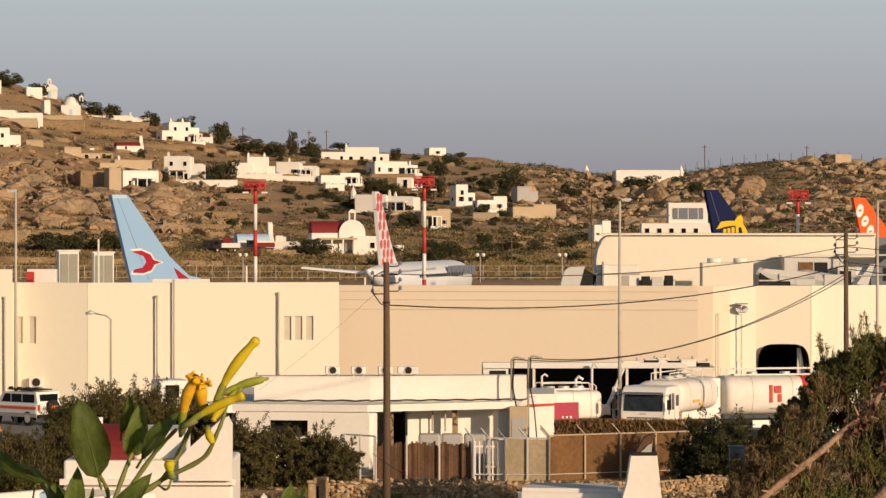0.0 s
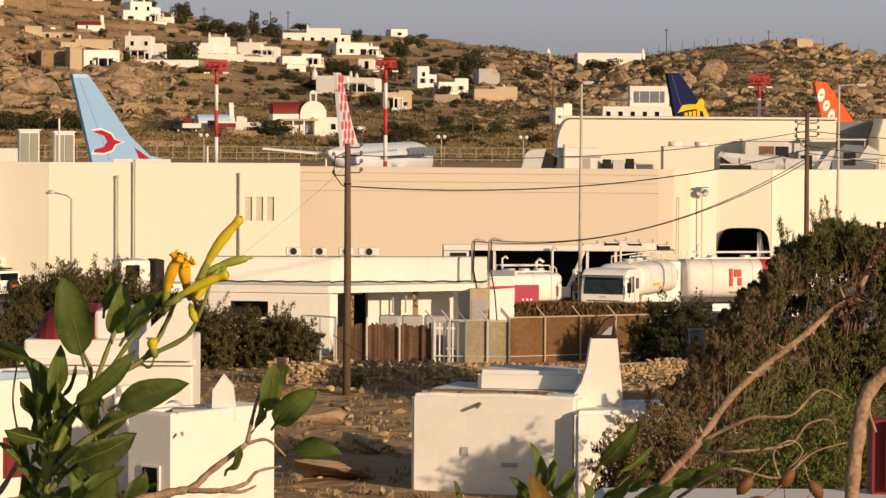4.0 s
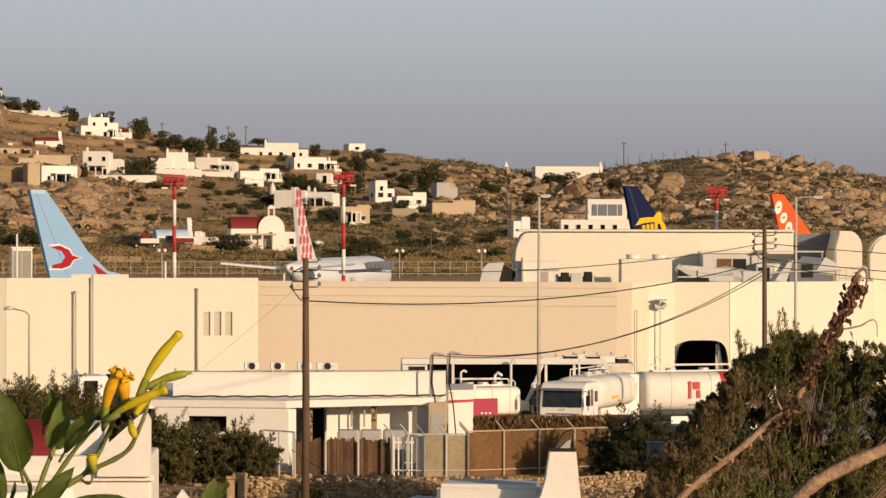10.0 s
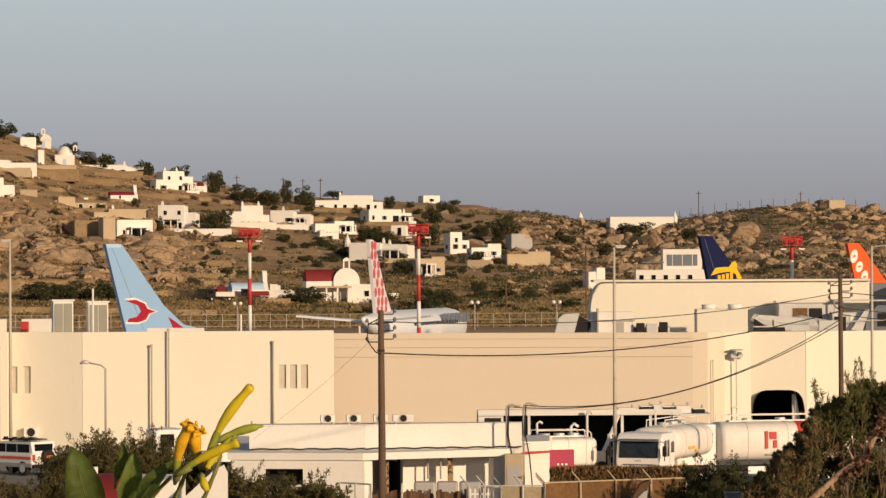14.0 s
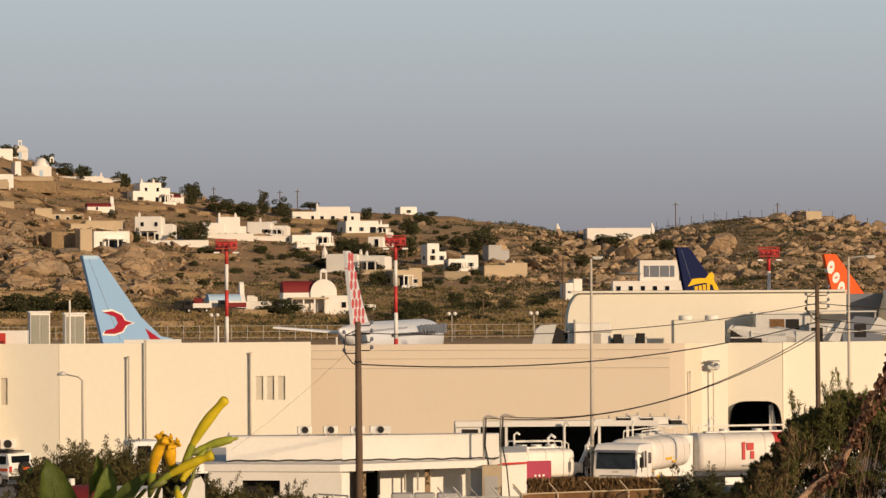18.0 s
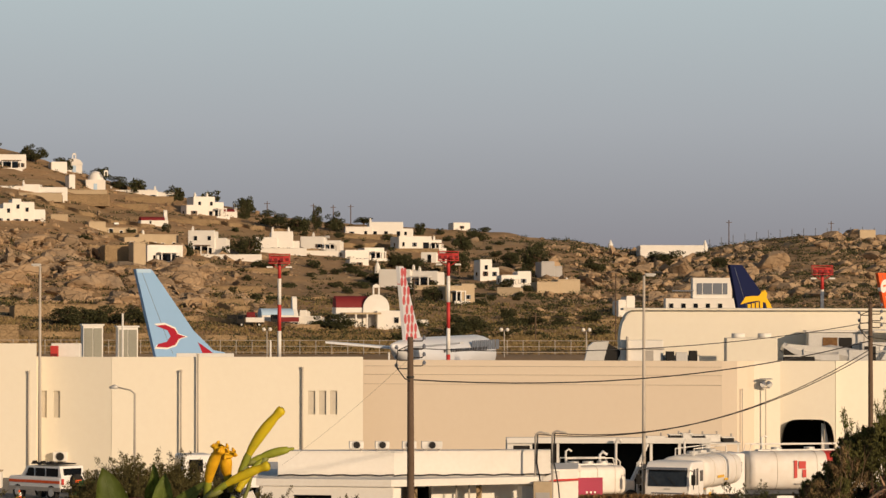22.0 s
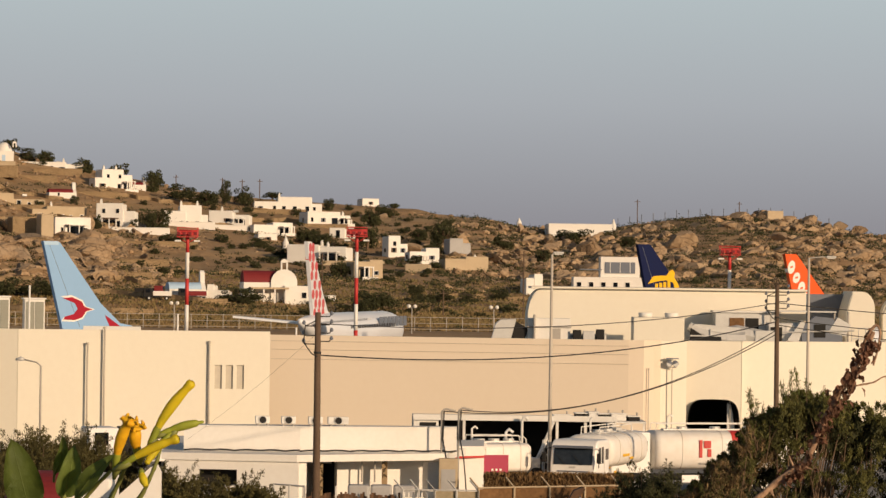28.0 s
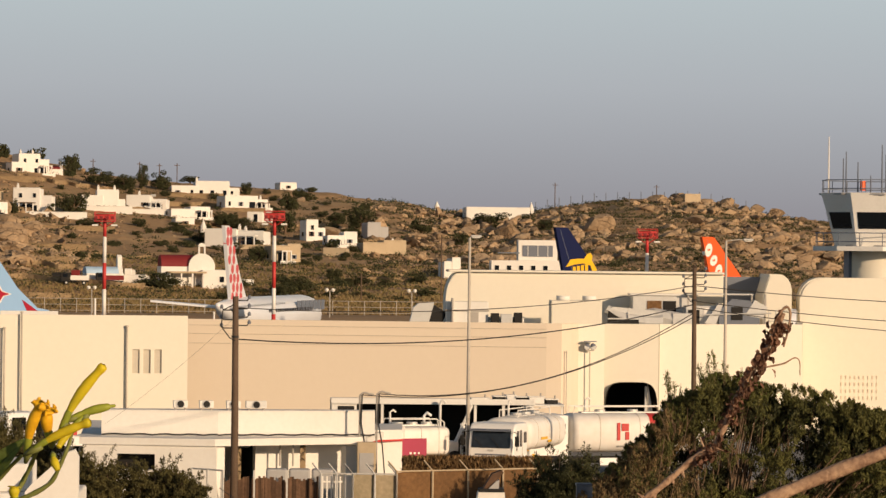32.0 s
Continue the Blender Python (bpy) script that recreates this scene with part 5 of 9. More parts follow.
def side_chapel(x, y, w, h, roof, label):
    """A chapel whose vault runs across the view, with its bell gable at the right-hand end."""
    ob = thing("chapel", x, y, ground_z(x, y) - 0.8, 14, label, "chapel", "chapels on the hillside")
    wall_h, d = h * 0.36 + 0.8, 4.4
    part("nave", box(w * 0.9, d, wall_h, -w * 0.05, d / 2, bevel=0.08), M["white"], ob)
    bm = bmesh.new()
    rows = [[bm.verts.new((x0, d / 2 + d * 0.5 * math.cos(radians(a)), wall_h + h * 0.24 * math.sin(radians(a)))) for a in range(0, 181, 15)] for x0 in (-w * 0.5, w * 0.38)]
    for i in range(12):
        bm.faces.new((rows[0][i], rows[0][i + 1], rows[1][i + 1], rows[1][i]))
    bm.faces.new(rows[0])
    bm.faces.new(rows[1])
    part("vaulted_roof", bm, roof, ob)
    bm = bmesh.new()
    g = [(0.0, 0.0), (0.0, wall_h), (d * 0.3, wall_h + h * 0.24), (d * 0.38, h + 0.6), (d * 0.5, h + 0.95), (d * 0.62, h + 0.6), (d * 0.7, wall_h + h * 0.24), (d, wall_h), (d, 0.0)]
    a = [bm.verts.new((w * 0.38, p, q)) for p, q in g]
    b = [bm.verts.new((w * 0.5, p, q)) for p, q in g]
    bm.faces.new(a)
    bm.faces.new(b)
    for i in range(len(g)):
        bm.faces.new((a[i - 1], a[i], b[i], b[i - 1]))
    part("bell_gable", bm, M["white"], ob)
    window_part(ob, -w * 0.15, -0.01, 1.4, 0.5, 0.8)
    return ob


side_chapel(-36.6, 719.0, 7.3, 5.5, M["blue"], "small white chapel with a pale blue vaulted roof")
island_house(-31.1, 721.8, 5.3, 2.9, [(0, 1.0, 0.6), (0.1, 0.3, 1.0)], "low white wall and room beside a chapel", 5, (), 41, None, False)
chapel(-111.8, 1044.0, 4.5, 6.1, "white chapel with a bell gable near the summit", 6)
island_house(-114.8, 1032.4, 4.8, 3.5, [(0, 1.0, 1.0)], "low white nave wing beside a chapel", 6, (), 55, None, False)
side_chapel(-66.8, 1019.0, 6.1, 3.4, M["darkred"], "small white house with a dark red vaulted roof")
side_chapel(-81.7, 959.4, 7.2, 4.1, M["darkred"], "little white chapel with a dark red roof on a terrace")
for x, y, h in ((41.0, 1050.0, 2.3), (67.2, 1037.4, 3.2), (24.0, 885.6, 1.6), (-21.9, 897.3, 3.0)):
    ob = thing("shrine", x, y, ground_z(x, y) - 0.3, 0, "small white pointed wayside shrine", "shrine", "wayside shrines")
    part("shaft", tube([(0, 0, 0), (0, 0, h * 0.6), (0, 0, h + 0.5)], [0.7, 0.75, 0.08], 8), M["white"], ob)
    part("plinth", box(1.7, 1.7, 0.5), M["white"], ob)

# modern white house with large windows behind the terminal
hx, hy, hw, hh = 49.4, 774.5, 15.1, 8.7
ob = thing("villa", hx, hy, ground_z(hx, hy) - 0.6, 0, "modern white two-storey villa with wide glazing", "house")
part("lower_storey", box(hw, 8, hh * 0.55, 0, 4, bevel=0.1), M["white"], ob)
up = part("upper_storey", box(hw * 0.55, 6, hh * 0.5, hw * 0.16, 5, hh * 0.55, bevel=0.08), M["white"], ob)
g = part("window_band", box(hw * 0.42, 0.3, hh * 0.27, hw * 0.16, 1.95, hh * 0.65), M["slate"], up, "wide teal-grey window band")
for k in range(3):
    part("mullion", box(0.12, 0.36, hh * 0.27, hw * (0.02 + 0.14 * k), 1.94, hh * 0.65), M["white"], g)
for k in range(5):
    window_part(ob, -hw * 0.42 + k * hw * 0.17, -0.01, hh * 0.30, 0.9, 1.1)
part("flat_canopy", box(hw * 0.3, 3, 0.25, -hw * 0.25, 2.4, hh * 0.72), M["slate"], ob)


# terraces, boulders, scrub and trees
def terrace(b0, s0, b1, s1, h, label="low dry-stone terrace wall across the hillside"):
    n = 44
    pts = []
    for i in range(n + 1):
        t = i / n
        x, y = on_hill(b0 + (b1 - b0) * t, s0 + (s1 - s0) * t + 0.004 * math.sin(i * 0.6))
        pts.append((x, y, ground_z(x, y)))
    bm = bmesh.new()
    rows = [[bm.verts.new((x, y + dy, z + dz)) for dy, dz in ((0, -0.6), (0, h), (0.6, h), (0.6, -0.6))] for x, y, z in pts]
    for a, b in zip(rows, rows[1:]):
        for i, j in ((0, 1), (1, 2), (2, 3)):
            bm.faces.new((a[i], a[j], b[j], b[i]))
    bm.faces.new(rows[0])
    bm.faces.new(rows[-1])
    return tagged(part("terrace_wall", bm, M["ochre"], None), label, "wall", "terrace walls", "structure")


for b0, s0, b1, s1, h in ((-0.12, 0.78, -0.085, 0.76, 0.9), (-0.10, 0.66, -0.06, 0.66, 0.9), (-0.11, 0.60, -0.07, 0.585, 0.8),
                          (-0.075, 0.86, -0.05, 0.87, 1.0), (-0.06, 0.75, -0.035, 0.76, 0.9), (-0.04, 0.82, -0.01, 0.85, 1.2), (-0.09, 0.28, -0.05, 0.26, 1.0), (-0.11, 0.2, -0.04, 0.17, 1.1),
                          (-0.03, 0.70, 0.0, 0.69, 0.8), (0.0, 0.62, 0.03, 0.60, 0.9), (-0.07, 0.40, -0.03, 0.41, 0.7), (-0.16, 0.10, -0.06, 0.07, 1.2), (0.02, 0.30, 0.06, 0.28, 0.8)):
    terrace(b0, s0, b1, s1, h)


def retaining_wall(x, y, w, h, label, mat, rz=3):
    """A long straight wall that holds a terrace, with a coping and uneven ends."""
    ob = thing("retaining_wall", x, y, ground_z(x, y) - 0.8, rz, label, "wall", "retaining walls", "structure")
    part("wall_face", box(w, 0.7, h + 0.8, bevel=0.12), mat, ob)
    part("coping", box(w + 0.1, 0.8, 0.16, z=h + 0.8, bevel=0.05), mat, ob)
    part("terrace_fill", box(w * 0.98, 6.0, h + 0.55, 0, 3.3, bevel=0.2), M["soil"], ob)


for (x, y, w, h), m in (((-104.1, 996.4, 12.6, 2.0), "beige"), ((-101.3, 979.8, 11.5, 2.3), "ochre"), ((-88.3, 1020.1, 13.5, 1.6), "ochre"), ((-91.9, 997.7, 10.7, 1.2), "ochre"), ((-111.9, 962.0, 11.2, 1.5), "beige"), ((-103.0, 926.6, 4.3, 1.4), "beige"),
                        ((-74.8, 984.6, 12.1, 1.2), "ochre"), ((-88.2, 911.9, 15.4, 1.1), "ochre"), ((-58.9, 903.2, 16.7, 1.1), "white"), ((-48.1, 929.8, 15.0, 1.1), "white"), ((-26.9, 1005.2, 15.5, 1.2), "ochre"), ((-36.2, 945.8, 10.2, 1.2), "white"),
                        ((-13.3, 969.8, 11.9, 0.9), "ochre"), ((-52.1, 871.3, 20.1, 0.7), "ochre"), ((-56.6, 819.2, 21.4, 0.6), "ochre"), ((-81.3, 735.1, 26.0, 0.9), "ochre"), ((-55.7, 772.3, 17.8, 0.7), "ochre"), ((-5.1, 853.6, 14.4, 0.8), "beige")):
    retaining_wall(x, y, w, h, "white rendered terrace wall below houses" if m == "white" else "rough stone retaining wall of a hillside terrace", M[m])


def rock_mesh(seed, subdiv=2, near=0.45, far=0.85):
    """A boulder: a ball cut flat by random planes, so that it has faces and edges."""
    bm = bmesh.new()
    bmesh.ops.create_icosphere(bm, subdivisions=subdiv, radius=1.0)
    rng = random.Random(seed)
    off = Vector((rng.uniform(0, 50), rng.uniform(0, 50), seed * 3.1))
    cuts = [(Vector((rng.gauss(0, 1), rng.gauss(0, 1), rng.gauss(0, 0.8))).normalized(), rng.uniform(near, far)) for _ in range(13)]
    for v in bm.verts:
        c = v.co * (1 + 0.18 * noise.noise(v.co * 1.3 + off))
        for n, d in cuts:
            k = c.dot(n) - d
            if k > 0:
                c = c - n * k * 0.92
        v.co = c * (1.15 + 0.5 * (0.62 - min(0.62, (near + far) / 2))) + v.co * 0.05 * noise.noise(v.co * 4 + off)
        v.co.z *= 0.8
    return bm


ROCKS = []
for i in range(7):
    bm = rock_mesh(i, 3, 0.24, 0.62)
    me = bpy.data.meshes.new("boulder")
    bm.to_mesh(me)
    bm.free()
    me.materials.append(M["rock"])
    ROCKS.append(me)


def boulder(x, y, r, seed):
    rng = random.Random(seed)
    ob = new("boulder", ROCKS[seed % 7])
    ob.matrix_basis = pose(x, y, ground_z(x, y) + r * 0.2, rng.uniform(-20, 20), rng.uniform(-20, 20), rng.uniform(0, 360)) @ Matrix.Diagonal((r * rng.uniform(0.9, 1.6), r, r * rng.uniform(0.7, 1.05), 1))
    return tagged(ob, "large weathered brown granite boulder on the slope", "boulder", "boulders on the hillside")


rng = random.Random(7)
for i in range(190):
    b, s = (rng.uniform(-0.175, -0.075), rng.uniform(0.26, 0.60)) if i < 80 else (rng.uniform(0.04, 0.165), rng.uniform(0.45, 1.0))
    if 132 <= i < 150:
        b, s = rng.uniform(0.0, 0.05), rng.uniform(0.6, 0.98)
    boulder(*on_hill(b, s), (1.1 + 3.0 * rng.random() ** 2.2) * (1.0 if i < 80 else 0.55 if s > 0.8 else 1.15), i)


LEDGE = []
for i in range(5):
    bm = rock_mesh(60 + i, 4, 0.24, 0.62)
    me = bpy.data.meshes.new("rock_ledge")
    bm.to_mesh(me)
    bm.free()
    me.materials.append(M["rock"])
    LEDGE.append(me)
rl = random.Random(17)
for i in range(84):
    left = i < 46
    b = rl.uniform(-0.175, -0.072) if left else rl.uniform(0.055, 0.165)
    s = rl.choice((0.30, 0.36, 0.43, 0.50, 0.56)) + rl.uniform(-0.02, 0.02) if left else rl.uniform(0.5, 0.97)
    x, y = on_hill(b, s)
    k = rl.uniform(2.4, 5.2) if left else rl.uniform(2.0, 4.2) * (0.5 if s > 0.82 else 1.0)
    ob = new("rock_ledge", LEDGE[i % 5])
    ob.matrix_basis = pose(x, y, ground_z(x, y) - k * 0.05, rl.uniform(-12, 12), rl.uniform(-12, 12), rl.uniform(0, 360)) @ Matrix.Diagonal((k * rl.uniform(1.1, 1.7), k, k * rl.uniform(0.55, 0.9), 1))
    tagged(ob, "big cracked brown granite outcrop on the slope", "outcrop", "granite outcrops")


def rock_field(name, spots, label, mat, subdiv=1, seed=3):
    """Many stones joined into one ground cover: spots are (x, y, z, r)."""
    base = [np.array([v.co[:] for v in bm.verts]) for bm in [rock_mesh(20 + i, subdiv, 0.2, 0.6) for i in range(6)]]
    bm = rock_mesh(20, subdiv)
    tri = np.array([[v.index for v in f.verts] for f in bm.faces])
    r = np.random.default_rng(seed)
    vs, fs, n = [], [], 0
    for x, y, z, s in spots:
        a = r.uniform(0, 6.28)
        c, d = math.cos(a), math.sin(a)
        v = base[r.integers(0, 6)] * (s * r.uniform(0.8, 1.5), s, s * r.uniform(0.6, 1.0))
        v = np.stack([v[:, 0] * c - v[:, 1] * d + x, v[:, 0] * d + v[:, 1] * c + y, v[:, 2] + z], 1)
        vs.append(v)
        fs.append(tri + n)
        n += len(v)
    me = bpy.data.meshes.new(name)
    me.from_pydata(np.concatenate(vs).tolist(), [], np.concatenate(fs).tolist())
    me.materials.append(mat)
    return tagged(new(name, me), label, "stones", kind="stuff")


spots, blocks = [], []
for i in range(9500):
    t = rng.random()
    if t < 0.16:
        b, s, r = rng.uniform(-0.18, -0.045), rng.uniform(0.55, 1.0), 0.2 + 1.1 * rng.random() ** 2
    elif t < 0.40:
        b, s, r = rng.uniform(-0.18, -0.055), rng.uniform(0.2, 0.66), 0.35 + 1.7 * rng.random() ** 2.5
    elif t < 0.78:
        b, s, r = rng.uniform(0.02, 0.17), rng.uniform(0.35, 1.0), 0.35 + 1.6 * rng.random() ** 2.2
    else:
        b, s, r = rng.uniform(-0.18, 0.17), rng.uniform(0.03, 1.0), rng.uniform(0.2, 0.7)
    x, y = on_hill(b, s)
    if r > 0.5 and noise.noise((x * 0.028, y * 0.04, 21)) < 0.02:
        r *= 0.4
    spots.append((x, y, ground_z(x, y) + r * 0.15, r))
for i in range(3600):
    left = i < 1500
    b, s = (rng.uniform(-0.18, -0.07), rng.uniform(0.26, 0.62)) if left else (rng.uniform(0.03, 0.17), rng.uniform(0.45, 1.0))
    x, y = on_hill(b, s)
    if noise.noise((x * 0.028, y * 0.04, 21)) < (-0.06 if left else 0.03):
        continue
    r = (0.7 + 1.9 * rng.random() ** 2.2) * (1.0 if left else 0.95)
    blocks.append((x, y, ground_z(x, y) + r * rng.uniform(0.1, 0.5), r))
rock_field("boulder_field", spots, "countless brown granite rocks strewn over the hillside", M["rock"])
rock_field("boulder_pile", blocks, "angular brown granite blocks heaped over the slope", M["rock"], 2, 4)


def far_tree(seed, w, h, n=3000, leaf=0.18):
    """A shrubby tree with a short trunk, limbs and a dense lumpy crown, for copying."""
    r = np.random.default_rng(seed)
    ob = thing("tree", 0, 0, 0, 0, "dark green windblown tree on the hillside", "tree", "trees on the hillside")
    bm = tube([(0, 0, -0.5), (0.1, 0, h * 0.3), (0.0, 0.1, h * 0.6)], [0.3, 0.22, 0.1], 7)
    cs, rad = [], []
    for k in range(9):
        a = k * 2.4
        q = r.uniform(0.12, 0.36)
        e = (math.cos(a) * w * q, math.sin(a) * w * q, h * r.uniform(0.35, 0.84))
        tube([(0.05, 0, h * 0.2), (e[0] * 0.5, e[1] * 0.5, h * 0.4), e], [0.12, 0.08, 0.03], 5, bm)
        cs.append(e)
        rad.append((w * r.uniform(0.13, 0.24), w * r.uniform(0.13, 0.24), h * r.uniform(0.12, 0.2)))
    for k in range(12):
        a = r.uniform(0, 6.28)
        cs.append((math.cos(a) * w * r.uniform(0.05, 0.38), math.sin(a) * w * r.uniform(0.05, 0.38), h * r.uniform(0.12, 0.55)))
        rad.append((w * 0.17, w * 0.17, h * 0.15))
    part("trunk", bm, M["bark"], ob)
    cloud("crown", blobs(r, n, cs, rad), leaf, M["leaf_far"], ob, seed=seed)
    return ob


TREES = [far_tree(100 + i, 6.0, 4.6) for i in range(6)]
BUSHES = [far_tree(120 + i, 6.0, 4.6, 800, 0.34) for i in range(4)]
for i, ob in enumerate(TREES + BUSHES):
    ob.matrix_basis = pose(*on_hill(-0.15 + 0.01 * i, 0.97), 0)
    ob.location.z = ground_z(ob.location.x, ob.location.y)


def plant(u_x, y, w, h, k, kinds):
    ob = copy_thing(kinds[k % len(kinds)], pose(u_x, y, ground_z(u_x, y) - 0.2, 0, 0, 70 * k))
    ob.scale = (w / 6.0, w / 6.0, h / 4.6)
    return ob


plant(-121.6, 1034.8, 7.0, 4.8, 0, TREES)
plant(-116.4, 1047.2, 3.5, 2.6, 1, TREES)
plant(-98.6, 1040.8, 6.4, 4.0, 2, TREES)
plant(-81.5, 1043.0, 3.9, 4.2, 3, TREES)
plant(-76.2, 1047.8, 6.1, 2.9, 4, TREES)
plant(-62.2, 1021.6, 6.3, 6.6, 5, TREES)
plant(-53.4, 1008.3, 9.3, 5.3, 6, TREES)
plant(-46.4, 1009.6, 7.8, 4.7, 7, TREES)
plant(-41.8, 1020.3, 3.9, 7.2, 8, TREES)
plant(-36.7, 1023.2, 6.6, 6.0, 9, TREES)
plant(-29.6, 1050.0, 6.1, 2.6, 10, TREES)
plant(-13.3, 1029.9, 4.4, 3.8, 11, TREES)
plant(-7.6, 1034.0, 2.7, 2.2, 12, TREES)
plant(-54.8, 916.6, 9.3, 6.5, 13, TREES)
plant(2.9, 1018.4, 8.6, 4.4, 14, TREES)
plant(-1.2, 985.1, 7.3, 6.1, 15, TREES)
plant(-2.0, 908.4, 7.0, 7.3, 16, TREES)
plant(17.2, 924.1, 9.4, 6.5, 17, TREES)
plant(33.0, 937.8, 6.5, 4.9, 18, TREES)
plant(53.1, 984.1, 10.6, 4.5, 19, TREES)
plant(63.3, 995.0, 5.4, 3.4, 20, TREES)
plant(-67.9, 895.3, 3.0, 4.1, 21, TREES)
plant(-17.0, 926.3, 7.1, 4.8, 22, TREES)
plant(-12.5, 902.6, 7.2, 4.7, 23, TREES)
plant(-13.5, 823.5, 5.7, 3.5, 24, TREES)
plant(-7.6, 807.1, 5.6, 4.0, 25, TREES)
plant(-24.9, 713.3, 7.1, 3.5, 26, TREES)
plant(-28.9, 715.5, 5.2, 2.9, 27, TREES)
plant(0.7, 707.0, 8.0, 4.2, 28, TREES)
plant(8.6, 762.9, 5.0, 2.6, 29, TREES)
plant(13.3, 745.1, 6.2, 2.9, 30, TREES)
plant(-2.3, 698.9, 5.4, 3.6, 31, TREES)
plant(26.1, 759.9, 5.0, 2.2, 32, TREES)
plant(-10.2, 720.0, 4.4, 2.4, 33, TREES)
plant(-71.7, 701.8, 8.6, 4.5, 34, TREES)
plant(-76.2, 698.7, 7.5, 4.1, 35, TREES)
plant(-65.8, 705.1, 8.1, 4.1, 36, TREES)
plant(-62.4, 706.4, 6.5, 3.3, 37, TREES)
plant(-125.8, 871.3, 9.4, 4.0, 38, TREES)
plant(-146.1, 905.4, 9.8, 4.2, 39, TREES)
plant(-128.0, 812.3, 10.0, 3.7, 40, TREES)
plant(-122.0, 745.5, 6.9, 3.7, 41, TREES)
plant(-106.5, 696.6, 6.4, 2.1, 42, TREES)
plant(11.0, 938.7, 5.8, 3.5, 43, TREES)
plant(-22.0, 871.4, 5.4, 2.7, 44, TREES)
plant(-28.2, 897.5, 5.5, 2.8, 45, TREES)
plant(66.5, 969.6, 6.0, 3.3, 46, TREES)
plant(41.5, 911.1, 5.6, 3.5, 47, TREES)
plant(19.1, 747.1, 4.6, 2.0, 48, TREES)
plant(-48.2, 885.0, 5.4, 2.0, 49, TREES)
plant(-59.9, 908.4, 2.8, 3.1, 50, TREES)
plant(-93.7, 900.3, 3.5, 1.7, 51, TREES)
plant(-85.0, 930.4, 2.9, 2.4, 52, TREES)
plant(-77.8, 949.2, 3.2, 2.6, 53, TREES)

rb = random.Random(31)
for k in range(165):
    b, s = (rb.uniform(-0.065, 0.015), rb.uniform(0.36, 0.95)) if k < 70 else (rb.uniform(-0.16, 0.16), rb.uniform(0.05, 0.85))
    if k >= 95:
        b, s = rb.uniform(-0.02, 0.03), rb.uniform(0.05, 0.3)
    if k >= 115:
        b, s = rb.uniform(-0.045, 0.02), rb.uniform(0.42, 0.9)
    x, y = on_hill(b, s)
    w = rb.uniform(1.6, 4.4)
    o = plant(x, y, w, w * rb.uniform(0.35, 0.6), k + 3, BUSHES)
    o["label"] = "low dark rounded bush on the dry slope"

r = np.random.default_rng(5)
pts = []
for i in range(4600):
    b = r.uniform(-0.18, 0.17)
    t = r.random()
    s = r.uniform(0.0, 1.0)
    if t > 0.5:
        b, s = r.uniform(0.015, 0.165), r.uniform(0.35, 1.0)
    x, y = on_hill(b, s)
    z = ground_z(x, y)
    w = r.uniform(0.5, 1.7)
    n = int(10 + 14 * w)
    d = r.normal(size=(n, 3)) * (w * 0.6, w * 0.5, w * 0.28)
    pts.append(np.abs(d) * (np.sign(d[:, 0:1]) * [1, 0, 0] + np.sign(d[:, 1:2]) * [0, 1, 0] + [0, 0, 1]) + (x, y, z))
# scrub that grows in rows along the old terrace edges
for i in range(110):
    b, s = r.uniform(-0.17, 0.05), r.uniform(0.12, 0.95)
    if i > 85:
        b, s = r.uniform(-0.09, 0.03), r.uniform(0.08, 0.5)
    span = r.uniform(6, 26)
    x, y = on_hill(b, s)
    n = int(span * 16)
    px = x + r.uniform(-0.5, 0.5, n) * span
    py = y + (px - x) * r.uniform(-0.15, 0.15) + r.normal(0, 0.7, n)
    pts.append(np.stack([px, py, [ground_z(p, q) + abs(h) for p, q, h in zip(px, py, r.normal(0, 0.4, n))]], 1))
cloud("hillside_scrub", np.concatenate(pts), 0.23, M["leaf_far"], None, "low dark thorny scrub scattered over the hillside", seed=6, kind="stuff", category="scrub")
for name, count, s0, s1, mat, lab, seed in (("dry_meadow", 56000, -0.03, 0.17, "drygrass", "tall dry straw-brown grass at the foot of the hill", 8), ("olive_meadow", 52000, 0.03, 0.42, "olivegrass", "olive-brown dry grass on the lower slope", 9)):
    g = np.stack([r.uniform(-0.18, 0.17, count), s0 + (s1 - s0) * r.random(count) ** 1.3], 1)
    gy = 640 + 410 * g[:, 1]
    gx = g[:, 0] * gy
    if mat == "olivegrass":
        keep = np.array([noise.noise((a * 0.02, b * 0.05, 3)) > -0.05 - 0.4 * (-0.04 < a / b < 0.06) for a, b in zip(gx, gy)])
        gx, gy = gx[keep], gy[keep]
    cloud(name, np.stack([gx, gy, [ground_z(a, b) + 0.12 for a, b in zip(gx, gy)]], 1), 0.24, M[mat], None, lab, 1.6, 2.5, seed, "stuff", "grass")

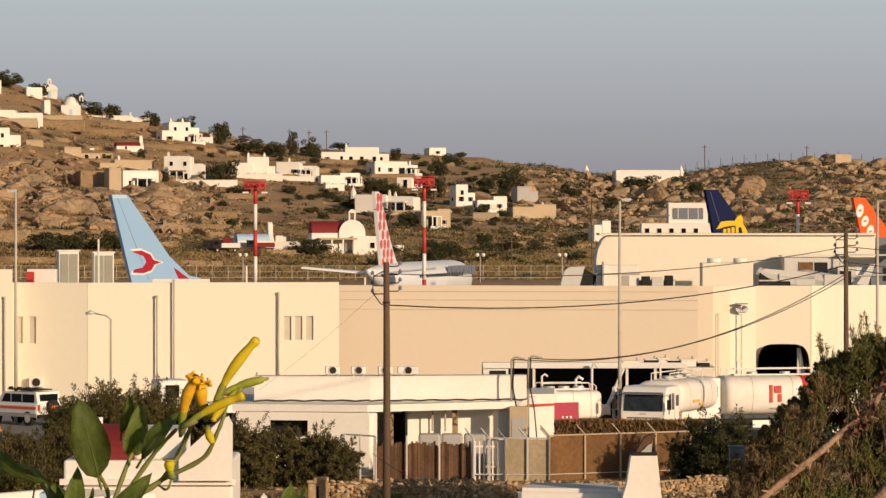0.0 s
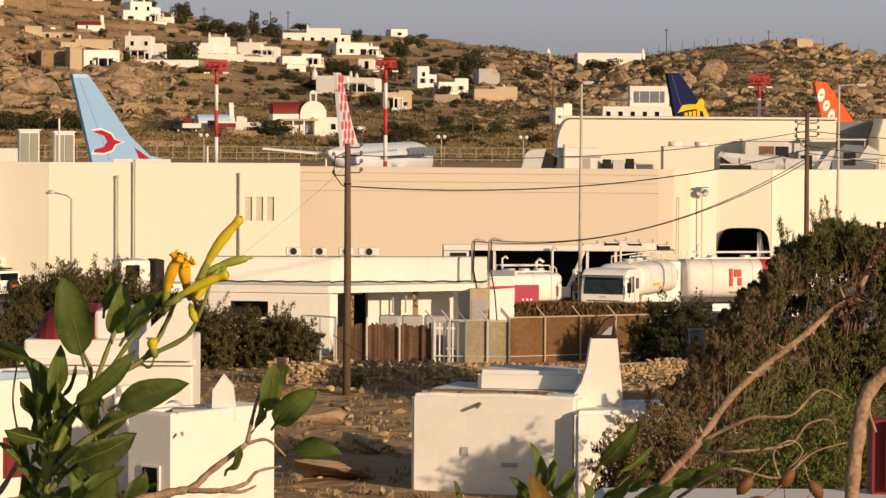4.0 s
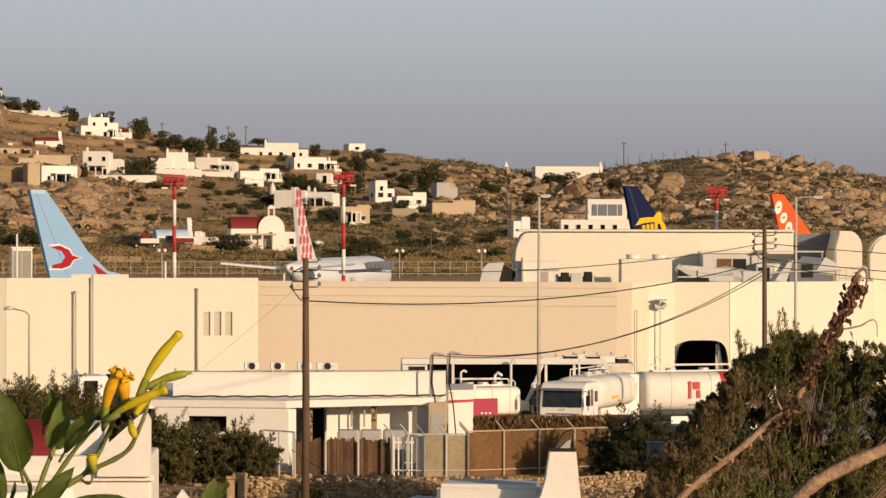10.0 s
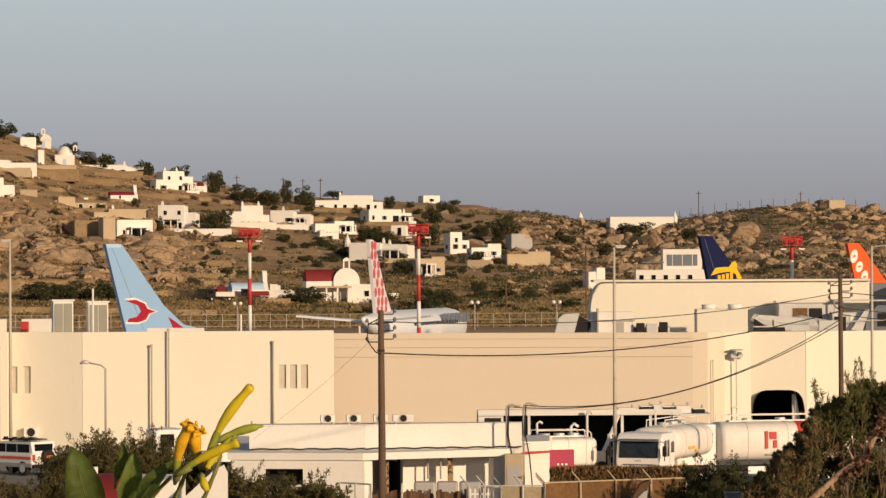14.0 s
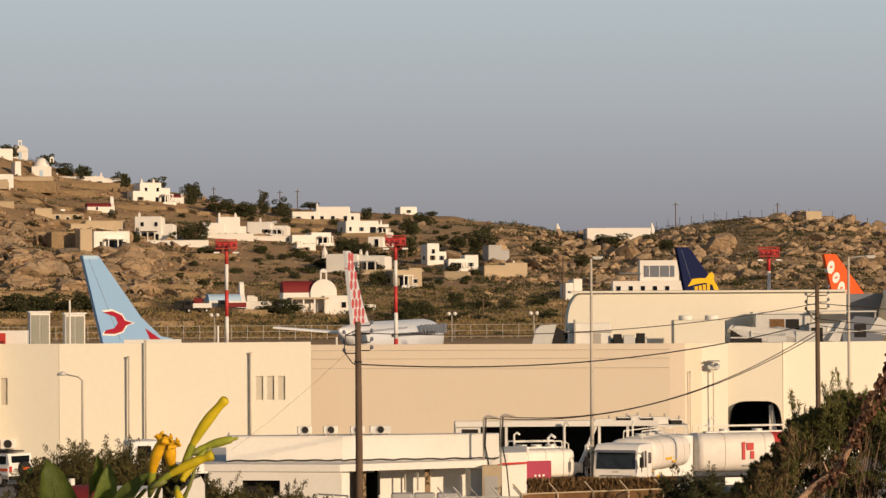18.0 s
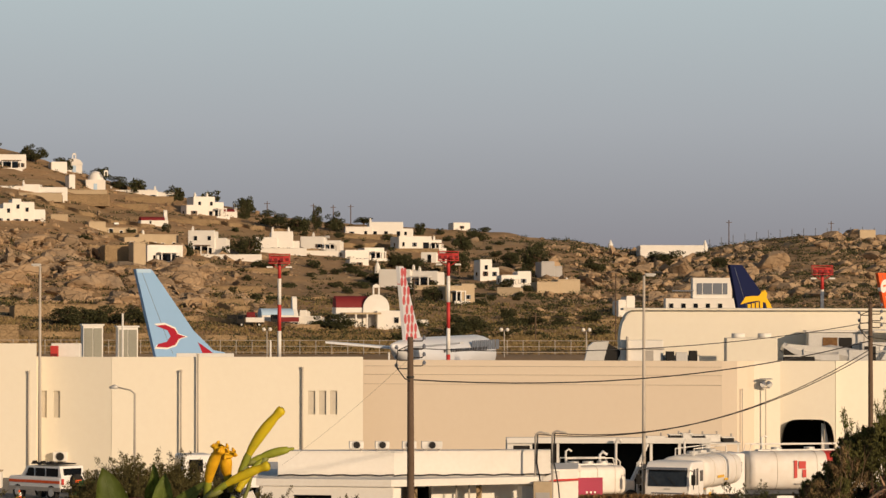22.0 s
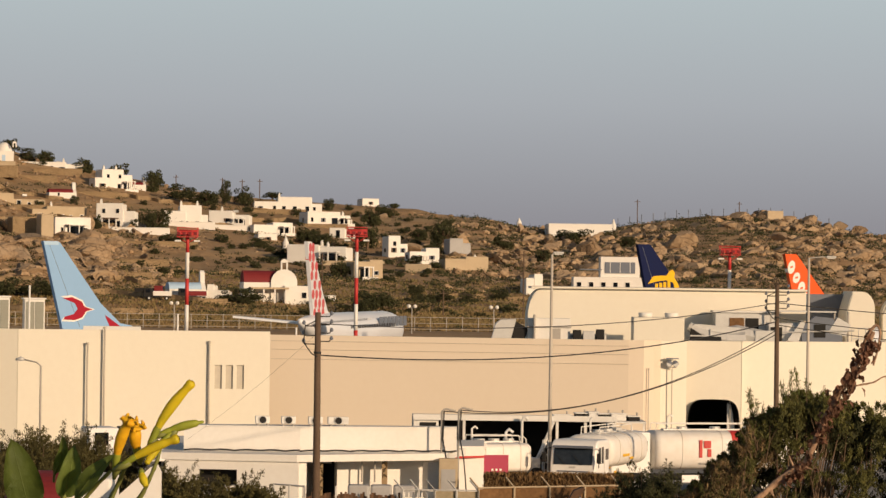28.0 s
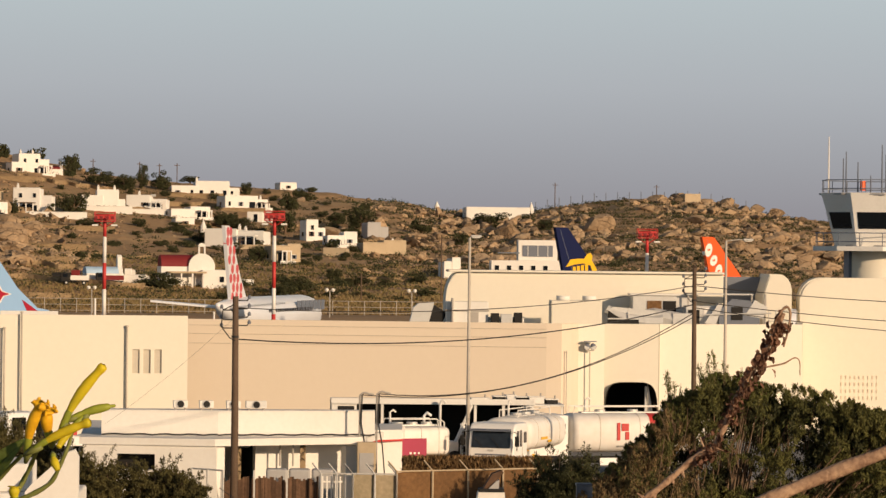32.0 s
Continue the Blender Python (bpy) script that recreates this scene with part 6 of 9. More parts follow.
# perimeter fence beyond the runway
fence = thing("perimeter_fence", 0, 0, 0, 0, "long steel mesh perimeter fence beyond the runway", "fence")
for i in range(56):
    x = -112 + i * 2.7
    part("fence_post", tube([(x, 622, 0), (x, 622, 2.5)], 0.07, 5), M["pipe"], fence)
for z in (0.4, 1.4, 2.4):
    part("fence_rail", tube([(-112, 622, z), (39, 622, z)], 0.045, 5), M["pipe"], fence)
for x in (6.09, 19.48, -32.68, -77.91):
    ob = thing("apron_lamp", x, 600, 0, 0, "thin lamp post with two round lamp heads", "lamp", "runway lamps")
    part("post", tube([(0, 0, 0), (0, 0, 4.4)], 0.09, 6), M["pipe"], ob)
    for s in (-1, 1):
        part("lamp_head", tube([(s * 0.5 - 0.05, -0.1, 4.5), (s * 0.5, -0.2, 4.5), (s * 0.5, -0.4, 4.45)], [0.12, 0.32, 0.3], 10), M["white"], ob, smooth=True)
    part("crossbar", box(1.2, 0.1, 0.1, 0, 0, 4.35), M["pipe"], ob)
# fence and masts on the rocky summit, far utility poles
fence = thing("summit_fence", 0, 0, 0, 0, "thin mesh fence along the rocky summit", "fence")
for i in range(19):
    x, y = on_hill(0.066 + i * 0.0032, 0.985)
    part("fence_post", tube([(x, y, ground_z(x, y) - 0.3), (x, y, ground_z(x, y) + 2.8)], 0.11, 5), M["slate"], fence)
for x, y, h in ((74.8, 1050.0, 7.0), (103.9, 1049.0, 4.0), (-33.3, 1050.0, 5.5), (-38.3, 1050.0, 5.0), (-55.7, 1022.4, 6.0), (-43.7, 1043.7, 5.5), (27.9, 689.8, 12.5), (12.8, 685.7, 5.0), (-11.2, 775.8, 7.0)):
    ob = thing("utility_pole", x, y, ground_z(x, y) - 0.5, 0, "distant dark utility pole on the hillside", "utility pole", "distant poles")
    part("pole", tube([(0, 0, 0), (0, 0, h + 0.5)], 0.13, 6), M["wood"], ob)
    part("crossarm", box(1.6, 0.15, 0.15, 0, 0, h - 0.2), M["wood"], ob)


# small lorries below the chapel
def small_lorry(x, y, rz, cab, bed, label):
    ob = thing("lorry", x, y, ground_z(x, y), rz, label, "lorry", "lorries below the chapel")
    part("cab", box(1.7, 1.9, 1.7, -1.9, 0, 0.6, bevel=0.12), cab, ob)
    part("windscreen", box(0.1, 1.6, 0.7, -2.74, 0, 1.45), M["glass"], ob)
    part("side_window", box(0.9, 0.06, 0.6, -1.9, -0.95, 1.5), M["glass"], ob)
    part("cargo_bed", box(3.6, 2.0, 0.9, 0.9, 0, 0.9, bevel=0.05), bed, ob)
    part("chassis", box(5.2, 0.8, 0.25, 0, 0, 0.55), M["dark"], ob)
    for wx in (-1.7, 1.7):
        for s in (-1, 1):
            w = part("wheel", tube([(wx, s * 0.75, 0.42), (wx, s * 1.0, 0.42)], 0.42, 14), M["rubber"], ob, smooth=True)
            part("rim", tube([(wx, s * 0.98, 0.42), (wx, s * 1.02, 0.42)], 0.2, 10), M["metal"], w)
    return ob


small_lorry(-35.5, 716.1, 5, M["dark"], M["darkred"], "old lorry with a rusty red tipping bed")
small_lorry(-41.9, 709.8, 5, M["dark"], M["white"], "dark pickup lorry with a white bed")
small_lorry(-43.9, 715.5, 175, M["darkred"], M["dark"], "dark lorry parked below the chapel")


# ---------------------------------------------------------------- service yard between the road and the terminal
def quad_box(corners, z0, z1):
    """A solid over a plan outline."""
    bm = bmesh.new()
    a = [bm.verts.new((*p, z0)) for p in corners]
    b = [bm.verts.new((*p, z1)) for p in corners]
    bm.faces.new(a[::-1])
    bm.faces.new(b)
    for i in range(len(a)):
        j = (i + 1) % len(a)
        bm.faces.new((a[i], a[j], b[j], b[i]))
    return bm


def run_wall(a, b, z0, z1, t=0.25):
    d = Vector((b[0] - a[0], b[1] - a[1], 0)).normalized()
    n = Vector((-d.y, d.x, 0)) * t
    return quad_box([a, b, (b[0] + n.x, b[1] + n.y), (a[0] + n.x, a[1] + n.y)], z0, z1)


C0, CL, CR = (-3.08, 155.0), (-8.73, 155.9), (2.94, 158.0)
ob = thing("service_building", 0, 0, 0, 0, "low white service building with an open shaded bay", "building")


def along(a, b, t):
    return (a[0] + (b[0] - a[0]) * t, a[1] + (b[1] - a[1]) * t)


WT = 2.55
w0, w1 = along(C0, CL, 0.46), along(C0, CL, 0.75)
part("left_wall", run_wall(C0, w0, 0, WT), M["white"], ob)
part("left_wall", run_wall(w1, CL, 0, WT), M["white"], ob)
part("left_wall", run_wall(w0, w1, 0, 1.49), M["white"], ob)
part("left_wall", run_wall(w0, w1, 2.17, WT), M["white"], ob)
# near-black plate behind the window hole stands for the shaded room
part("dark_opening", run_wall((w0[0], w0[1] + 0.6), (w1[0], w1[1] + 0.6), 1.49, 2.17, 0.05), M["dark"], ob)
part("corner_pier", run_wall(C0, along(C0, CR, 0.05), 0, WT, 0.3), M["white"], ob)
part("end_pier", run_wall(along(C0, CR, 0.905), CR, 0, 2.45, 0.4), M["white"], ob)
part("front_parapet", run_wall(along(C0, CR, 0.05), along(C0, CR, 0.18), 0, 1.0, 0.2), M["white"], ob)
bay = along(C0, CR, 0.26)
part("back_wall", run_wall((bay[0], bay[1] + 1.8), (CR[0], CR[1] + 1.8), 0, WT, 0.25), M["white"], ob)
part("rear_wall", run_wall((-3.05, 162.5), (3.07, 165.5), 0, WT, 0.25), M["white"], ob)
part("bay_floor", quad_box([C0, CR, (3.07, 165.4), (-3.05, 162.4)], 0.0, 0.08), M["grey"], ob)
part("roof_slab", quad_box([(C0[0] - 0.1, C0[1] - 0.35), (CR[0] + 0.2, CR[1] - 0.35), (5.20, 168.0), (-9.44, 171.0), (CL[0] - 0.2, CL[1] - 0.3)], WT, WT + 0.3), M["white"], ob)
# partition and door coloured near black for the bay's inner shade
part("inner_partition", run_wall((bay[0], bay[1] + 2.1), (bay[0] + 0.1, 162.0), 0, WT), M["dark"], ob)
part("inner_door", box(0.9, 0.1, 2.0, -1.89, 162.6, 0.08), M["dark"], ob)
for u_x in (-2.22, 0.52):
    part("bay_column", box(0.24, 0.24, WT, u_x, 155.5 + 0.498 * (u_x + 3.08)), M["ochre"], ob, "ochre painted column")
UPPER = [(-8.09, 157.4), (-3.12, 157.4), (3.61, 158.6)]
UT = 3.89
part("upper_wall", quad_box(UPPER + [(3.66, 160.6), (-8.16, 159.8)], WT + 0.3, UT), M["white"], ob)
for p, q in zip(UPPER, UPPER[1:]):
    part("coping", run_wall((p[0], p[1] - 0.04), (q[0], q[1] - 0.04), UT, UT + 0.05, 0.25), M["white"], ob)
bm = bmesh.new()
for p, q, n in ((UPPER[0], UPPER[1], 16), (UPPER[1], UPPER[2], 22)):
    for i in range(n):
        q0, q1 = along(p, q, i / n), along(p, q, (i + 1.02) / n)
        tube([(q0[0], q0[1] - 0.1, WT + 0.33 + 0.05 * abs(math.sin(i * 0.9))), (q1[0], q1[1] - 0.1, WT + 0.33 + 0.05 * abs(math.sin(i * 0.9 + 0.9)))], 0.032, 5, bm)
part("roof_membrane_edge", bm, M["cable"], ob, "loose black edge of roofing membrane")
part("end_block", quad_box([(3.02, 162.0), (4.94, 163.0), (5.12, 169.0), (3.13, 168.0)], 0, 2.92), M["white"], ob)
part("red_trim", quad_box([(3.64, 161.9), (4.97, 162.9), (4.97, 163.0), (3.64, 162.0)], 2.42, 2.50), M["red"], ob)
for u_x, hgt in ((-6.03, 0.4), (0.40, 0.4), (-8.35, 0.95)):
    part("vent_pipe", tube([(u_x, 164.6, WT + 0.3), (u_x, 164.6, WT + 0.3 + hgt)], 0.05, 6), M["pipe"], ob)
for u_x in (-0.45, 0.10):
    part("gutter_pipe", tube([(u_x, 157.2, 1.6), (u_x, 157.2, WT)], 0.04, 6), M["pipe"], ob)
for i, u_x in enumerate((-4.79, -3.67, -2.50, -1.52)):
    hvac_unit(u_x, 159.2, 0.62 if i < 3 else 0.9, 0.35, 0.4, 6, 1, "white rooftop air conditioner on the service building", UT, "rooftop air conditioners")
# cable posts at the end of the building, with the cables coming down
for p in (POST_A, POST_B):
    ob = thing("cable_post", p[0], p[1] - 0.3, 0, 0, "slim post with a hooked cable bracket", "post", "cable posts")
    part("post", tube([(0, 0, 0), (0, 0, p[2] - 0.45)] + [(0.22 - 0.22 * math.cos(radians(a)), 0, p[2] - 0.12 + 0.22 * math.sin(radians(a))) for a in range(0, 121, 15)] + [(0.6, 0, p[2] + 0.02)], 0.045, 7), M["pipe"], ob, smooth=True)
    part("cable_drop", tube([(0.1, -0.06, p[2]), (0.06, -0.08, p[2] - 1.2), (0.25, -0.08, p[2] - 2.2), (0.4, -0.08, 0.8)], 0.03, 5), M["cable"], ob)
ob = thing("meter_cabinet", 3.24, 157.2, 0, 0, "grey concrete meter cabinet beside the building", "cabinet")
part("casing", box(0.8, 0.5, 2.66, bevel=0.03), M["beige"], ob)
part("cabinet_door", box(0.6, 0.03, 1.2, 0, -0.26, 1.0), M["grey"], ob)
part("plinth", box(1.6, 0.7, 0.9, 0.55, 0.1, bevel=0.03), M["grey"], ob)

# long open shed in front of the tan wall
ob = thing("vehicle_shed", 0, 0, 0, 0, "long open vehicle shed with a white roof edge and dark inside", "shed")
SX0, SX1, SY = 2.05, 12.47, 188.0
part("roof", quad_box([(SX0, SY), (SX1, SY), (SX1, SY + 6), (SX0, SY + 6)], 3.02, 3.10), M["white"], ob)
part("roof_fascia", box(SX1 - SX0, 0.1, 3.31 - 3.02, (SX0 + SX1) / 2, SY - 0.05, 3.02), M["white"], ob)
# back wall and floor painted near black as the shed's shade
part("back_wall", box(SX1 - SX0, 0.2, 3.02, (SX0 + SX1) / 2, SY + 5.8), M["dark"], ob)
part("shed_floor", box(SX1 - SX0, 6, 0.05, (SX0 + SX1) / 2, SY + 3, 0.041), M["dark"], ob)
for s in (SX0 + 0.12, SX1 - 0.12):
    part("end_wall", box(0.2, 5.7, 3.02, s, SY + 2.9), M["white"], ob)
f = part("glazed_panel", box(1.1, 0.12, 0.75, SX0 + 0.75, SY + 0.1, 3.02 - 0.75), M["white"], ob)
part("pane", box(0.85, 0.14, 0.5, SX0 + 0.75, SY + 0.1, 3.02 - 0.62), M["dark"], f)
part("lower_panel", box(1.1, 0.1, 3.02 - 0.75, SX0 + 0.75, SY + 0.1), M["white"], ob)
for u_x in (4.66, 9.08, 9.43, 10.88):
    part("shed_post", box(0.14, 0.14, 3.02, u_x, SY + 0.1), M["white"], ob)
part("office_panel", box(11.31 - 9.37, 0.12, 1.1, 10.33, SY + 0.3, 0), M["white"], ob)
f = part("office_window", box(0.8, 0.14, 0.7, 9.86, SY + 0.28, 1.25), M["white"], ob)
part("pane", box(0.62, 0.16, 0.5, 9.86, SY + 0.28, 1.35), M["glass"], f)
part("slanted_brace", tube([(8.13, SY - 0.2, 0.4), (9.23, SY - 0.2, 3.02)], 0.09, 6), M["white"], ob)
p = thing("roof_pipe", 7.6, SY - 0.6, 0.04, 0, "bent white standpipe in front of the shed", "pipe")
part("pipe", tube([(0, 0, 0), (0, 0, 3.0), (0.08, 0, 3.2), (0.22, 0, 3.2), (0.28, 0, 3.05)], 0.07, 8), M["white"], p, smooth=True)
part("pipe_foot", box(0.3, 0.3, 0.06), M["metal"], p)
for u_x, w, h, m in ((9.7, 0.9, 0.2, "white"), (10.7, 0.6, 0.3, "dark"), (11.3, 0.5, 0.36, "metal"), (11.9, 0.7, 0.28, "dark"), (12.6, 0.8, 0.34, "metal"), (13.4, 0.6, 0.22, "dark")):
    p = thing("roof_box", u_x, SY + 1.2, 3.10 if u_x < SX1 else 3.05, 8, "small plant box on the shed roof", "ventilation", "shed roof boxes")
    part("casing", box(w, 0.6, h, bevel=0.03), M[m], p)
    part("lid", box(w + 0.08, 0.66, 0.05, z=h), M["white"], p)
    part("stub_pipe", tube([(w * 0.3, -0.1, h), (w * 0.3, -0.1, h + 0.22)], 0.05, 6), M["pipe"], p)
p = thing("shed_side_roof", 13.0, SY + 1.2, 0, 0, "low flat lean-to roof beside the shed", "shed")
part("roof_sheet", box(2.0, 3.0, 0.08, 0, 0.4, 2.97), M["white"], p)
for sx in (-0.9, 0.9):
    part("post", box(0.1, 0.1, 2.97, sx, -0.9), M["white"], p)


# ---------------------------------------------------------------- lorries
def wheel(parent, x, y, r=0.5, w=0.28):
    t = part("wheel", tube([(x, y, r), (x, y - w, r)], r, 18), M["rubber"], parent, smooth=False)
    part("rim", tube([(x, y - w - 0.004, r), (x, y - w - 0.02, r)], r * 0.55, 12), M["metal"], t)


def tanker(x, y, rz, length, label, tank_mat, bands=(), marks=(), cab=True, oval=1.0, lift=0.0, power=0.6):
    """A tank lorry, its cab at -x and its near side at -y."""
    ob = thing("tank_lorry", x, y, 0.05, rz, label, "lorry", "tank lorries in the yard")
    c0 = -length / 2
    if cab:
        shell = prism([(c0 - 0.02, 0.55), (c0 - 0.04, 1.85), (c0 + 0.16, 2.78), (c0 + 0.42, 2.97), (c0 + 2.0, 2.97), (c0 + 2.0, 0.55)], 2.2)
        bmesh.ops.bevel(shell, geom=list(shell.edges), offset=0.1, segments=3, affect="EDGES", profile=0.5)
        body = part("cab", shell, M["paint"], ob)
        glass = prism([(c0 - 0.075, 1.86), (c0 + 0.09, 2.68), (c0 + 0.16, 2.66), (c0 + 0.0, 1.84)], 1.86)
        bmesh.ops.bevel(glass, geom=[e for e in glass.edges if abs((e.verts[0].co - e.verts[1].co).y) < 0.01], offset=0.02, segments=2, affect="EDGES")
        part("windscreen", glass, M["screen"], body)
        part("sun_visor", prism([(c0 + 0.06, 2.72), (c0 - 0.2, 2.66), (c0 - 0.19, 2.62), (c0 + 0.1, 2.66)], 1.9), M["slate"], body, "dark sun visor")
        for s in (-1, 1):
            part("side_window", prism([(c0 + 0.32, 1.9), (c0 + 0.45, 2.62), (c0 + 1.12, 2.66), (c0 + 1.12, 1.9)], 0.04, y=s * 1.095), M["screen"], body)
            part("window_bar", box(0.06, 0.05, 0.74, c0 + 0.74, s * 1.105, 1.91), M["paint"], body)
            part("rear_window", box(0.42, 0.04, 0.5, c0 + 1.62, s * 1.095, 2.05, bevel=0.01), M["screen"], body)
            arm = part("mirror_arm", tube([(c0 + 0.1, s * 1.08, 2.6), (c0 - 0.2, s * 1.32, 2.55), (c0 - 0.2, s * 1.32, 1.75)], 0.022, 6), M["dark"], body)
            part("mirror", box(0.09, 0.2, 0.46, c0 - 0.2, s * 1.32, 1.95, bevel=0.03), M["dark"], arm)
            part("headlight", box(0.06, 0.36, 0.2, c0 - 0.04, s * 0.84, 0.98, bevel=0.02), M["metal"], body)
            part("indicator", box(0.06, 0.12, 0.14, c0 - 0.04, s * 1.0, 1.24), M["amber"], body)
            part("door_line", box(0.03, 0.02, 1.9, c0 + 1.22, s * 1.1, 0.65), M["pipe"], body)
            part("wheel_arch", box(1.15, 0.04, 0.5, c0 + 1.1, s * 1.1, 0.52, bevel=0.01), M["dark"], body)
            part("step", box(0.4, 0.12, 0.06, c0 + 0.4, s * 1.08, 0.5), M["pipe"], body)
        for k in range(3):
            part("grille_bar", box(0.05, 1.5, 0.06, c0 - 0.045, 0, 1.22 + k * 0.15), M["slate"], body)
        part("badge", box(0.03, 0.3, 0.08, c0 - 0.05, 0, 1.7), M["metal"], body)
        part("bumper", box(0.25, 2.2, 0.32, c0 + 0.02, 0, 0.42, bevel=0.05), M["grey"], ob)
        for s in (-0.45, 0.35):
            part("wiper", tube([(c0 - 0.09, s, 1.85), (c0 - 0.05, s + 0.42, 2.3)], 0.014, 5), M["dark"], body)
    part("chassis", box(length - 0.6, 0.9, 0.28, 0.2, 0, 0.62), M["dark"], ob)
    t0, t1 = (c0 + 2.25 if cab else c0), length / 2
    bm = bmesh.new()
    rows = []
    for xx, k in ((t0, 0.86), (t0 + 0.12, 0.97), (t0 + 0.3, 1.0), (t1 - 0.3, 1.0), (t1 - 0.12, 0.97), (t1, 0.86)):
        rows.append([bm.verts.new((xx, 1.2 * k * math.copysign(abs(math.cos(a)) ** power, math.cos(a)), 2.08 + 0.95 * k * oval * math.copysign(abs(math.sin(a)) ** power, math.sin(a)))) for a in [i * math.pi / 14 for i in range(28)]])
    for a, b in zip(rows, rows[1:]):
        for i in range(28):
            bm.faces.new((a[i], a[(i + 1) % 28], b[(i + 1) % 28], b[i]))
    bm.faces.new(rows[0])
    bm.faces.new(rows[-1])
    bmesh.ops.translate(bm, verts=bm.verts, vec=(0, 0, lift))
    tank = part("tank", bm, tank_mat, ob, smooth=True)
    for p, w, mat in bands:
        ring = bmesh.new()
        rr = [[ring.verts.new((t0 + (t1 - t0) * p + dx, 1.212 * math.copysign(abs(math.cos(a)) ** power, math.cos(a)), 2.08 + 0.962 * oval * math.copysign(abs(math.sin(a)) ** power, math.sin(a)))) for a in [i * math.pi / 14 for i in range(28)]] for dx in (0, w)]
        for i in range(28):
            ring.faces.new((rr[0][i], rr[0][(i + 1) % 28], rr[1][(i + 1) % 28], rr[1][i]))
        part("tank_band", ring, mat, tank, smooth=True)
    for p, z, w, h, mat in marks:
        part("side_mark", box(w, 0.03, h, t0 + (t1 - t0) * p, -1.225, z, bevel=0.01), mat, tank)
    for f in (0.2, 0.5, 0.8):
        part("tank_seam", tube([(t0 + (t1 - t0) * f, 1.208 * math.copysign(abs(math.cos(a)) ** power, math.cos(a)), 2.08 + lift + 0.958 * oval * math.copysign(abs(math.sin(a)) ** power, math.sin(a))) for a in [i * math.pi / 14 for i in range(29)]], 0.012, 4, cap=False), M["palepipe"], tank)
    part("walkway", box((t1 - t0) * 0.8, 0.5, 0.06, (t0 + t1) / 2, 0, 2.08 + 0.95 * oval + lift), M["metal"], tank)
    for k in range(3):
        part("manhole", tube([(t0 + (t1 - t0) * (0.25 + 0.25 * k), 0, 2.12 + 0.95 * oval + lift), (t0 + (t1 - t0) * (0.25 + 0.25 * k), 0, 2.25 + 0.95 * oval + lift)], 0.26, 12), M["metal"], tank)
    for s in (-0.45, 0.45):
        part("guard_rail", tube([(t0 + 0.2, s, 2.05 + 0.95 * oval + lift), (t0 + 0.25, s, 2.4 + 0.95 * oval + lift), (t1 - 0.4, s, 2.4 + 0.95 * oval + lift), (t1 - 0.3, s, 2.05 + 0.95 * oval + lift)], 0.03, 6), M["white"], tank)
    part("vent_pipe", tube([(t0 + (t1 - t0) * 0.15, 0.2, 2.1 + 0.95 * oval + lift), (t0 + (t1 - t0) * 0.15, 0.2, 2.7 + 0.95 * oval + lift), (t0 + (t1 - t0) * 0.15 + 0.15, 0.2, 2.8 + 0.95 * oval + lift), (t0 + (t1 - t0) * 0.15 + 0.28, 0.2, 2.7 + 0.95 * oval + lift)], 0.05, 7), M["white"], tank)
    part("side_skirt", box((t1 - t0) * 0.6, 0.06, 0.35, (t0 + t1) / 2, -1.1, 0.55), M["paint"], ob)
    for wx in (c0 + 1.1, t1 - 2.4, t1 - 1.2) if cab else (t1 - 2.4, t1 - 1.2):
        wheel(ob, wx, -0.85)
        wheel(ob, wx, 1.15)
    return ob


tanker(10.56, 171.1, 68, 7.6, "white fuel lorry with a yellow mark on its tank", M["tankpaint"], (), ((0.35, 2.1, 0.9, 0.12, M["yellow"]), (0.5, 1.95, 0.5, 0.1, M["yellow"]), (0.05, 1.2, 0.3, 0.3, M["yellow"])), True, 0.82, 0.3)
tanker(15.56, 178.6, 14, 9.0, "white long fuel tanker with red bands", M["tankpaint"], ((0.575, 0.75, M["red"]),), ((0.335, 1.75, 0.16, 0.85, M["red"]), (0.385, 2.2, 0.36, 0.36, M["red"]), (0.40, 1.78, 0.2, 0.38, M["red"]), (0.40, 1.45, 0.9, 0.06, M["pipe"])), True)
tk = tanker(5.58, 169.5, 20, 2.9, "white fuel bowser with a magenta side panel", M["tankpaint"], (), ((0.36, 1.38, 1.3, 0.84, M["magenta"]),), False, 0.7, 0.0, 0.3)
for s in (-0.25, 0.25):
    part("ladder_rail", tube([(1.52, s, 0.8), (1.5, s, 2.9), (1.3, s, 3.05)], 0.03, 6), M["white"], tk)
for k in range(7):
    part("ladder_rung", tube([(1.52, -0.25, 0.95 + k * 0.28), (1.52, 0.25, 0.95 + k * 0.28)], 0.02, 5), M["white"], tk)
part("pump_cabinet", box(0.5, 1.7, 1.3, 1.75, 0, 0.75, bevel=0.05), M["tankpaint"], tk)
part("hose_reel", tube([(1.75, -0.9, 1.3), (1.75, -1.05, 1.3)], 0.32, 16), M["rubber"], tk)
part("filler_pipe", tube([(0.6, 0, 2.6), (0.6, 0, 3.2), (0.75, 0, 3.35), (0.95, 0, 3.2)], 0.07, 8), M["paint"], tk, smooth=True)
part("ladder_rail", tube([(2.3, -1.0, 0.6), (2.3, -1.0, 2.9)], 0.03, 5), M["metal"], tk)
part("ladder_rail", tube([(2.3, -0.5, 0.6), (2.3, -0.5, 2.9)], 0.03, 5), M["metal"], tk)
for k in range(6):
    part("ladder_rung", tube([(2.3, -1.0, 0.8 + k * 0.35), (2.3, -0.5, 0.8 + k * 0.35)], 0.02, 5), M["metal"], tk)
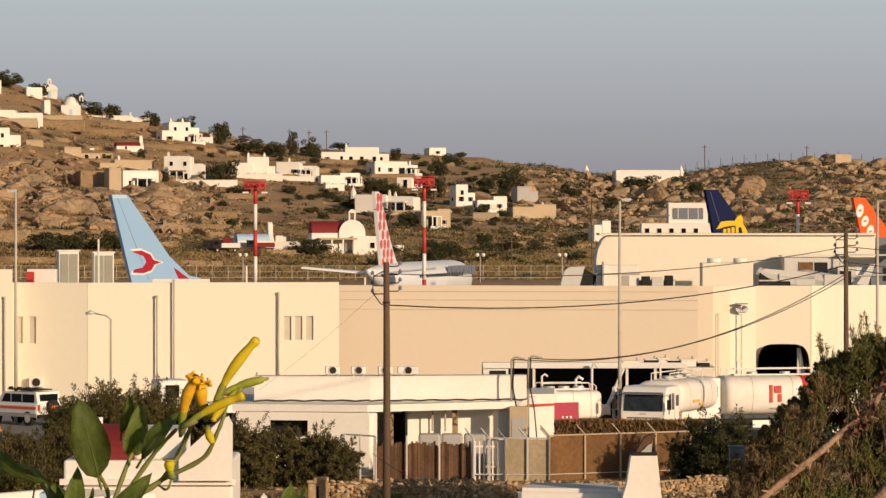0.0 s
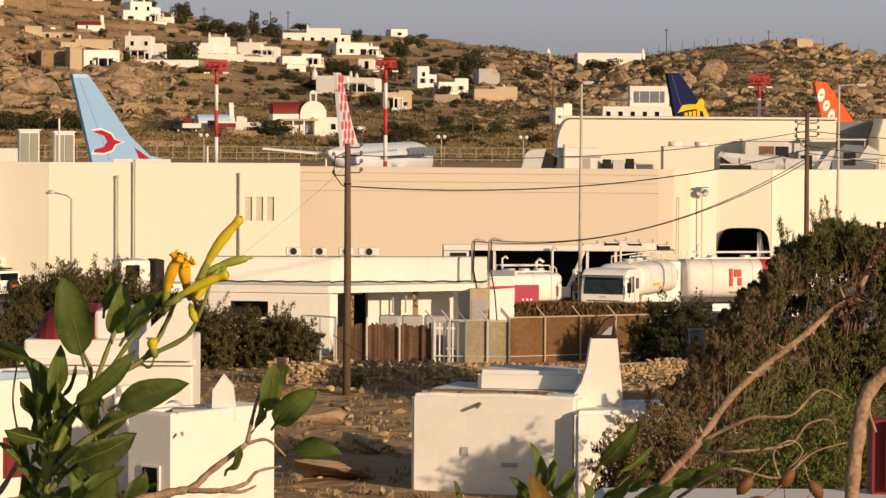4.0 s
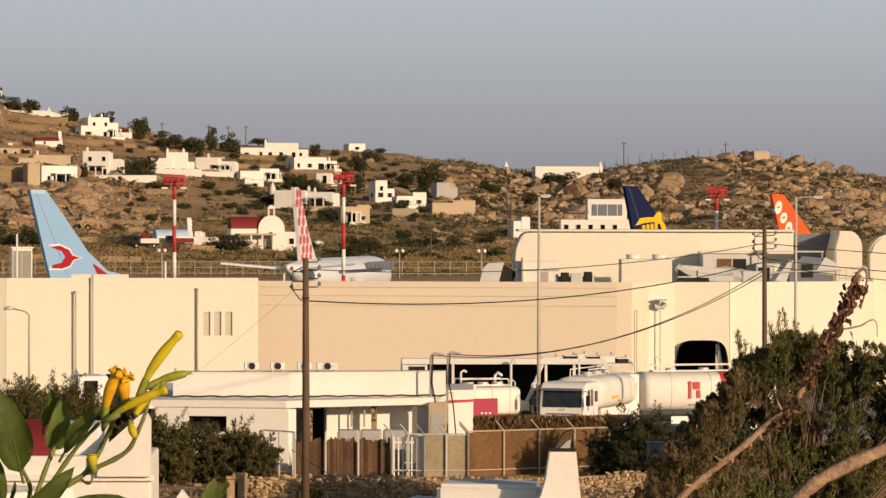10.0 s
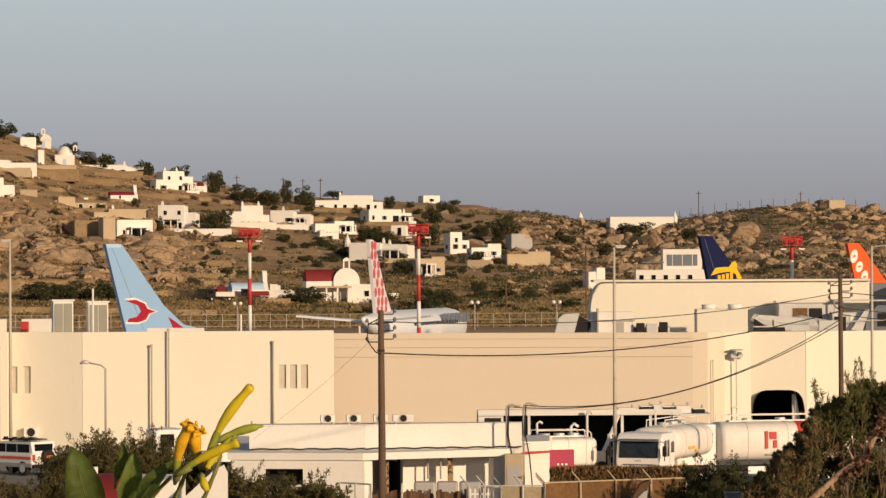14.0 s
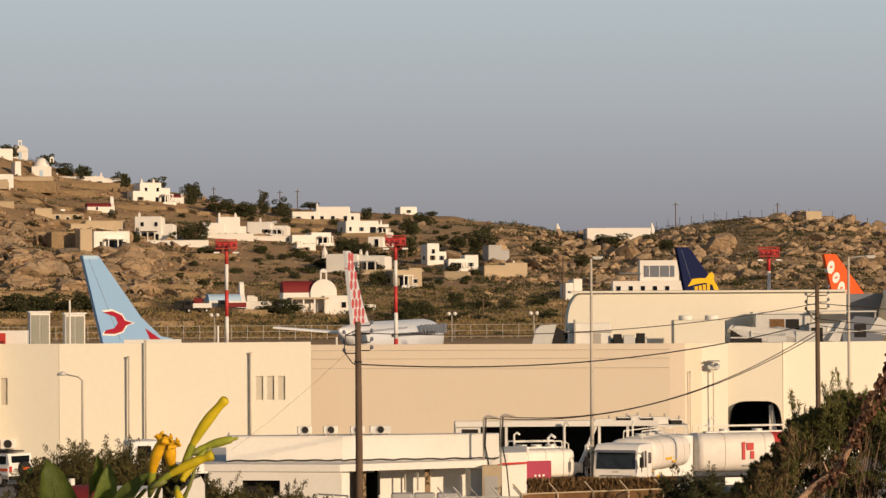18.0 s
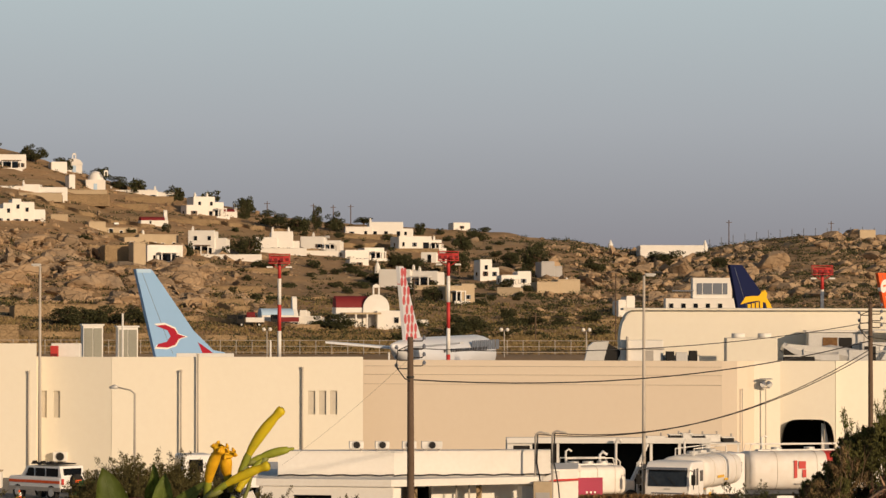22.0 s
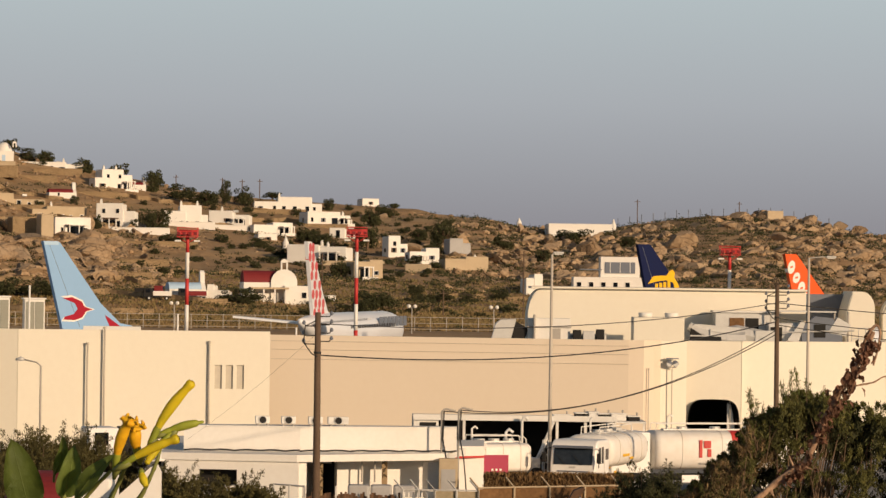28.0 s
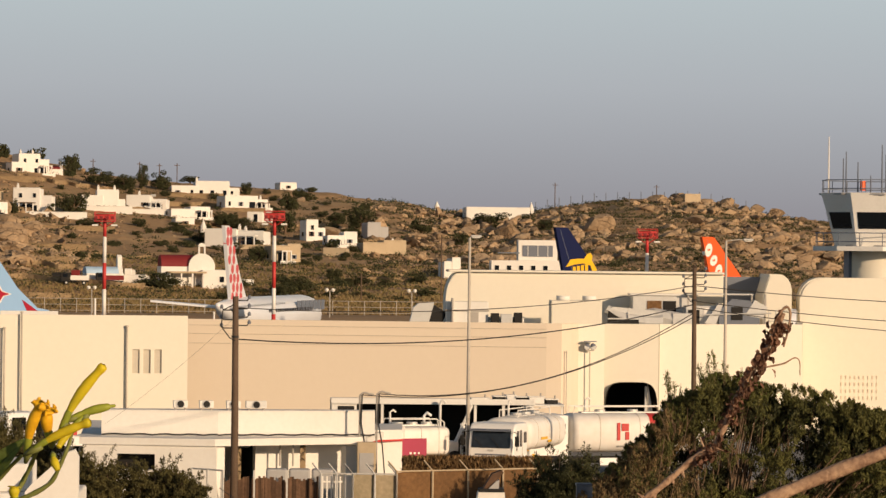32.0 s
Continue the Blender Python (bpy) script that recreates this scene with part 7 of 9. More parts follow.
for k in range(3):
    part("panel_dot", box(0.09, 0.02, 0.09, -0.55 + k * 0.2, -1.25, 1.5), M["white"], tk)
ob = thing("fuel_skid", 7.35, 171, 0.05, 0, "white pump skid with pipes and a slanted hose arm", "pump")
part("frame", box(1.2, 1.0, 1.0, 0, 0, 0.0, bevel=0.04), M["paint"], ob)
part("pump", tube([(-0.3, -0.4, 1.0), (-0.3, -0.4, 1.7)], 0.28, 10), M["dark"], ob)
part("hose_arm", tube([(-0.4, 0, 0.9), (0.3, 0, 1.9), (0.7, 0, 2.7)], 0.09, 8), M["paint"], ob)
part("vertical_pipe", tube([(0.6, 0, 0), (0.6, 0, 2.8)], 0.07, 8), M["paint"], ob)

# white lorry cab half hidden by shrubs near the wall
ob = thing("lorry", -13.42, 186, 0.05, 15, "white lorry with a dark cab window behind shrubs", "lorry")
part("cab", box(1.6, 2.2, 1.9, -0.4, 0, 0.6, bevel=0.12), M["paint"], ob)
part("windscreen", box(0.05, 1.8, 0.7, -1.21, 0, 1.55), M["glass"], ob)
part("side_window", box(0.7, 0.05, 0.65, -0.5, -1.1, 1.6), M["glass"], ob)
part("hook_frame", box(0.5, 1.9, 1.9, 0.9, 0, 0.6, bevel=0.05), M["dark"], ob)
part("flat_bed", box(3.0, 2.2, 0.5, 2.7, 0, 0.8, bevel=0.04), M["paint"], ob)
part("red_lamp", box(0.5, 0.05, 0.3, 2.2, -1.12, 1.35), M["red"], ob)
for wx in (-0.4, 3.2):
    wheel(ob, wx, -0.8)
    wheel(ob, wx, 1.1)

# rescue jeep
jx, jy, jz = -21.91, 190.00, 0.14
ob = thing("jeep", jx + 0.2, jy, 0.04, -42, "white and orange striped off-road car with a roof rack", "car")
part("body", box(4.1, 1.75, 0.72, 0, 0, 0.45, bevel=0.14, seg=3), M["paint"], ob)
cabin = part("cabin", prism([(-1.15, 1.15), (-0.65, 1.72), (1.85, 1.74), (2.0, 1.15)], 1.6), M["paint"], ob)
for a, b in ((-0.75, -0.1), (0.0, 0.75), (0.85, 1.75)):
    part("side_window", prism([(a, 1.2), (a + (0.25 if a < -0.5 else 0.0), 1.62), (b, 1.62), (b, 1.2)], 0.02, y=-0.805), M["glass"], cabin)
part("rear_window", box(0.04, 1.2, 0.4, 1.95, 0, 1.22), M["glass"], cabin)
part("stripe", box(3.9, 0.02, 0.14, 0, -0.885, 0.85), M["orange"], ob, "orange side stripe")
part("lower_trim", box(4.0, 0.03, 0.2, 0, -0.88, 0.45), M["pipe"], ob)
rack = part("roof_rack", box(2.0, 1.3, 0.06, 0.5, 0, 1.8), M["dark"], ob)
for k in range(4):
    part("rack_lamp", box(0.2, 0.2, 0.12, -0.5 + k * 0.65, -0.4, 1.84, bevel=0.03), M["dark"], rack)
part("spare_wheel", tube([(2.05, 0.1, 0.95), (2.28, 0.1, 0.95)], 0.38, 16), M["rubber"], ob)
part("spare_cover", box(0.02, 0.4, 0.14, 2.3, 0.1, 0.9), M["orange"], ob)
part("tail_lamp", box(0.05, 0.15, 0.3, 2.04, -0.75, 0.8), M["red"], ob)
part("rear_bumper", box(0.2, 1.7, 0.2, 2.08, 0, 0.4, bevel=0.04), M["dark"], ob)
for wx in (-1.3, 1.3):
    wheel(ob, wx, -0.62, 0.37, 0.26)
    wheel(ob, wx, 0.88, 0.37, 0.26)
ob = thing("waste_bin", -19.60, 189.00, 0.07, 0, "dark green wheeled waste container", "bin")
ob.location.z = 0.04
part("bin_body", box(1.25, 0.9, 0.9, bevel=0.06), M["green"], ob)
part("bin_lid", box(1.3, 0.95, 0.1, z=0.9, bevel=0.04), M["green"], ob)

# basketball hoops in the yard
for x, y, z, s, tall in ((-28.05, 194.00, 0.01, 1, 3.3), (-27.84, 199.00, -0.28, 1, 2.7)):
    ob = thing("basketball_hoop", x, y, 0.04, 0, "basketball hoop on a dark padded curved arm", "basketball hoop", "basketball hoops")
    arm = [(-0.2, 0, 0.2), (-0.15, 0, 1.3), (0.2, 0, 1.8), (1.3, 0, tall - 0.8)] if tall > 3 else [(0, 0, 0), (0, 0, tall)]
    part("arm", tube(arm, [0.28, 0.26, 0.18, 0.1] if tall > 3 else 0.06, 10), M["navy"] if tall > 3 else M["pipe"], ob, smooth=True)
    bx = 1.4 if tall > 3 else 0.2
    board = part("backboard", box(1.2, 0.05, 0.9, bx + 0.3, -0.2, tall - 0.9), M["cream"], ob)
    for zz in (0.0, 0.86):
        part("board_edge", box(1.22, 0.08, 0.05, bx + 0.3, -0.2, tall - 0.9 + zz), M["pipe"], board)
    for xx in (-0.3, 0.9):
        part("board_edge", box(0.05, 0.08, 0.9, bx + xx, -0.2, tall - 0.9), M["pipe"], board)
    part("board_square", box(0.5, 0.02, 0.35, bx + 0.3, -0.235, tall - 0.75), M["pipe"], board)
    part("hoop", tube([(bx + 0.5 + 0.22 * math.cos(a), -0.45 + 0.22 * math.sin(a), tall - 0.85) for a in [i * math.pi / 8 for i in range(17)]], 0.02, 5), M["orange"], ob)
    part("base", box(0.9, 1.2, 0.2, -0.2, 0), M["slate"], ob)
# baggage trailers, boxes and cones by the wall
for x, y, z, w, h in ((-31.63, 192.00, 0.13, 2.6, 1.55), (-34.48, 192.00, 0.18, 3.0, 1.6)):
    ob = thing("trailer", x, y, 0.04, 3, "white enclosed service trailer in the yard", "trailer", "service trailers")
    part("trailer_box", box(w, 1.6, h - 0.35, 0, 0, 0.35, bevel=0.04), M["paint"], ob)
    part("roof_strip", box(w + 0.05, 1.65, 0.08, 0, 0, h), M["pipe"], ob)
    part("side_panel", box(0.8, 0.03, 0.7, -w * 0.3, -0.82, 0.6), M["pipe"], ob)
    for s in (-1, 1):
        wheel(ob, s * w * 0.3, -0.6, 0.3, 0.2)
x, y, z = -29.23, 193.00, 0.03
ob = thing("baggage_rack", x, y, 0.04, 0, "dark rack of trolleys with a black cover", "rack")
part("rack_frame", box(1.9, 0.9, 0.2, 0, 0, 0.1), M["dark"], ob)
for k in range(5):
    part("trolley", box(0.28, 0.8, 1.5, -0.8 + k * 0.4, 0, 0.3, bevel=0.05), M["dark"] if k % 2 else M["slate"], ob)
part("arched_cover", tube([(-1.6, 0, 0.5), (-1.6, 0, 2.1), (-1.35, 0, 2.3), (-0.95, 0, 2.3), (-0.8, 0, 2.1)], 0.1, 8), M["dark"], ob)
for x, y, z, w, h in ((-26.08, 196.00, -0.20, 1.0, 0.8), (-27.22, 197.00, -0.24, 1.6, 0.9), (-25.77, 200.00, -0.44, 0.9, 0.9)):
    ob = thing("storage_box", x, y, 0.04, 0, "white storage box standing in the yard", "box", "storage boxes")
    part("box_body", box(w, 0.8, h, bevel=0.04), M["white"], ob)
    part("box_lid", box(w + 0.06, 0.86, 0.08, z=h), M["beige"], ob)
for x, y, z in ((-22.79, 187.00, 0.21), (-27.16, 192.00, -0.01), (-26.78, 191.00, 0.05)):
    ob = thing("traffic_cone", x, y, 0.04, 0, "orange and white traffic cone on the ground", "cone", "traffic cones")
    part("cone", tube([(0, 0, 0.05), (0, 0, 0.6)], [0.16, 0.04], 10), M["orange"], ob)
    part("cone_foot", box(0.5, 0.5, 0.05), M["orange"], ob)
    part("cone_stripe", tube([(0, 0, 0.3), (0, 0, 0.48)], [0.14, 0.1], 10), M["white"], ob)


# ---------------------------------------------------------------- fences
def fence_run(a, b, n, h, mat_screen, label, arms=False, post_mat=None, screen_h=None):
    ob = thing("fence", 0, 0, 0, 0, label, "fence")
    for i in range(n + 1):
        p = along(a, b, i / n)
        z0 = ground_z(*p)
        post = part("fence_post", tube([(p[0], p[1] - 0.06, z0 - 0.3), (p[0], p[1] - 0.06, z0 + h)], 0.045, 6), post_mat or M["metal"], ob)
        if arms:
            part("barb_arm", tube([(p[0], p[1], z0 + h), (p[0] - 0.35, p[1] + 0.2, z0 + h + 0.4)], 0.035, 5), post_mat or M["metal"], post)
    part("top_rail", tube([(*along(a, b, i / n), ground_z(*along(a, b, i / n)) + h) for i in range(n + 1)], 0.035, 6), post_mat or M["metal"], ob)
    part("low_wire", tube([(*along(a, b, i / n), ground_z(*along(a, b, i / n)) + 0.25) for i in range(n + 1)], 0.02, 5), M["metal"], ob)
    if mat_screen:
        for i in range(n):
            p, q = along(a, b, i / n), along(a, b, (i + 1) / n)
            part("screen_panel", run_wall((p[0], p[1] + 0.03), (q[0], q[1] + 0.03), min(ground_z(*p), ground_z(*q)) - 0.2, ground_z(*p) + (screen_h or h - 0.05), 0.03), mat_screen, ob)
    return ob


fence_run((4.34, 150), (10.31, 153), 4, 1.84, M["brownmesh"], "wire fence covered with brown windbreak mesh", True, M["beige"])
fence_run((2.55, 150), (4.34, 150), 2, 1.73, M["palemesh"], "wire fence with grey-green shade mesh and barbed arms", True)
fence_run((1.25, 150), (2.55, 150), 2, 1.73, None, "bare galvanised wire fence with barbed arms", True)
fence_run((-3.99, 149), (-2.71, 148), 2, 1.88, None, "bare galvanised wire fence beside shrubs", False)
ob = thing("board_fence", 0, 0, 0, 0, "dark brown upright board fence behind wire", "fence")
rb = random.Random(3)
for i in range(44):
    t = i / 44
    x, y = along((-2.82, 150.6), (1.20, 150.6), t)
    part("board", box(0.092, 0.03, 1.6 + rb.uniform(-0.16, 0.08), x, y + rb.uniform(-0.015, 0.015), -0.1, rz=rb.uniform(-6, 6)), M["boards"], ob)
for k in range(4):
    x = along((-2.82, 150.4), (1.20, 150.4), k / 3)
    part("fence_post", box(0.07, 0.07, 1.82, x[0], x[1]), M["metal"], ob)
ob = thing("yard_gate", 1.68, 150.2, 0, 0, "white barred metal gate in the fence", "gate")
for k in range(5):
    part("gate_bar", box(0.06, 0.05, 1.61, -0.36 + k * 0.18), M["white"], ob)
for z in (0.2, 1.35):
    part("gate_rail", box(0.9, 0.06, 0.07, 0, 0, z), M["white"], ob)
part("gate_post", box(0.45, 0.25, 1.70, 0.75, 0.3), M["white"], ob)
ob = thing("stored_tanks", 0.38, 153.2, 0, 0, "grey plastic tarpaulin-covered crates behind the fence", "crates")
for k in range(3):
    part("crate", box(0.9, 0.9, 1.73, -0.95 + k * 0.95, 0, bevel=0.1), M["grey"], ob)
# reed hedge behind the mesh fence
r = np.random.default_rng(12)
n = 34000
hx = r.uniform(4.75, 11.08, n)
cloud("reed_screen", np.stack([hx, 156 + r.normal(0, 0.2, n), r.uniform(0.2, 2.13, n)], 1), 0.05, M["reed"], None, "dry brown reed screen behind the wire fence", 2.2, 2.5, 13, "stuff", "reeds")


# ---------------------------------------------------------------- near houses
def cube_house(c, l, r, h, label, roof=None):
    """A whitewashed flat-roofed house from its near corner and its two visible ends."""
    ob = thing("house", c[0], c[1], -0.25, 0, label, "house", "near white houses")
    C, L, R = Vector((0, 0)), Vector((l[0] - c[0], l[1] - c[1])), Vector((r[0] - c[0], r[1] - c[1]))
    F = L + R
    e1, e2 = L.normalized() * 0.3, R.normalized() * 0.3
    H = h + 0.25
    for nm, pts in (("left_wall", [C, L, L + e2, C + e2]), ("front_wall", [C + e2, R, R + e1, C + e2 + e1]), ("right_wall", [R + e1, F, F - e2, R + e1 - e2]), ("back_wall", [L + e2, F - e2, F - e2 - e1, L + e2 - e1])):
        area = sum(pts[i - 1].x * pts[i].y - pts[i].x * pts[i - 1].y for i in range(4))
        bm = quad_box([tuple(p) for p in (pts if area > 0 else pts[::-1])], 0, H)
        bmesh.ops.bevel(bm, geom=[e for e in bm.edges if all(v.co.z > H - 0.01 for v in e.verts)], offset=0.09, segments=3, affect="EDGES", profile=0.5)
        part(nm, bm, M["white"], ob)
    part("roof_deck", quad_box([tuple(C + e1 + e2), tuple(R + e1 - e2), tuple(F - e1 - e2), tuple(L - e1 + e2)], H - 0.55, H - 0.35), roof or M["beige"], ob)
    return ob, C, L, R, H


def face_box(parent, a, b, t, z, w, h, mat, name, label="", depth=0.1, frame=None):
    """A framed door or window on the face from a to b, its middle at the share t."""
    d = (b - a).normalized()
    p = a + (b - a) * t
    rz = math.degrees(math.atan2(d.y, d.x))
    f = part(name, box(w + 0.14, depth, h + 0.12, p.x, p.y, z - 0.06, rz=rz), frame or M["white"], parent, label)
    part("pane" if name == "window" else "leaf_panel", box(w, depth + 0.04, h, p.x, p.y, z, rz=rz), mat, f)
    if name == "window":
        part("glazing_bar", box(0.03, depth + 0.06, h, p.x, p.y, z, rz=rz), M["white"], f)
    return f


ob, C, L, R, H = cube_house((-11.70, 97.0), (-14.50, 98.6), (-7.95, 101.5), 3.18, "white flat-roofed cubic house with a red shutter")
face_box(ob, C, L, 0.50, 1.15, 0.42, 0.72, M["glass"], "window")
face_box(ob, C, R, 0.33, 0.85, 0.62, 0.98, M["darkred"], "window_shutter", "dark red wooden shutter", frame=M["darkred"])
part("roof_box", box(0.9, 0.8, 0.45, 1.2, 3.0, H - 0.35), M["blue"], ob, "pale blue roof box")
part("drain_spout", tube([(0.6, -0.05, H - 0.7), (0.62, -0.28, H - 0.74)], 0.045, 8), M["pipe"], ob)
part("aerial", tube([(-1.6, 2.2, H - 0.4), (-1.6, 2.2, H + 0.45)], 0.02, 5), M["metal"], ob)
ob, C, L, R, H = cube_house((-5.96, 94.0), (-7.10, 94.9), (-3.41, 97.2), 2.68, "small white flat-roofed house with a stepped gable")
face_box(ob, C, L, 0.45, 0.5, 0.5, 1.0, M["glass"], "door")
part("roof_gable", prism([(0.95, H - 0.35), (0.98, H + 0.45), (1.25, H + 0.85), (1.5, H + 0.55), (1.62, H - 0.35)], 0.6, y=2.2), M["white"], ob)
part("roof_vault", prism([(0.35 * math.cos(radians(a)) - 0.1, H - 0.4 + 0.5 * math.sin(radians(a))) for a in range(0, 181, 15)], 0.9, y=2.6), M["white"], ob)
part("roof_tank", box(0.9, 0.7, 0.35, 0.4, 1.6, H - 0.35, bevel=0.04), M["grey"], ob)
part("drain_spout", tube([(0.3, -0.02, H - 0.5), (0.32, -0.2, H - 0.54)], 0.04, 8), M["pipe"], ob)
ob, C, L, R, H = cube_house((-14.45, 99.0), (-18.71, 101.0), (-14.80, 103.0), 2.59, "low white annex with a pale blue roof edge", M["blue"])
face_box(ob, C, L, 0.45, 0.6, 0.4, 0.55, M["glass"], "window")
part("drain_spout", tube([(-1.6, 0.6, H - 0.4), (-1.65, 0.35, H - 0.44)], 0.04, 8), M["pipe"], ob)
# low block between the two houses
ob, C, L, R, H = cube_house((-7.83, 100.0), (-8.26, 104.0), (-6.28, 101.0), 2.61, "low white linking block between houses")
part("drain_spout", tube([(0.4, -0.02, H - 0.5), (0.42, -0.2, H - 0.54)], 0.04, 8), M["pipe"], ob)

# chapel with a red vault behind the houses
ob = thing("chapel", -9.11, 113.0, -0.2, 0, "white chapel with a dark red vaulted roof behind houses", "chapel")
x0, x1 = -11.68 - -9.11, -6.47 - -9.11
WZ = 3.29 + 0.2
part("nave", box(x1 - x0, 4.2, WZ, (x0 + x1) / 2, 2.1, bevel=0.08), M["white"], ob)
bm = bmesh.new()
VH = 4.30 + 0.25 - WZ
spans = ((-11.44, 0.05), (-11.37, 0.4), (-11.23, 0.68), (-11.02, 0.88), (-10.76, 1.0), (-9.53, 1.0))
rows = [[bm.verts.new((xx - -9.11, 2.1 + 2.0 * (0.6 + 0.4 * k) * math.cos(radians(a)), WZ - 0.05 + VH * k * math.sin(radians(a)))) for a in range(0, 181, 12)] for xx, k in spans]
for p, q in zip(rows, rows[1:]):
    for i in range(15):
        bm.faces.new((p[i], p[i + 1], q[i + 1], q[i]))
bm.faces.new(rows[0])
bm.faces.new(rows[-1])
part("raised_nave", box(-8.03 - -9.56, 3.4, VH * 0.85, (-8.03 + -9.56) / 2 - -9.11, 2.2, WZ - 0.02, bevel=0.12), M["white"], ob)
part("vaulted_roof", bm, M["darkred"], ob, "dark red painted vault", smooth=False)
gx0, gx1 = -8.10 - -9.11, -6.47 - -9.11
gm, gr = (gx0 + gx1) / 2, (gx1 - gx0) / 2
part("front_gable", prism([(gm - gr, WZ - 0.6), (gm + gr, WZ - 0.6), (gm + gr, 4.62), (gm + gr * 0.85, 4.86), (gm + gr * 0.6, 4.78), (gm - gr * 0.75, WZ + 0.3), (gm - gr, WZ + 0.05)], 0.5, y=-0.2), M["white"], ob)
part("finial", tube([(-10.76 - -9.11, 2.1, WZ + 0.7), (-10.76 - -9.11, 2.1, 4.50 + 0.2)], 0.1, 8), M["white"], ob)
part("cornice", box(x1 - x0 + 0.2, 0.25, 0.18, (x0 + x1) / 2, -0.08, WZ - 0.75), M["white"], ob)

# old hut with a chimney and tree shadows on its wall
A, B = (0.22, 101.0), (4.74, 100.0)
ob = thing("hut", 0, 0, -0.3, 0, "old whitewashed hut with a tall flared chimney", "hut")
D = ((A[0] + 1.3, A[1] + 4.2), (B[0] + 1.3, B[1] + 4.2))
HZ = 2.68 + 0.3
bm = quad_box([A, B, D[1], D[0]], 0, HZ)
bmesh.ops.subdivide_edges(bm, edges=[e for e in bm.edges if e.calc_length() > 1.0], cuts=5, use_grid_fill=True)
for v in bm.verts:
    q = v.co * 1.3
    v.co += Vector((0, noise.noise(q) * 0.05, noise.noise(q + Vector((7, 3, 1))) * 0.05 if v.co.z > 1 else 0))
bmesh.ops.bevel(bm, geom=[e for e in bm.edges if len(e.link_faces) == 2 and e.calc_face_angle(0) > 0.9], offset=0.1, segments=3, affect="EDGES")
part("main_wall", bm, M["white"], ob)
part("roof_edge", quad_box([(A[0] + 0.3, A[1] + 0.25), (B[0] - 0.8, B[1] + 0.45), (B[0] - 0.5, B[1] + 1.0), (A[0] + 0.6, A[1] + 0.9)], HZ, HZ + 0.05), M["ochre"], ob, "brown earthen roof edge")
bm = quad_box([(2.08, 102.6), (4.96, 102.0), (5.14, 104.2), (2.44, 104.8)], HZ - 0.1, 3.21 + 0.3)
bmesh.ops.bevel(bm, geom=list(bm.edges), offset=0.12, segments=3, affect="EDGES")
part("roof_parapet", bm, M["white"], ob)
cx = 5.53
part("chimney", prism([(cx - 1.15, HZ - 0.45), (cx - 0.85, HZ - 0.05), (cx - 0.6, HZ + 0.35), (cx - 0.47, HZ + 0.8), (cx - 0.36, 4.22 + 0.3), (cx + 0.36, 4.22 + 0.3), (cx + 0.5, HZ + 0.2), (cx + 0.55, HZ - 0.7)], 0.75, y=101.2), M["white"], ob)
# near-black slab on the chimney top
part("chimney_top", box(0.7, 0.7, 0.1, cx, 101.2, 4.22 + 0.3, bevel=0.03), M["dark"], ob, "near-black slab at the chimney mouth")
part("chimney_cowl", prism([(cx - 0.22, 4.62), (cx - 0.05, 4.62), (cx + 0.34, 5.06), (cx + 0.26, 5.12), (cx + 0.02, 5.02)], 0.5, y=101.2), M["boards"], ob, "leaning dark brown roof tile")
part("chimney_tile", prism([(cx - 0.08, 4.62), (cx + 0.2, 4.62), (cx + 0.22, 4.86), (cx + 0.12, 4.82)], 0.52, y=101.15), M["grey"], ob, "pale leaning tile")
bm = quad_box([(4.66, 99.4), (7.17, 100.2), (7.38, 103.6), (4.93, 103.2)], 0, HZ - 0.35)
bmesh.ops.bevel(bm, geom=list(bm.edges), offset=0.12, segments=3, affect="EDGES")
part("annex", bm, M["white"], ob)
dv = (Vector((*B, 0)) - Vector((*A, 0))).normalized()
for t, z, w, h in ((0.33, 1.3, 0.2, 0.22), (0.60, 1.0, 0.45, 0.12)):
    p = along(A, B, t)
    part("wall_niche", box(w, 0.08, h, p[0], p[1], z, rz=math.degrees(math.atan2(dv.y, dv.x))), M["grey"], ob)
p = along(A, B, 0.42)
part("drain_spout", tube([(p[0], p[1], HZ - 0.25), (p[0] - 0.1, p[1] - 0.35, HZ - 0.32)], 0.05, 8), M["ochre"], ob)

# pale roof of a lower neighbour and its red shutter wall
ob = thing("house", 5.53, 44.0, ground_z(8, 44) - 0.5, 0, "white flat-roofed house close below the viewpoint", "house")
zr = 5.95 - ob.location.z
wx0, wx1 = 2.4 - ob.location.x, 8.93 - ob.location.x
part("wall_block", box(wx1 - wx0, 5, zr - 0.02, (wx0 + wx1) / 2, -0.5, bevel=0.1), M["white"], ob)
part("parapet", box(wx1 - wx0, 0.3, 0.18, (wx0 + wx1) / 2, -2.85, zr - 0.04, bevel=0.05), M["white"], ob)
part("red_shutter", box(1.6, 0.08, 0.85, 6.76 - ob.location.x, 1.2, zr + 0.05), M["darkred"], ob, "red painted shutter panel")
part("shutter_wall", box(2.0, 0.5, 0.95, 6.81 - ob.location.x, 1.55, zr - 0.05), M["darkred"], ob)


# ---------------------------------------------------------------- dry-stone walls and rubble
STONES = []
for i in range(8):
    bm = rock_mesh(40 + i, 1)
    for v in bm.verts:
        v.co.z *= 1.05
        v.co.y *= 0.8
    me = bpy.data.meshes.new("stone")
    bm.to_mesh(me)
    bm.free()
    me.materials.append(M["stone"])
    STONES.append(me)


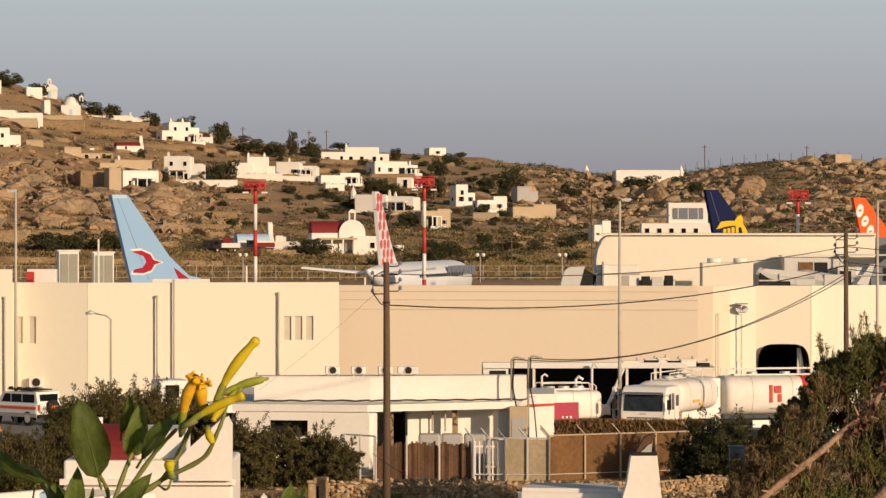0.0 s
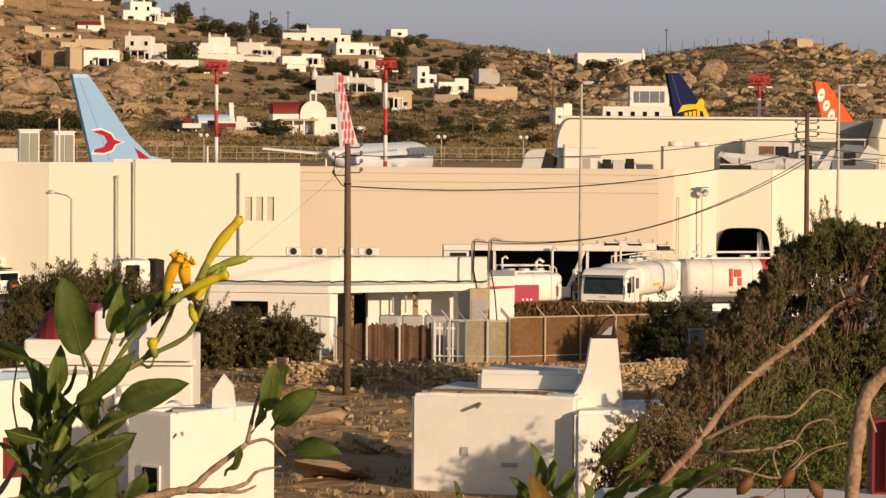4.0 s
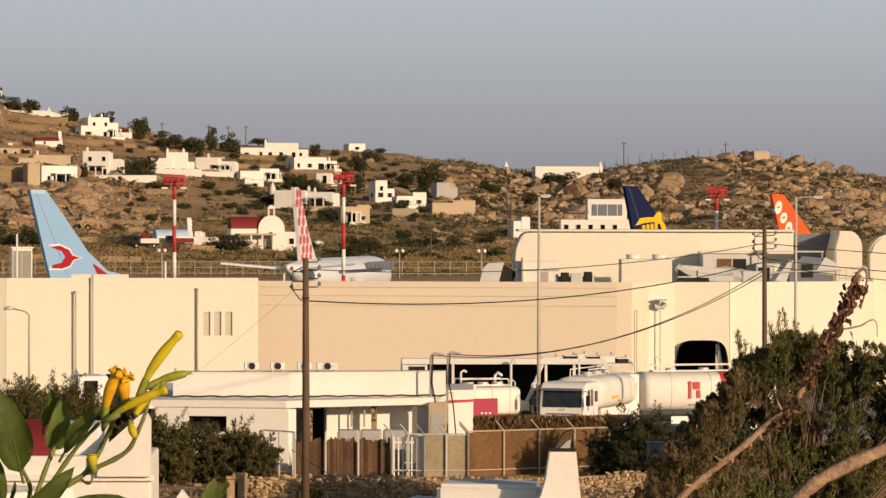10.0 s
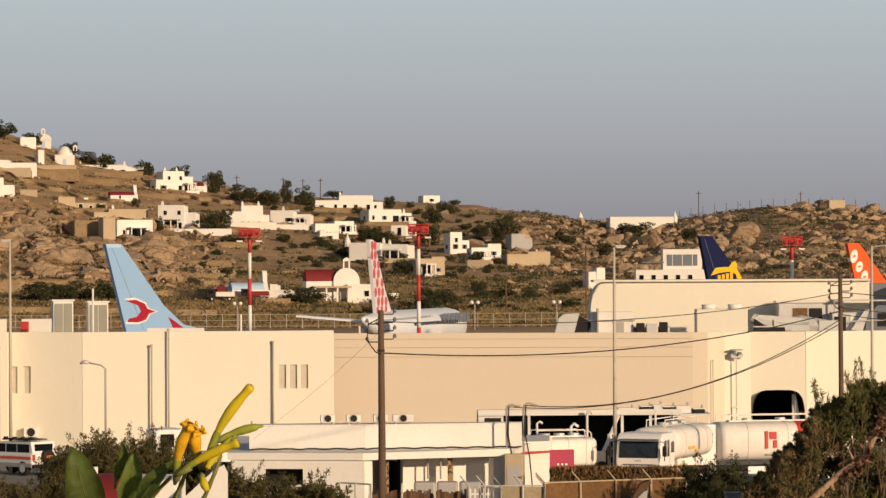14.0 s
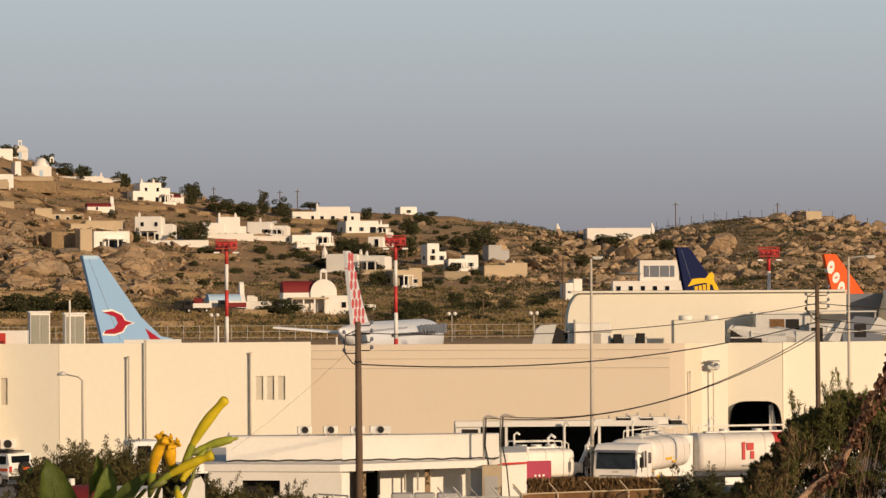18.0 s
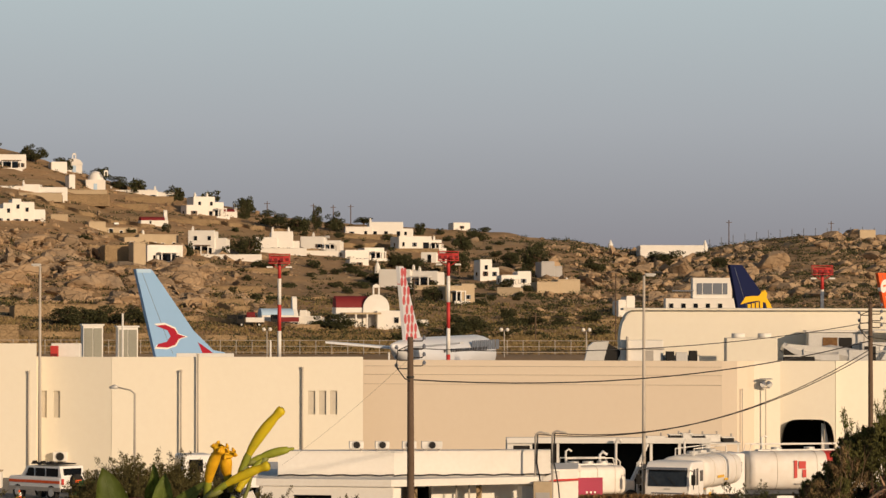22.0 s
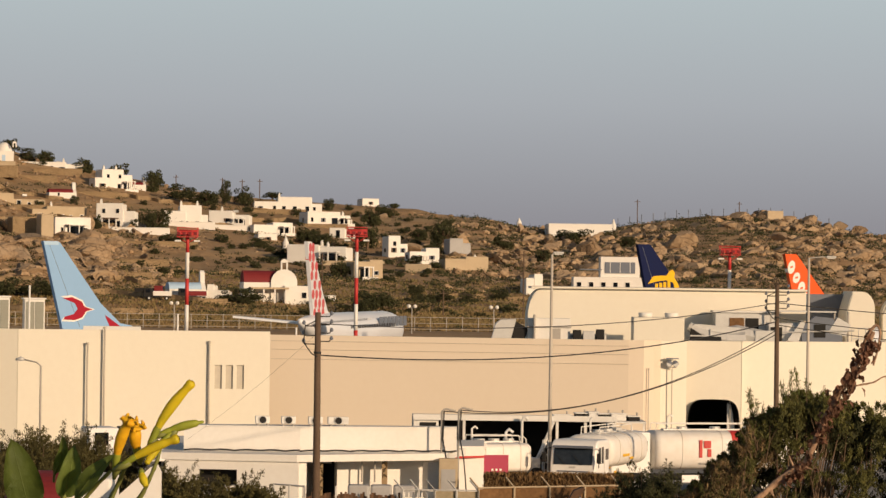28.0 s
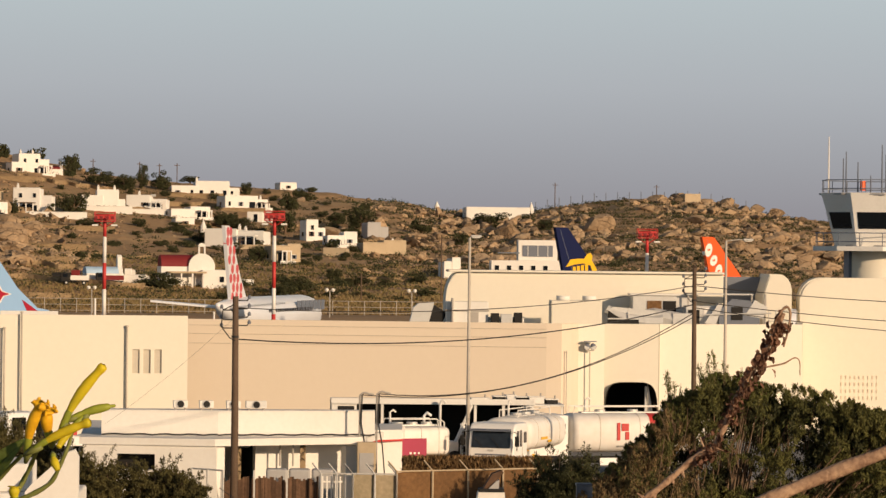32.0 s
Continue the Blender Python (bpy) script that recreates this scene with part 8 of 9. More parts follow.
def stone_wall(a, b, h, size, label, seed):
    rs = random.Random(seed)
    ob = thing("dry_stone_wall", 0, 0, 0, 0, label, "stone wall", "dry-stone walls")
    length = math.hypot(b[0] - a[0], b[1] - a[1])
    rz = math.degrees(math.atan2(b[1] - a[1], b[0] - a[0]))
    part("core", run_wall((a[0], a[1] + 0.12), (b[0], b[1] + 0.12), -0.3, h * 0.72, 0.3), M["stone"], ob)
    z, row = 0.0, 0
    while z < h:
        s = rs.uniform(0.0, size)
        hh = size * rs.uniform(0.5, 0.95)
        while s < length:
            w = size * (0.5 + 1.5 * rs.random() ** 2)
            p = along(a, b, min(1.0, s / length))
            top = h * (0.82 + 0.3 * noise.noise((p[0] * 0.6, seed, 0)))
            if z < top:
                o = new("stone", STONES[rs.randrange(8)])
                o.parent = ob
                o.matrix_basis = pose(p[0], p[1] + rs.uniform(-0.08, 0.08) + z * 0.12, ground_z(*p) + z + hh * 0.4, rs.uniform(-25, 25), rs.uniform(-25, 25), rz + rs.uniform(-40, 40)) @ Matrix.Diagonal((w * 0.62, size * 0.6, hh * 0.75, 1))
            s += w * 1.02
        z += hh * 0.86
        row += 1
    return ob


stone_wall((-4.72, 137.0), (2.48, 139.0), 0.85, 0.22, "tumbled brown dry-stone wall behind the pole", 1)
stone_wall((2.48, 139.0), (11.37, 146.0), 0.6, 0.2, "low rubble wall beside the mesh fence", 2)
stone_wall((-2.18, 92.0), (2.99, 90.0), 0.85, 0.2, "dry-stone wall in front of the hut", 3)
stone_wall((-14.94, 93.0), (-11.38, 92.0), 0.5, 0.22, "low stone wall at the foot of a house", 4)
spots = []
for i in range(5600):
    if i < 1800:
        x, y = rng.uniform(-10, 13), rng.uniform(86, 148)
        rr = 0.04 + 0.22 * rng.random() ** 2.5
    else:
        x, y = rng.uniform(-4, 13), rng.triangular(136, 150, 146)
        rr = 0.05 + 0.17 * rng.random() ** 2
    spots.append((x, y, ground_z(x, y) + rr * 0.2, rr))
rock_field("loose_rubble", spots, "loose brown stones strewn over bare earth", M["stone"], 1, 9)
for x, y, rr, s in ((-2.70, 122, 1.5, 3), (-1.10, 112, 1.3, 5), (-1.50, 104, 1.1, 8), (8.46, 118, 1.7, 9), (6.51, 126, 1.2, 12), (-4.24, 132, 0.9, 15)):
    o = boulder(x, y, rr, s)
    o.scale.z *= 0.45
    o.location.z -= rr * 0.12
    tagged(o, "smooth brown bedrock outcrop in bare earth", "boulder", "outcrops near the hut")
ob = thing("gate_post", 10.26, 128, 0, 0, "dark grey gate post beside a rubble wall", "post")
part("post", box(0.55, 0.5, 2.74, bevel=0.03), M["slate"], ob)
part("post_cap", box(0.6, 0.55, 0.06, z=2.74), M["slate"], ob)
for u_x, y, h in ((-4.52, 136.2, 1.1), (-4.77, 136.2, 1.0)):
    ob = thing("stone_pier", u_x, y, -0.1, 0, "rough stone pier at the end of a wall", "pier", "stone piers")
    part("pier", box(0.5, 0.5, h, bevel=0.08), M["stone"], ob)
    part("cap_stone", box(0.55, 0.55, 0.12, z=h, bevel=0.04), M["stone"], ob)


# ---------------------------------------------------------------- shrubs and the big tamarisk
def sprays(r, base, way, length, per, spread):
    """Leaf places along many thin shoots, each tapering from base along way."""
    base, way = np.asarray(base, float), np.asarray(way, float)
    way = way / np.linalg.norm(way, axis=1)[:, None]
    f = r.random((len(base), per, 1)) ** 0.8
    side = r.normal(size=(len(base), per, 3)) * spread * (1.05 - 0.8 * f)
    droop = np.zeros((len(base), 1, 3))
    droop[:, 0, 2] = -0.12 * np.asarray(length)
    p = base[:, None, :] + way[:, None, :] * (np.asarray(length)[:, None, None] * f) + droop * f * f + side
    return p.reshape(-1, 3)


def shrub(x, y, w, h, n, leaf, seed, label, mat=None, depth=None, base=None, stretch=1.3, group="shrubs along the road"):
    """Several stems from the ground and a lumpy mass of leafy shoots."""
    r = np.random.default_rng(seed)
    z0 = ground_z(x, y) if base is None else base
    ob = thing("shrub", x, y, z0 - 0.1, 0, label, "shrub", group)
    d = depth or w * 0.6
    bm = bmesh.new()
    lumps = []
    m = max(7, int(w * 4.5))
    for k in range(m):
        a = (r.uniform(-w, w) * 0.42, r.uniform(-d, d) * 0.42)
        top = h * (1 - 0.5 * (abs(a[0]) / (w * 0.5)) ** 2.2) * r.uniform(0.8, 1.0)
        tube([(a[0] * 0.5, a[1] * 0.5, -0.1), (a[0] * 0.8, a[1] * 0.8, top * 0.5), (a[0], a[1], top * 0.9)], [0.04, 0.025, 0.01], 5, bm)
        for f in (0.16, 0.42, 0.68):
            lumps.append((a[0] * (0.75 + 0.35 * f), a[1] * (0.75 + 0.35 * f), top * (0.05 + 0.9 * f), top))
    part("trunk", bm, M["bark"], ob)
    lumps = np.asarray(lumps)
    per = 70
    c = lumps[r.integers(0, len(lumps), n // per)]
    size = 0.34 * c[:, 3]
    way = r.normal(size=(len(c), 3)) * (0.75, 0.75, 0.45) + (0, -0.1, 0.62)
    start = c[:, :3] + r.normal(size=(len(c), 3)) * (0.16 * w / m * 3, 0.12, 0.08 * h)
    start[:, 2] = np.maximum(start[:, 2], 0.05)
    places = sprays(r, start, way, size * r.uniform(0.6, 1.25, len(c)), per, 0.035 * h)
    places[:, 2] = np.clip(places[:, 2], 0.02, None)
    cloud("foliage", places, leaf, mat or M["leaf_tree"], ob, "", stretch, 0.8, seed)
    return ob


r = np.random.default_rng(15)
pts = []
for i in range(420):
    x, y = r.uniform(-11, 13), r.uniform(84, 149)
    n = int(r.integers(6, 26))
    pts.append(np.stack([x + r.normal(0, 0.16, n), y + r.normal(0, 0.16, n), ground_z(x, y) + np.abs(r.normal(0, 0.1, n))], 1))
cloud("dry_weeds", np.concatenate(pts), 0.05, M["drygrass"], None, "dry straw-brown weeds on bare earth", 2.0, 2.0, 16, "stuff", "weeds")
DK = M["leaf_hedge"]
for k, (x, y, w, h, n, mat, lab) in enumerate((
        (-14.44, 158, 5.0, 4.2, 26000, DK, "big dark rounded shrub in front of parked lorries"),
        (-12.16, 160, 4.2, 3.9, 20000, DK, "dark rounded shrub in front of parked lorries"),
        (-6.2, 146, 6.4, 2.6, 26000, DK, "dense dark green shrub beside the wire fence"),
        (-8.3, 146, 3.4, 3.15, 14000, DK, "dense dark green shrub beside a chapel"),
        (-23.13, 140, 4.2, 3.60, 8000, DK, "dense dark green shrub along the road"),
        (-20.47, 138, 4.2, 3.65, 8000, DK, "dense dark green shrub along the road"),
        (-18.61, 140, 3.8, 3.55, 8000, DK, "dense dark green shrub along the road"),
        (-16.34, 139, 3.8, 3.25, 7000, DK, "dense dark green shrub along the road"),
        (-14.52, 140, 3.4, 3.15, 7000, DK, "dense dark green shrub along the road"),
        (-19.13, 118, 4.2, 2.8, 11000, M["leaf_green"], "olive green shrub behind the white annex"),
        (-17.53, 117, 4.2, 2.6, 11000, M["leaf_green"], "olive green shrub behind the white annex"),
        (-16.37, 119, 4.2, 2.2, 11000, M["leaf_green"], "olive green shrub behind the white house"),
        (11.74, 147, 3.4, 3.3, 10000, M["leaf_far"], "grey-green shrub beside the mesh fence"),
        (10.66, 148, 3.0, 3.25, 9000, M["leaf_far"], "grey-green shrub beside the mesh fence"),
        (8.94, 80, 4.2, 5.48 - ground_z(8.8, 80), 22000, M["leaf_green"], "fresh green bush below the tamarisk"),
        (12.83, 150, 2.6, 2.4, 5000, M["leaf_dry"], "half-bare grey shrub in front of a tanker"),
        (5.73, 96.5, 1.5, 2.3, 4000, M["leaf_dry"], "twiggy brown shrub at the corner of the hut"),
        (6.74, 96, 2.0, 3.5, 6000, M["leaf_dry"], "twiggy brown shrub beside the hut"),
        (-2.00, 135.5, 0.9, 0.8, 1200, M["leaf_tree"], "small green weed tuft by the stone wall"),
        (-2.76, 88, 1.3, 0.7, 1800, M["drygrass"], "dry brown weed clump by a house wall"),
        (2.89, 96, 1.6, 0.6, 1800, DK, "low dark weed clump at the hut wall"))):
    shrub(x, y, w, h, int(n * 2.9), 0.036 if y > 100 else 0.03, 300 + k, lab, mat, stretch=1.8)

bl = shrub(-18.71, 136.0, 2.2, 2.6, 3000, 0.085, 340, "yellow-flowering wild shrub among dark bushes", DK)
r = np.random.default_rng(41)
cz = 2.84 - bl.location.z
cloud("blossom", np.stack([r.normal(0, 0.42, 260), -0.75 + r.normal(0, 0.1, 260), cz + r.normal(0, 0.14, 260)], 1), 0.07, M["amber"], bl, "amber yellow blossoms", 1.2, 0.5, 42)

tree = thing("tamarisk_tree", 13.22, 120.0, ground_z(13.2, 120) - 0.2, 0, "broad olive-green tamarisk tree with feathery shoots and dry twigs", "tree")
r = np.random.default_rng(77)
crown_line = [(9.0, 1.3), (9.6, 2.6), (10.5, 3.5), (11.2, 4.3), (12.0, 5.0), (12.5, 5.9), (13.2, 6.2), (13.8, 6.75), (14.5, 6.7), (15.2, 6.5), (16.5, 6.3), (17.5, 6.2), (18.7, 5.8), (21.5, 4.9)]
line_x, line_z = [q[0] for q in crown_line], [q[1] for q in crown_line]


def crown_shoots(r, count, x0, x1, line, depth, reach, lumps):
    """Shoots gathered in lumps below a crown line: base, way and length of each."""
    cx = r.uniform(x0, x1, lumps)
    top = np.array([line(q) for q in cx])
    cz = np.where(np.arange(lumps) < lumps * 0.4, top - r.uniform(0.25, 0.7, lumps), top * r.uniform(0.12, 0.86, lumps))
    cy = r.uniform(-depth, depth, lumps) * (1 - 0.3 * cz / 7)
    k = r.integers(0, lumps, count)
    base = np.stack([cx[k], cy[k], cz[k]], 1) + r.normal(size=(count, 3)) * (0.33, 0.35, 0.26)
    way = np.stack([r.normal(0, 0.42, count) + 0.5 * (base[:, 0] - cx[k]), r.normal(-0.15, 0.4, count), r.uniform(0.45, 1.1, count)], 1)
    length = reach * r.uniform(0.5, 1.15, count)
    room = np.array([line(q) for q in base[:, 0]]) - base[:, 2] + 0.25
    good = (base[:, 2] > 0.15) & (room > 0.2)
    return base[good], way[good], np.minimum(length, np.maximum(room, 0.25))[good]


def tree_line(q):
    return float(np.interp(q, line_x, line_z)) + 0.22 * noise.noise((q * 1.7, 3.0, 0))


at = np.array(tree.location)
base, way, length = crown_shoots(r, 1500, 10.7, 21.5, tree_line, 1.7, 0.85, 120)
leafy = sprays(r, base, way, length, 130, 0.085)
spire = [(12.48, 7.35), (12.58, 6.9), (12.95, 6.7), (13.45, 7.6), (13.62, 7.2), (13.9, 7.95), (14.05, 7.5), (14.67, 7.45), (14.8, 7.1), (15.3, 6.95), (16.2, 6.6), (16.9, 6.75), (17.6, 6.5), (11.3, 4.75), (10.8, 4.3), (12.1, 5.7)]
tip_base = [(q + r.normal(0, 0.05), r.uniform(-0.5, 0.3), z - 1.5) for q, z in spire for _ in range(3)]
tip_way = [(r.normal(0, 0.10), r.normal(0, 0.1), 1) for _ in tip_base]
tips = sprays(r, tip_base, tip_way, [1.5 * r.uniform(0.75, 1.0) for _ in tip_base], 95, 0.1)
bm = bmesh.new()
for p, w, n in zip(base[::15], way[::15], length[::15]):
    e = p + w / np.linalg.norm(w) * n * 0.8
    q = np.array([13.8 + (p[0] - 13.8) * 0.45, p[1] * 0.4, max(0.1, p[2] * 0.3)])
    tube([tuple(q - (at[0], 0, at[2])), tuple((q + p) / 2 + (0, 0, 0.25) - (at[0], 0, at[2])), tuple(p - (at[0], 0, at[2])), tuple(e - (at[0], 0, at[2]))], [0.05, 0.026, 0.014, 0.005], 5, bm)
for p, w in zip(tip_base, tip_way):
    tube([(p[0] - at[0], p[1], p[2] - at[2] - 0.8), (p[0] - at[0] + w[0] * 1.1, p[1], p[2] - at[2] + 1.2)], [0.018, 0.005], 5, bm)
for k in range(46):
    q = r.uniform(9.7, 14.5)
    z = tree_line(q) * r.uniform(0.25, 0.9)
    d = np.array([r.normal(-0.25, 0.35), r.normal(-0.5, 0.2), 1.0]) * r.uniform(0.5, 1.3)
    p = np.array([q - at[0], -1.7, z - at[2]])
    tube([tuple(p), tuple(p + d * 0.5 + (0.06, 0, 0)), tuple(p + d)], [0.022, 0.014, 0.004], 5, bm)
    tube([tuple(p + d * 0.5 + (0.06, 0, 0)), tuple(p + d * 0.8 + (0.25 * r.choice((-1, 1)), 0, 0.1))], [0.012, 0.004], 4, bm)
part("trunk", bm, M["bark"], tree)
shift = np.array([at[0], 0, at[2]])
cloud("crown", leafy - shift, 0.033, M["leaf_tree"], tree, "", 2.2, 1.2, 78)
cloud("young_shoot", tips - shift, 0.026, M["leaf_green"], tree, "pale green sunlit young shoots", 2.2, 1.6, 82)
# darker leaves put the crown's inner shade into colour
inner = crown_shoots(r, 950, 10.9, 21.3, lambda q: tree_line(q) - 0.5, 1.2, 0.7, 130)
cloud("inner_crown", sprays(r, inner[0] + (0, 0.5, 0), inner[1], inner[2], 90, 0.16) - shift, 0.05, M["leaf_far"], tree, "inner foliage coloured dark for the shade inside the crown", 1.6, 0.8, 83)
dry = crown_shoots(r, 240, 9.4, 12.6, tree_line, 1.7, 0.9, 26)
cloud("dry_twig", sprays(r, *dry, 70, 0.07) - shift, 0.03, M["leaf_dry"], tree, "brown dry inner shoots", 2.6, 1.8, 79)
# the brown feathery shrub that stands nearer, in front of the hut's corner
brown = thing("tamarisk_shrub", 8.59, 99.5, ground_z(8.6, 99.5) - 0.2, 0, "tall brown feathery tamarisk shrub beside the hut", "shrub")
k = 99.5 / 120
at = np.array(brown.location)
base, way, length = crown_shoots(r, 300, 7.35, 10.2, lambda q: tree_line(q / k) * k + 10.8 * (1 - k) - 0.1, 0.8, 0.8, 34)
shift = np.array([at[0], 0, at[2]])
bm = bmesh.new()
for p, w, n in zip(base[::7], way[::7], length[::7]):
    e = p + w / np.linalg.norm(w) * n
    q = np.array([8.6 + (p[0] - 8.6) * 0.5, p[1] * 0.4, 0.1])
    tube([tuple(q - shift), tuple(q * 0.3 + p * 0.7 - shift), tuple(p - shift), tuple(e - shift)], [0.03, 0.018, 0.011, 0.004], 5, bm)
part("trunk", bm, M["bark"], brown)
cloud("crown", sprays(r, base, way, length, 75, 0.06) - shift, 0.026, M["leaf_dry"], brown, "brown feathery shoots", 2.6, 2.0, 80)
cloud("green_shoot", sprays(r, base[::2], way[::2], length[::2] * 1.1, 90, 0.07) - shift, 0.027, M["leaf_hedge"], brown, "olive-green shoots", 2.4, 2.0, 81)


# ---------------------------------------------------------------- shrubs close to the viewpoint
def blade(base, tip, width, twist=0.0, curl=0.15, fold=0.25):
    """A fleshy oval leaf from base to tip, folded along its midrib and curled."""
    b, t = Vector(base), Vector(tip)
    d = t - b
    length = d.length
    d.normalize()
    view = Vector((0, -1, 0))
    side = d.cross(view).normalized()
    nrm = side.cross(d).normalized()
    rot = Matrix.Rotation(radians(twist), 3, d)
    side, nrm = rot @ side, rot @ nrm
    bm = bmesh.new()
    n, rows = 9, []
    for i in range(n + 1):
        f = i / n
        w = width * 0.5 * (max(0.02, math.sin(math.pi * f ** 0.85) ** 0.62) if 0 < f < 1 else 0.02)
        c = b + d * length * f + nrm * (curl * length * (math.sin(f * 2.6) * 0.5 - 0.35 * f * f))
        wav = 0.13 * width * math.sin(f * 9 + twist)
        rows.append([bm.verts.new(c + side * (s * w) + nrm * (abs(s) * w * fold + (wav if abs(s) == 1 else 0) * (1 if s > 0 else -1))) for s in (-1, -0.5, 0, 0.5, 1)])
    for p, q in zip(rows, rows[1:]):
        for k in range(4):
            bm.faces.new((p[k], p[k + 1], q[k + 1], q[k]))
    bmesh.ops.solidify(bm, geom=bm.faces[:], thickness=0.0007)
    return bm


def leaf_part(parent, base, tip, width, twist=0.0, mat=None, curl=0.15, label=""):
    curl *= 0.5 + 1.6 * abs(math.sin(twist * 7.3 + width * 900))
    ob = part("leaf", blade(base, tip, width * 0.88, twist, curl, 0.34), mat or M["leaf"], parent, label, True)
    part("leaf_stalk", tube([Vector(base) + (Vector(base) - Vector(tip)) * 0.12 + Vector((0, 0.004, -0.002)), base], 0.0012, 5), M["stem"], ob)
    b, e = Vector(base), Vector(tip)
    ln, d = (e - b).length, (e - b).normalized()
    side = d.cross(Vector((0, -1, 0))).normalized()
    nrm = Matrix.Rotation(radians(twist), 3, d) @ side.cross(d).normalized()
    part("midrib", tube([b + d * ln * f + nrm * (curl * ln * (math.sin(f * 2.6) * 0.5 - 0.35 * f * f) + 0.0006 - 0.0004 * f) for f in (0, 0.2, 0.4, 0.6, 0.8, 0.97)], [0.0007, 0.0006, 0.0005, 0.0004, 0.0003, 0.0002], 5), M["leaf"], ob)
    return ob


def stem_part(parent, points, r0, r1, mat=None, name="stem"):
    """A stem through points, rounded off between them."""
    pts = [Vector(p) for p in points]
    fine = []
    for i in range(len(pts) - 1):
        p0, p1, p2, p3 = pts[max(i - 1, 0)], pts[i], pts[i + 1], pts[min(i + 2, len(pts) - 1)]
        d = (p2 - p1).length
        m1, m2 = (p2 - p0).normalized() * d * 0.9, (p3 - p1).normalized() * d * 0.9
        for k in range(6):
            t = k / 6
            fine.append(p1 * (2 * t ** 3 - 3 * t * t + 1) + m1 * (t ** 3 - 2 * t * t + t) + p2 * (3 * t * t - 2 * t ** 3) + m2 * (t ** 3 - t * t))
    fine.append(pts[-1])
    n = len(fine)
    if mat is None:
        r0, r1 = r0 * 0.55, r1 * 0.75
    return part(name, tube(fine, [(r0 + (r1 - r0) * i / (n - 1)) * (1 + 0.12 * math.sin(i * 1.9)) for i in range(n)], 8), mat or M["stem"], parent, smooth=True)


def trumpet(parent, base, tip, r, mat, label, mouth=1.35, lobes=True):
    """A narrow tubular flower from its calyx to its mouth."""
    b, t = Vector(base), Vector(tip)
    prof = [(0.0, 0.4), (0.1, 0.52), (0.28, 0.6), (0.45, 0.85), (0.6, 1.12), (0.72, 1.1), (0.82, 0.88), (0.88, 0.8), (0.92, mouth * 0.85), (0.96, mouth), (0.99, mouth * 0.86), (1.005, mouth * 0.4), (0.985, 0.1)]
    bow = (t - b).length * 0.1
    ob = part("flower", tube([b.lerp(t, f) + Vector((bow * math.sin(f * 3.1), 0, 0)) * -0.6 + Vector((0, 0, 0.0012 * math.sin(f * 3))) for f, _ in prof], [r * k * (1 + 0.06 * math.sin(f * 17)) for f, k in prof], 12), mat, parent, label, True)
    part("calyx", tube([b.lerp(t, -0.1), b.lerp(t, 0.06), b.lerp(t, 0.2)], [r * 0.3, r * 0.8, r * 0.75], 8), M["stem"], ob, smooth=True)
    part("tube_base", tube([b.lerp(t, f) + Vector((bow * math.sin(f * 3.1), 0, 0)) * -0.6 + Vector((0, 0, 0.0012 * math.sin(f * 3))) for f in (0.02, 0.15, 0.3, 0.45)], [r * k for k in (0.5, 0.68, 0.76, 0.6)], 10), M["tubegreen"], ob, "green base of the flower tube", True)
    if lobes:
        d = (t - b).normalized()
        side = d.orthogonal().normalized()
        up = d.cross(side)
        for k in range(5):
            a = k * 2 * math.pi / 5
            e = t + (side * math.cos(a) + up * math.sin(a)) * r * mouth
            part("petal_lobe", tube([e - d * r * 0.5, e + d * r * 0.1, e + (e - t) * 0.25 - d * r * 0.4], [r * 0.3, r * 0.38, r * 0.15], 6), mat, ob, smooth=True)
    return ob


plant_1 = thing("tobacco_shrub", 0, 0, 0, 0, "leafy wild shrub with yellow tube flowers close by", "shrub")
gz = ground_z(-0.2, 3.0) - 0.05
ROOT = (-0.261, 3.0, gz)
# main stems


def green_stem(pts, r0, r1):
    stem_part(plant_1, pts, r0, r1)


green_stem([ROOT, (-0.305, 3.000, 10.434), (-0.306, 3.000, 10.485), (-0.298, 3.000, 10.518), (-0.277, 3.000, 10.550), (-0.258, 3.000, 10.568), (-0.226, 3.000, 10.588), (-0.210, 3.000, 10.615), (-0.200, 2.980, 10.637)], 0.0075, 0.0022)
green_stem([(-0.306, 3.000, 10.480), (-0.314, 3.000, 10.546), (-0.325, 3.010, 10.587), (-0.350, 3.040, 10.596), (-0.366, 3.050, 10.588)], 0.006, 0.002)
green_stem([(-0.306, 3.000, 10.490), (-0.301, 3.000, 10.522), (-0.299, 3.000, 10.564)], 0.006, 0.002)
green_stem([(-0.303, 3.000, 10.492), (-0.280, 2.990, 10.516), (-0.252, 2.980, 10.535), (-0.219, 2.960, 10.550)], 0.006, 0.002)
green_stem([(-0.306, 3.000, 10.476), (-0.285, 2.990, 10.501), (-0.271, 2.980, 10.515)], 0.005, 0.002)
green_stem([(-0.277, 3.000, 10.550), (-0.270, 2.990, 10.575), (-0.276, 2.970, 10.595)], 0.004, 0.002)
green_stem([(-0.270, 3.000, 10.559), (-0.255, 3.005, 10.601), (-0.249, 3.010, 10.615)], 0.004, 0.002)
green_stem([(-0.263, 3.000, 10.566), (-0.232, 2.995, 10.610), (-0.213, 2.970, 10.630)], 0.004, 0.002)
green_stem([(-0.230, 3.000, 10.583), (-0.222, 2.990, 10.580), (-0.218, 2.990, 10.590)], 0.002, 0.0012)
green_stem([(-0.226, 3.000, 10.588), (-0.192, 2.990, 10.606), (-0.180, 2.980, 10.628), (-0.175, 2.980, 10.641), (-0.171, 2.980, 10.659)], 0.004, 0.0018)
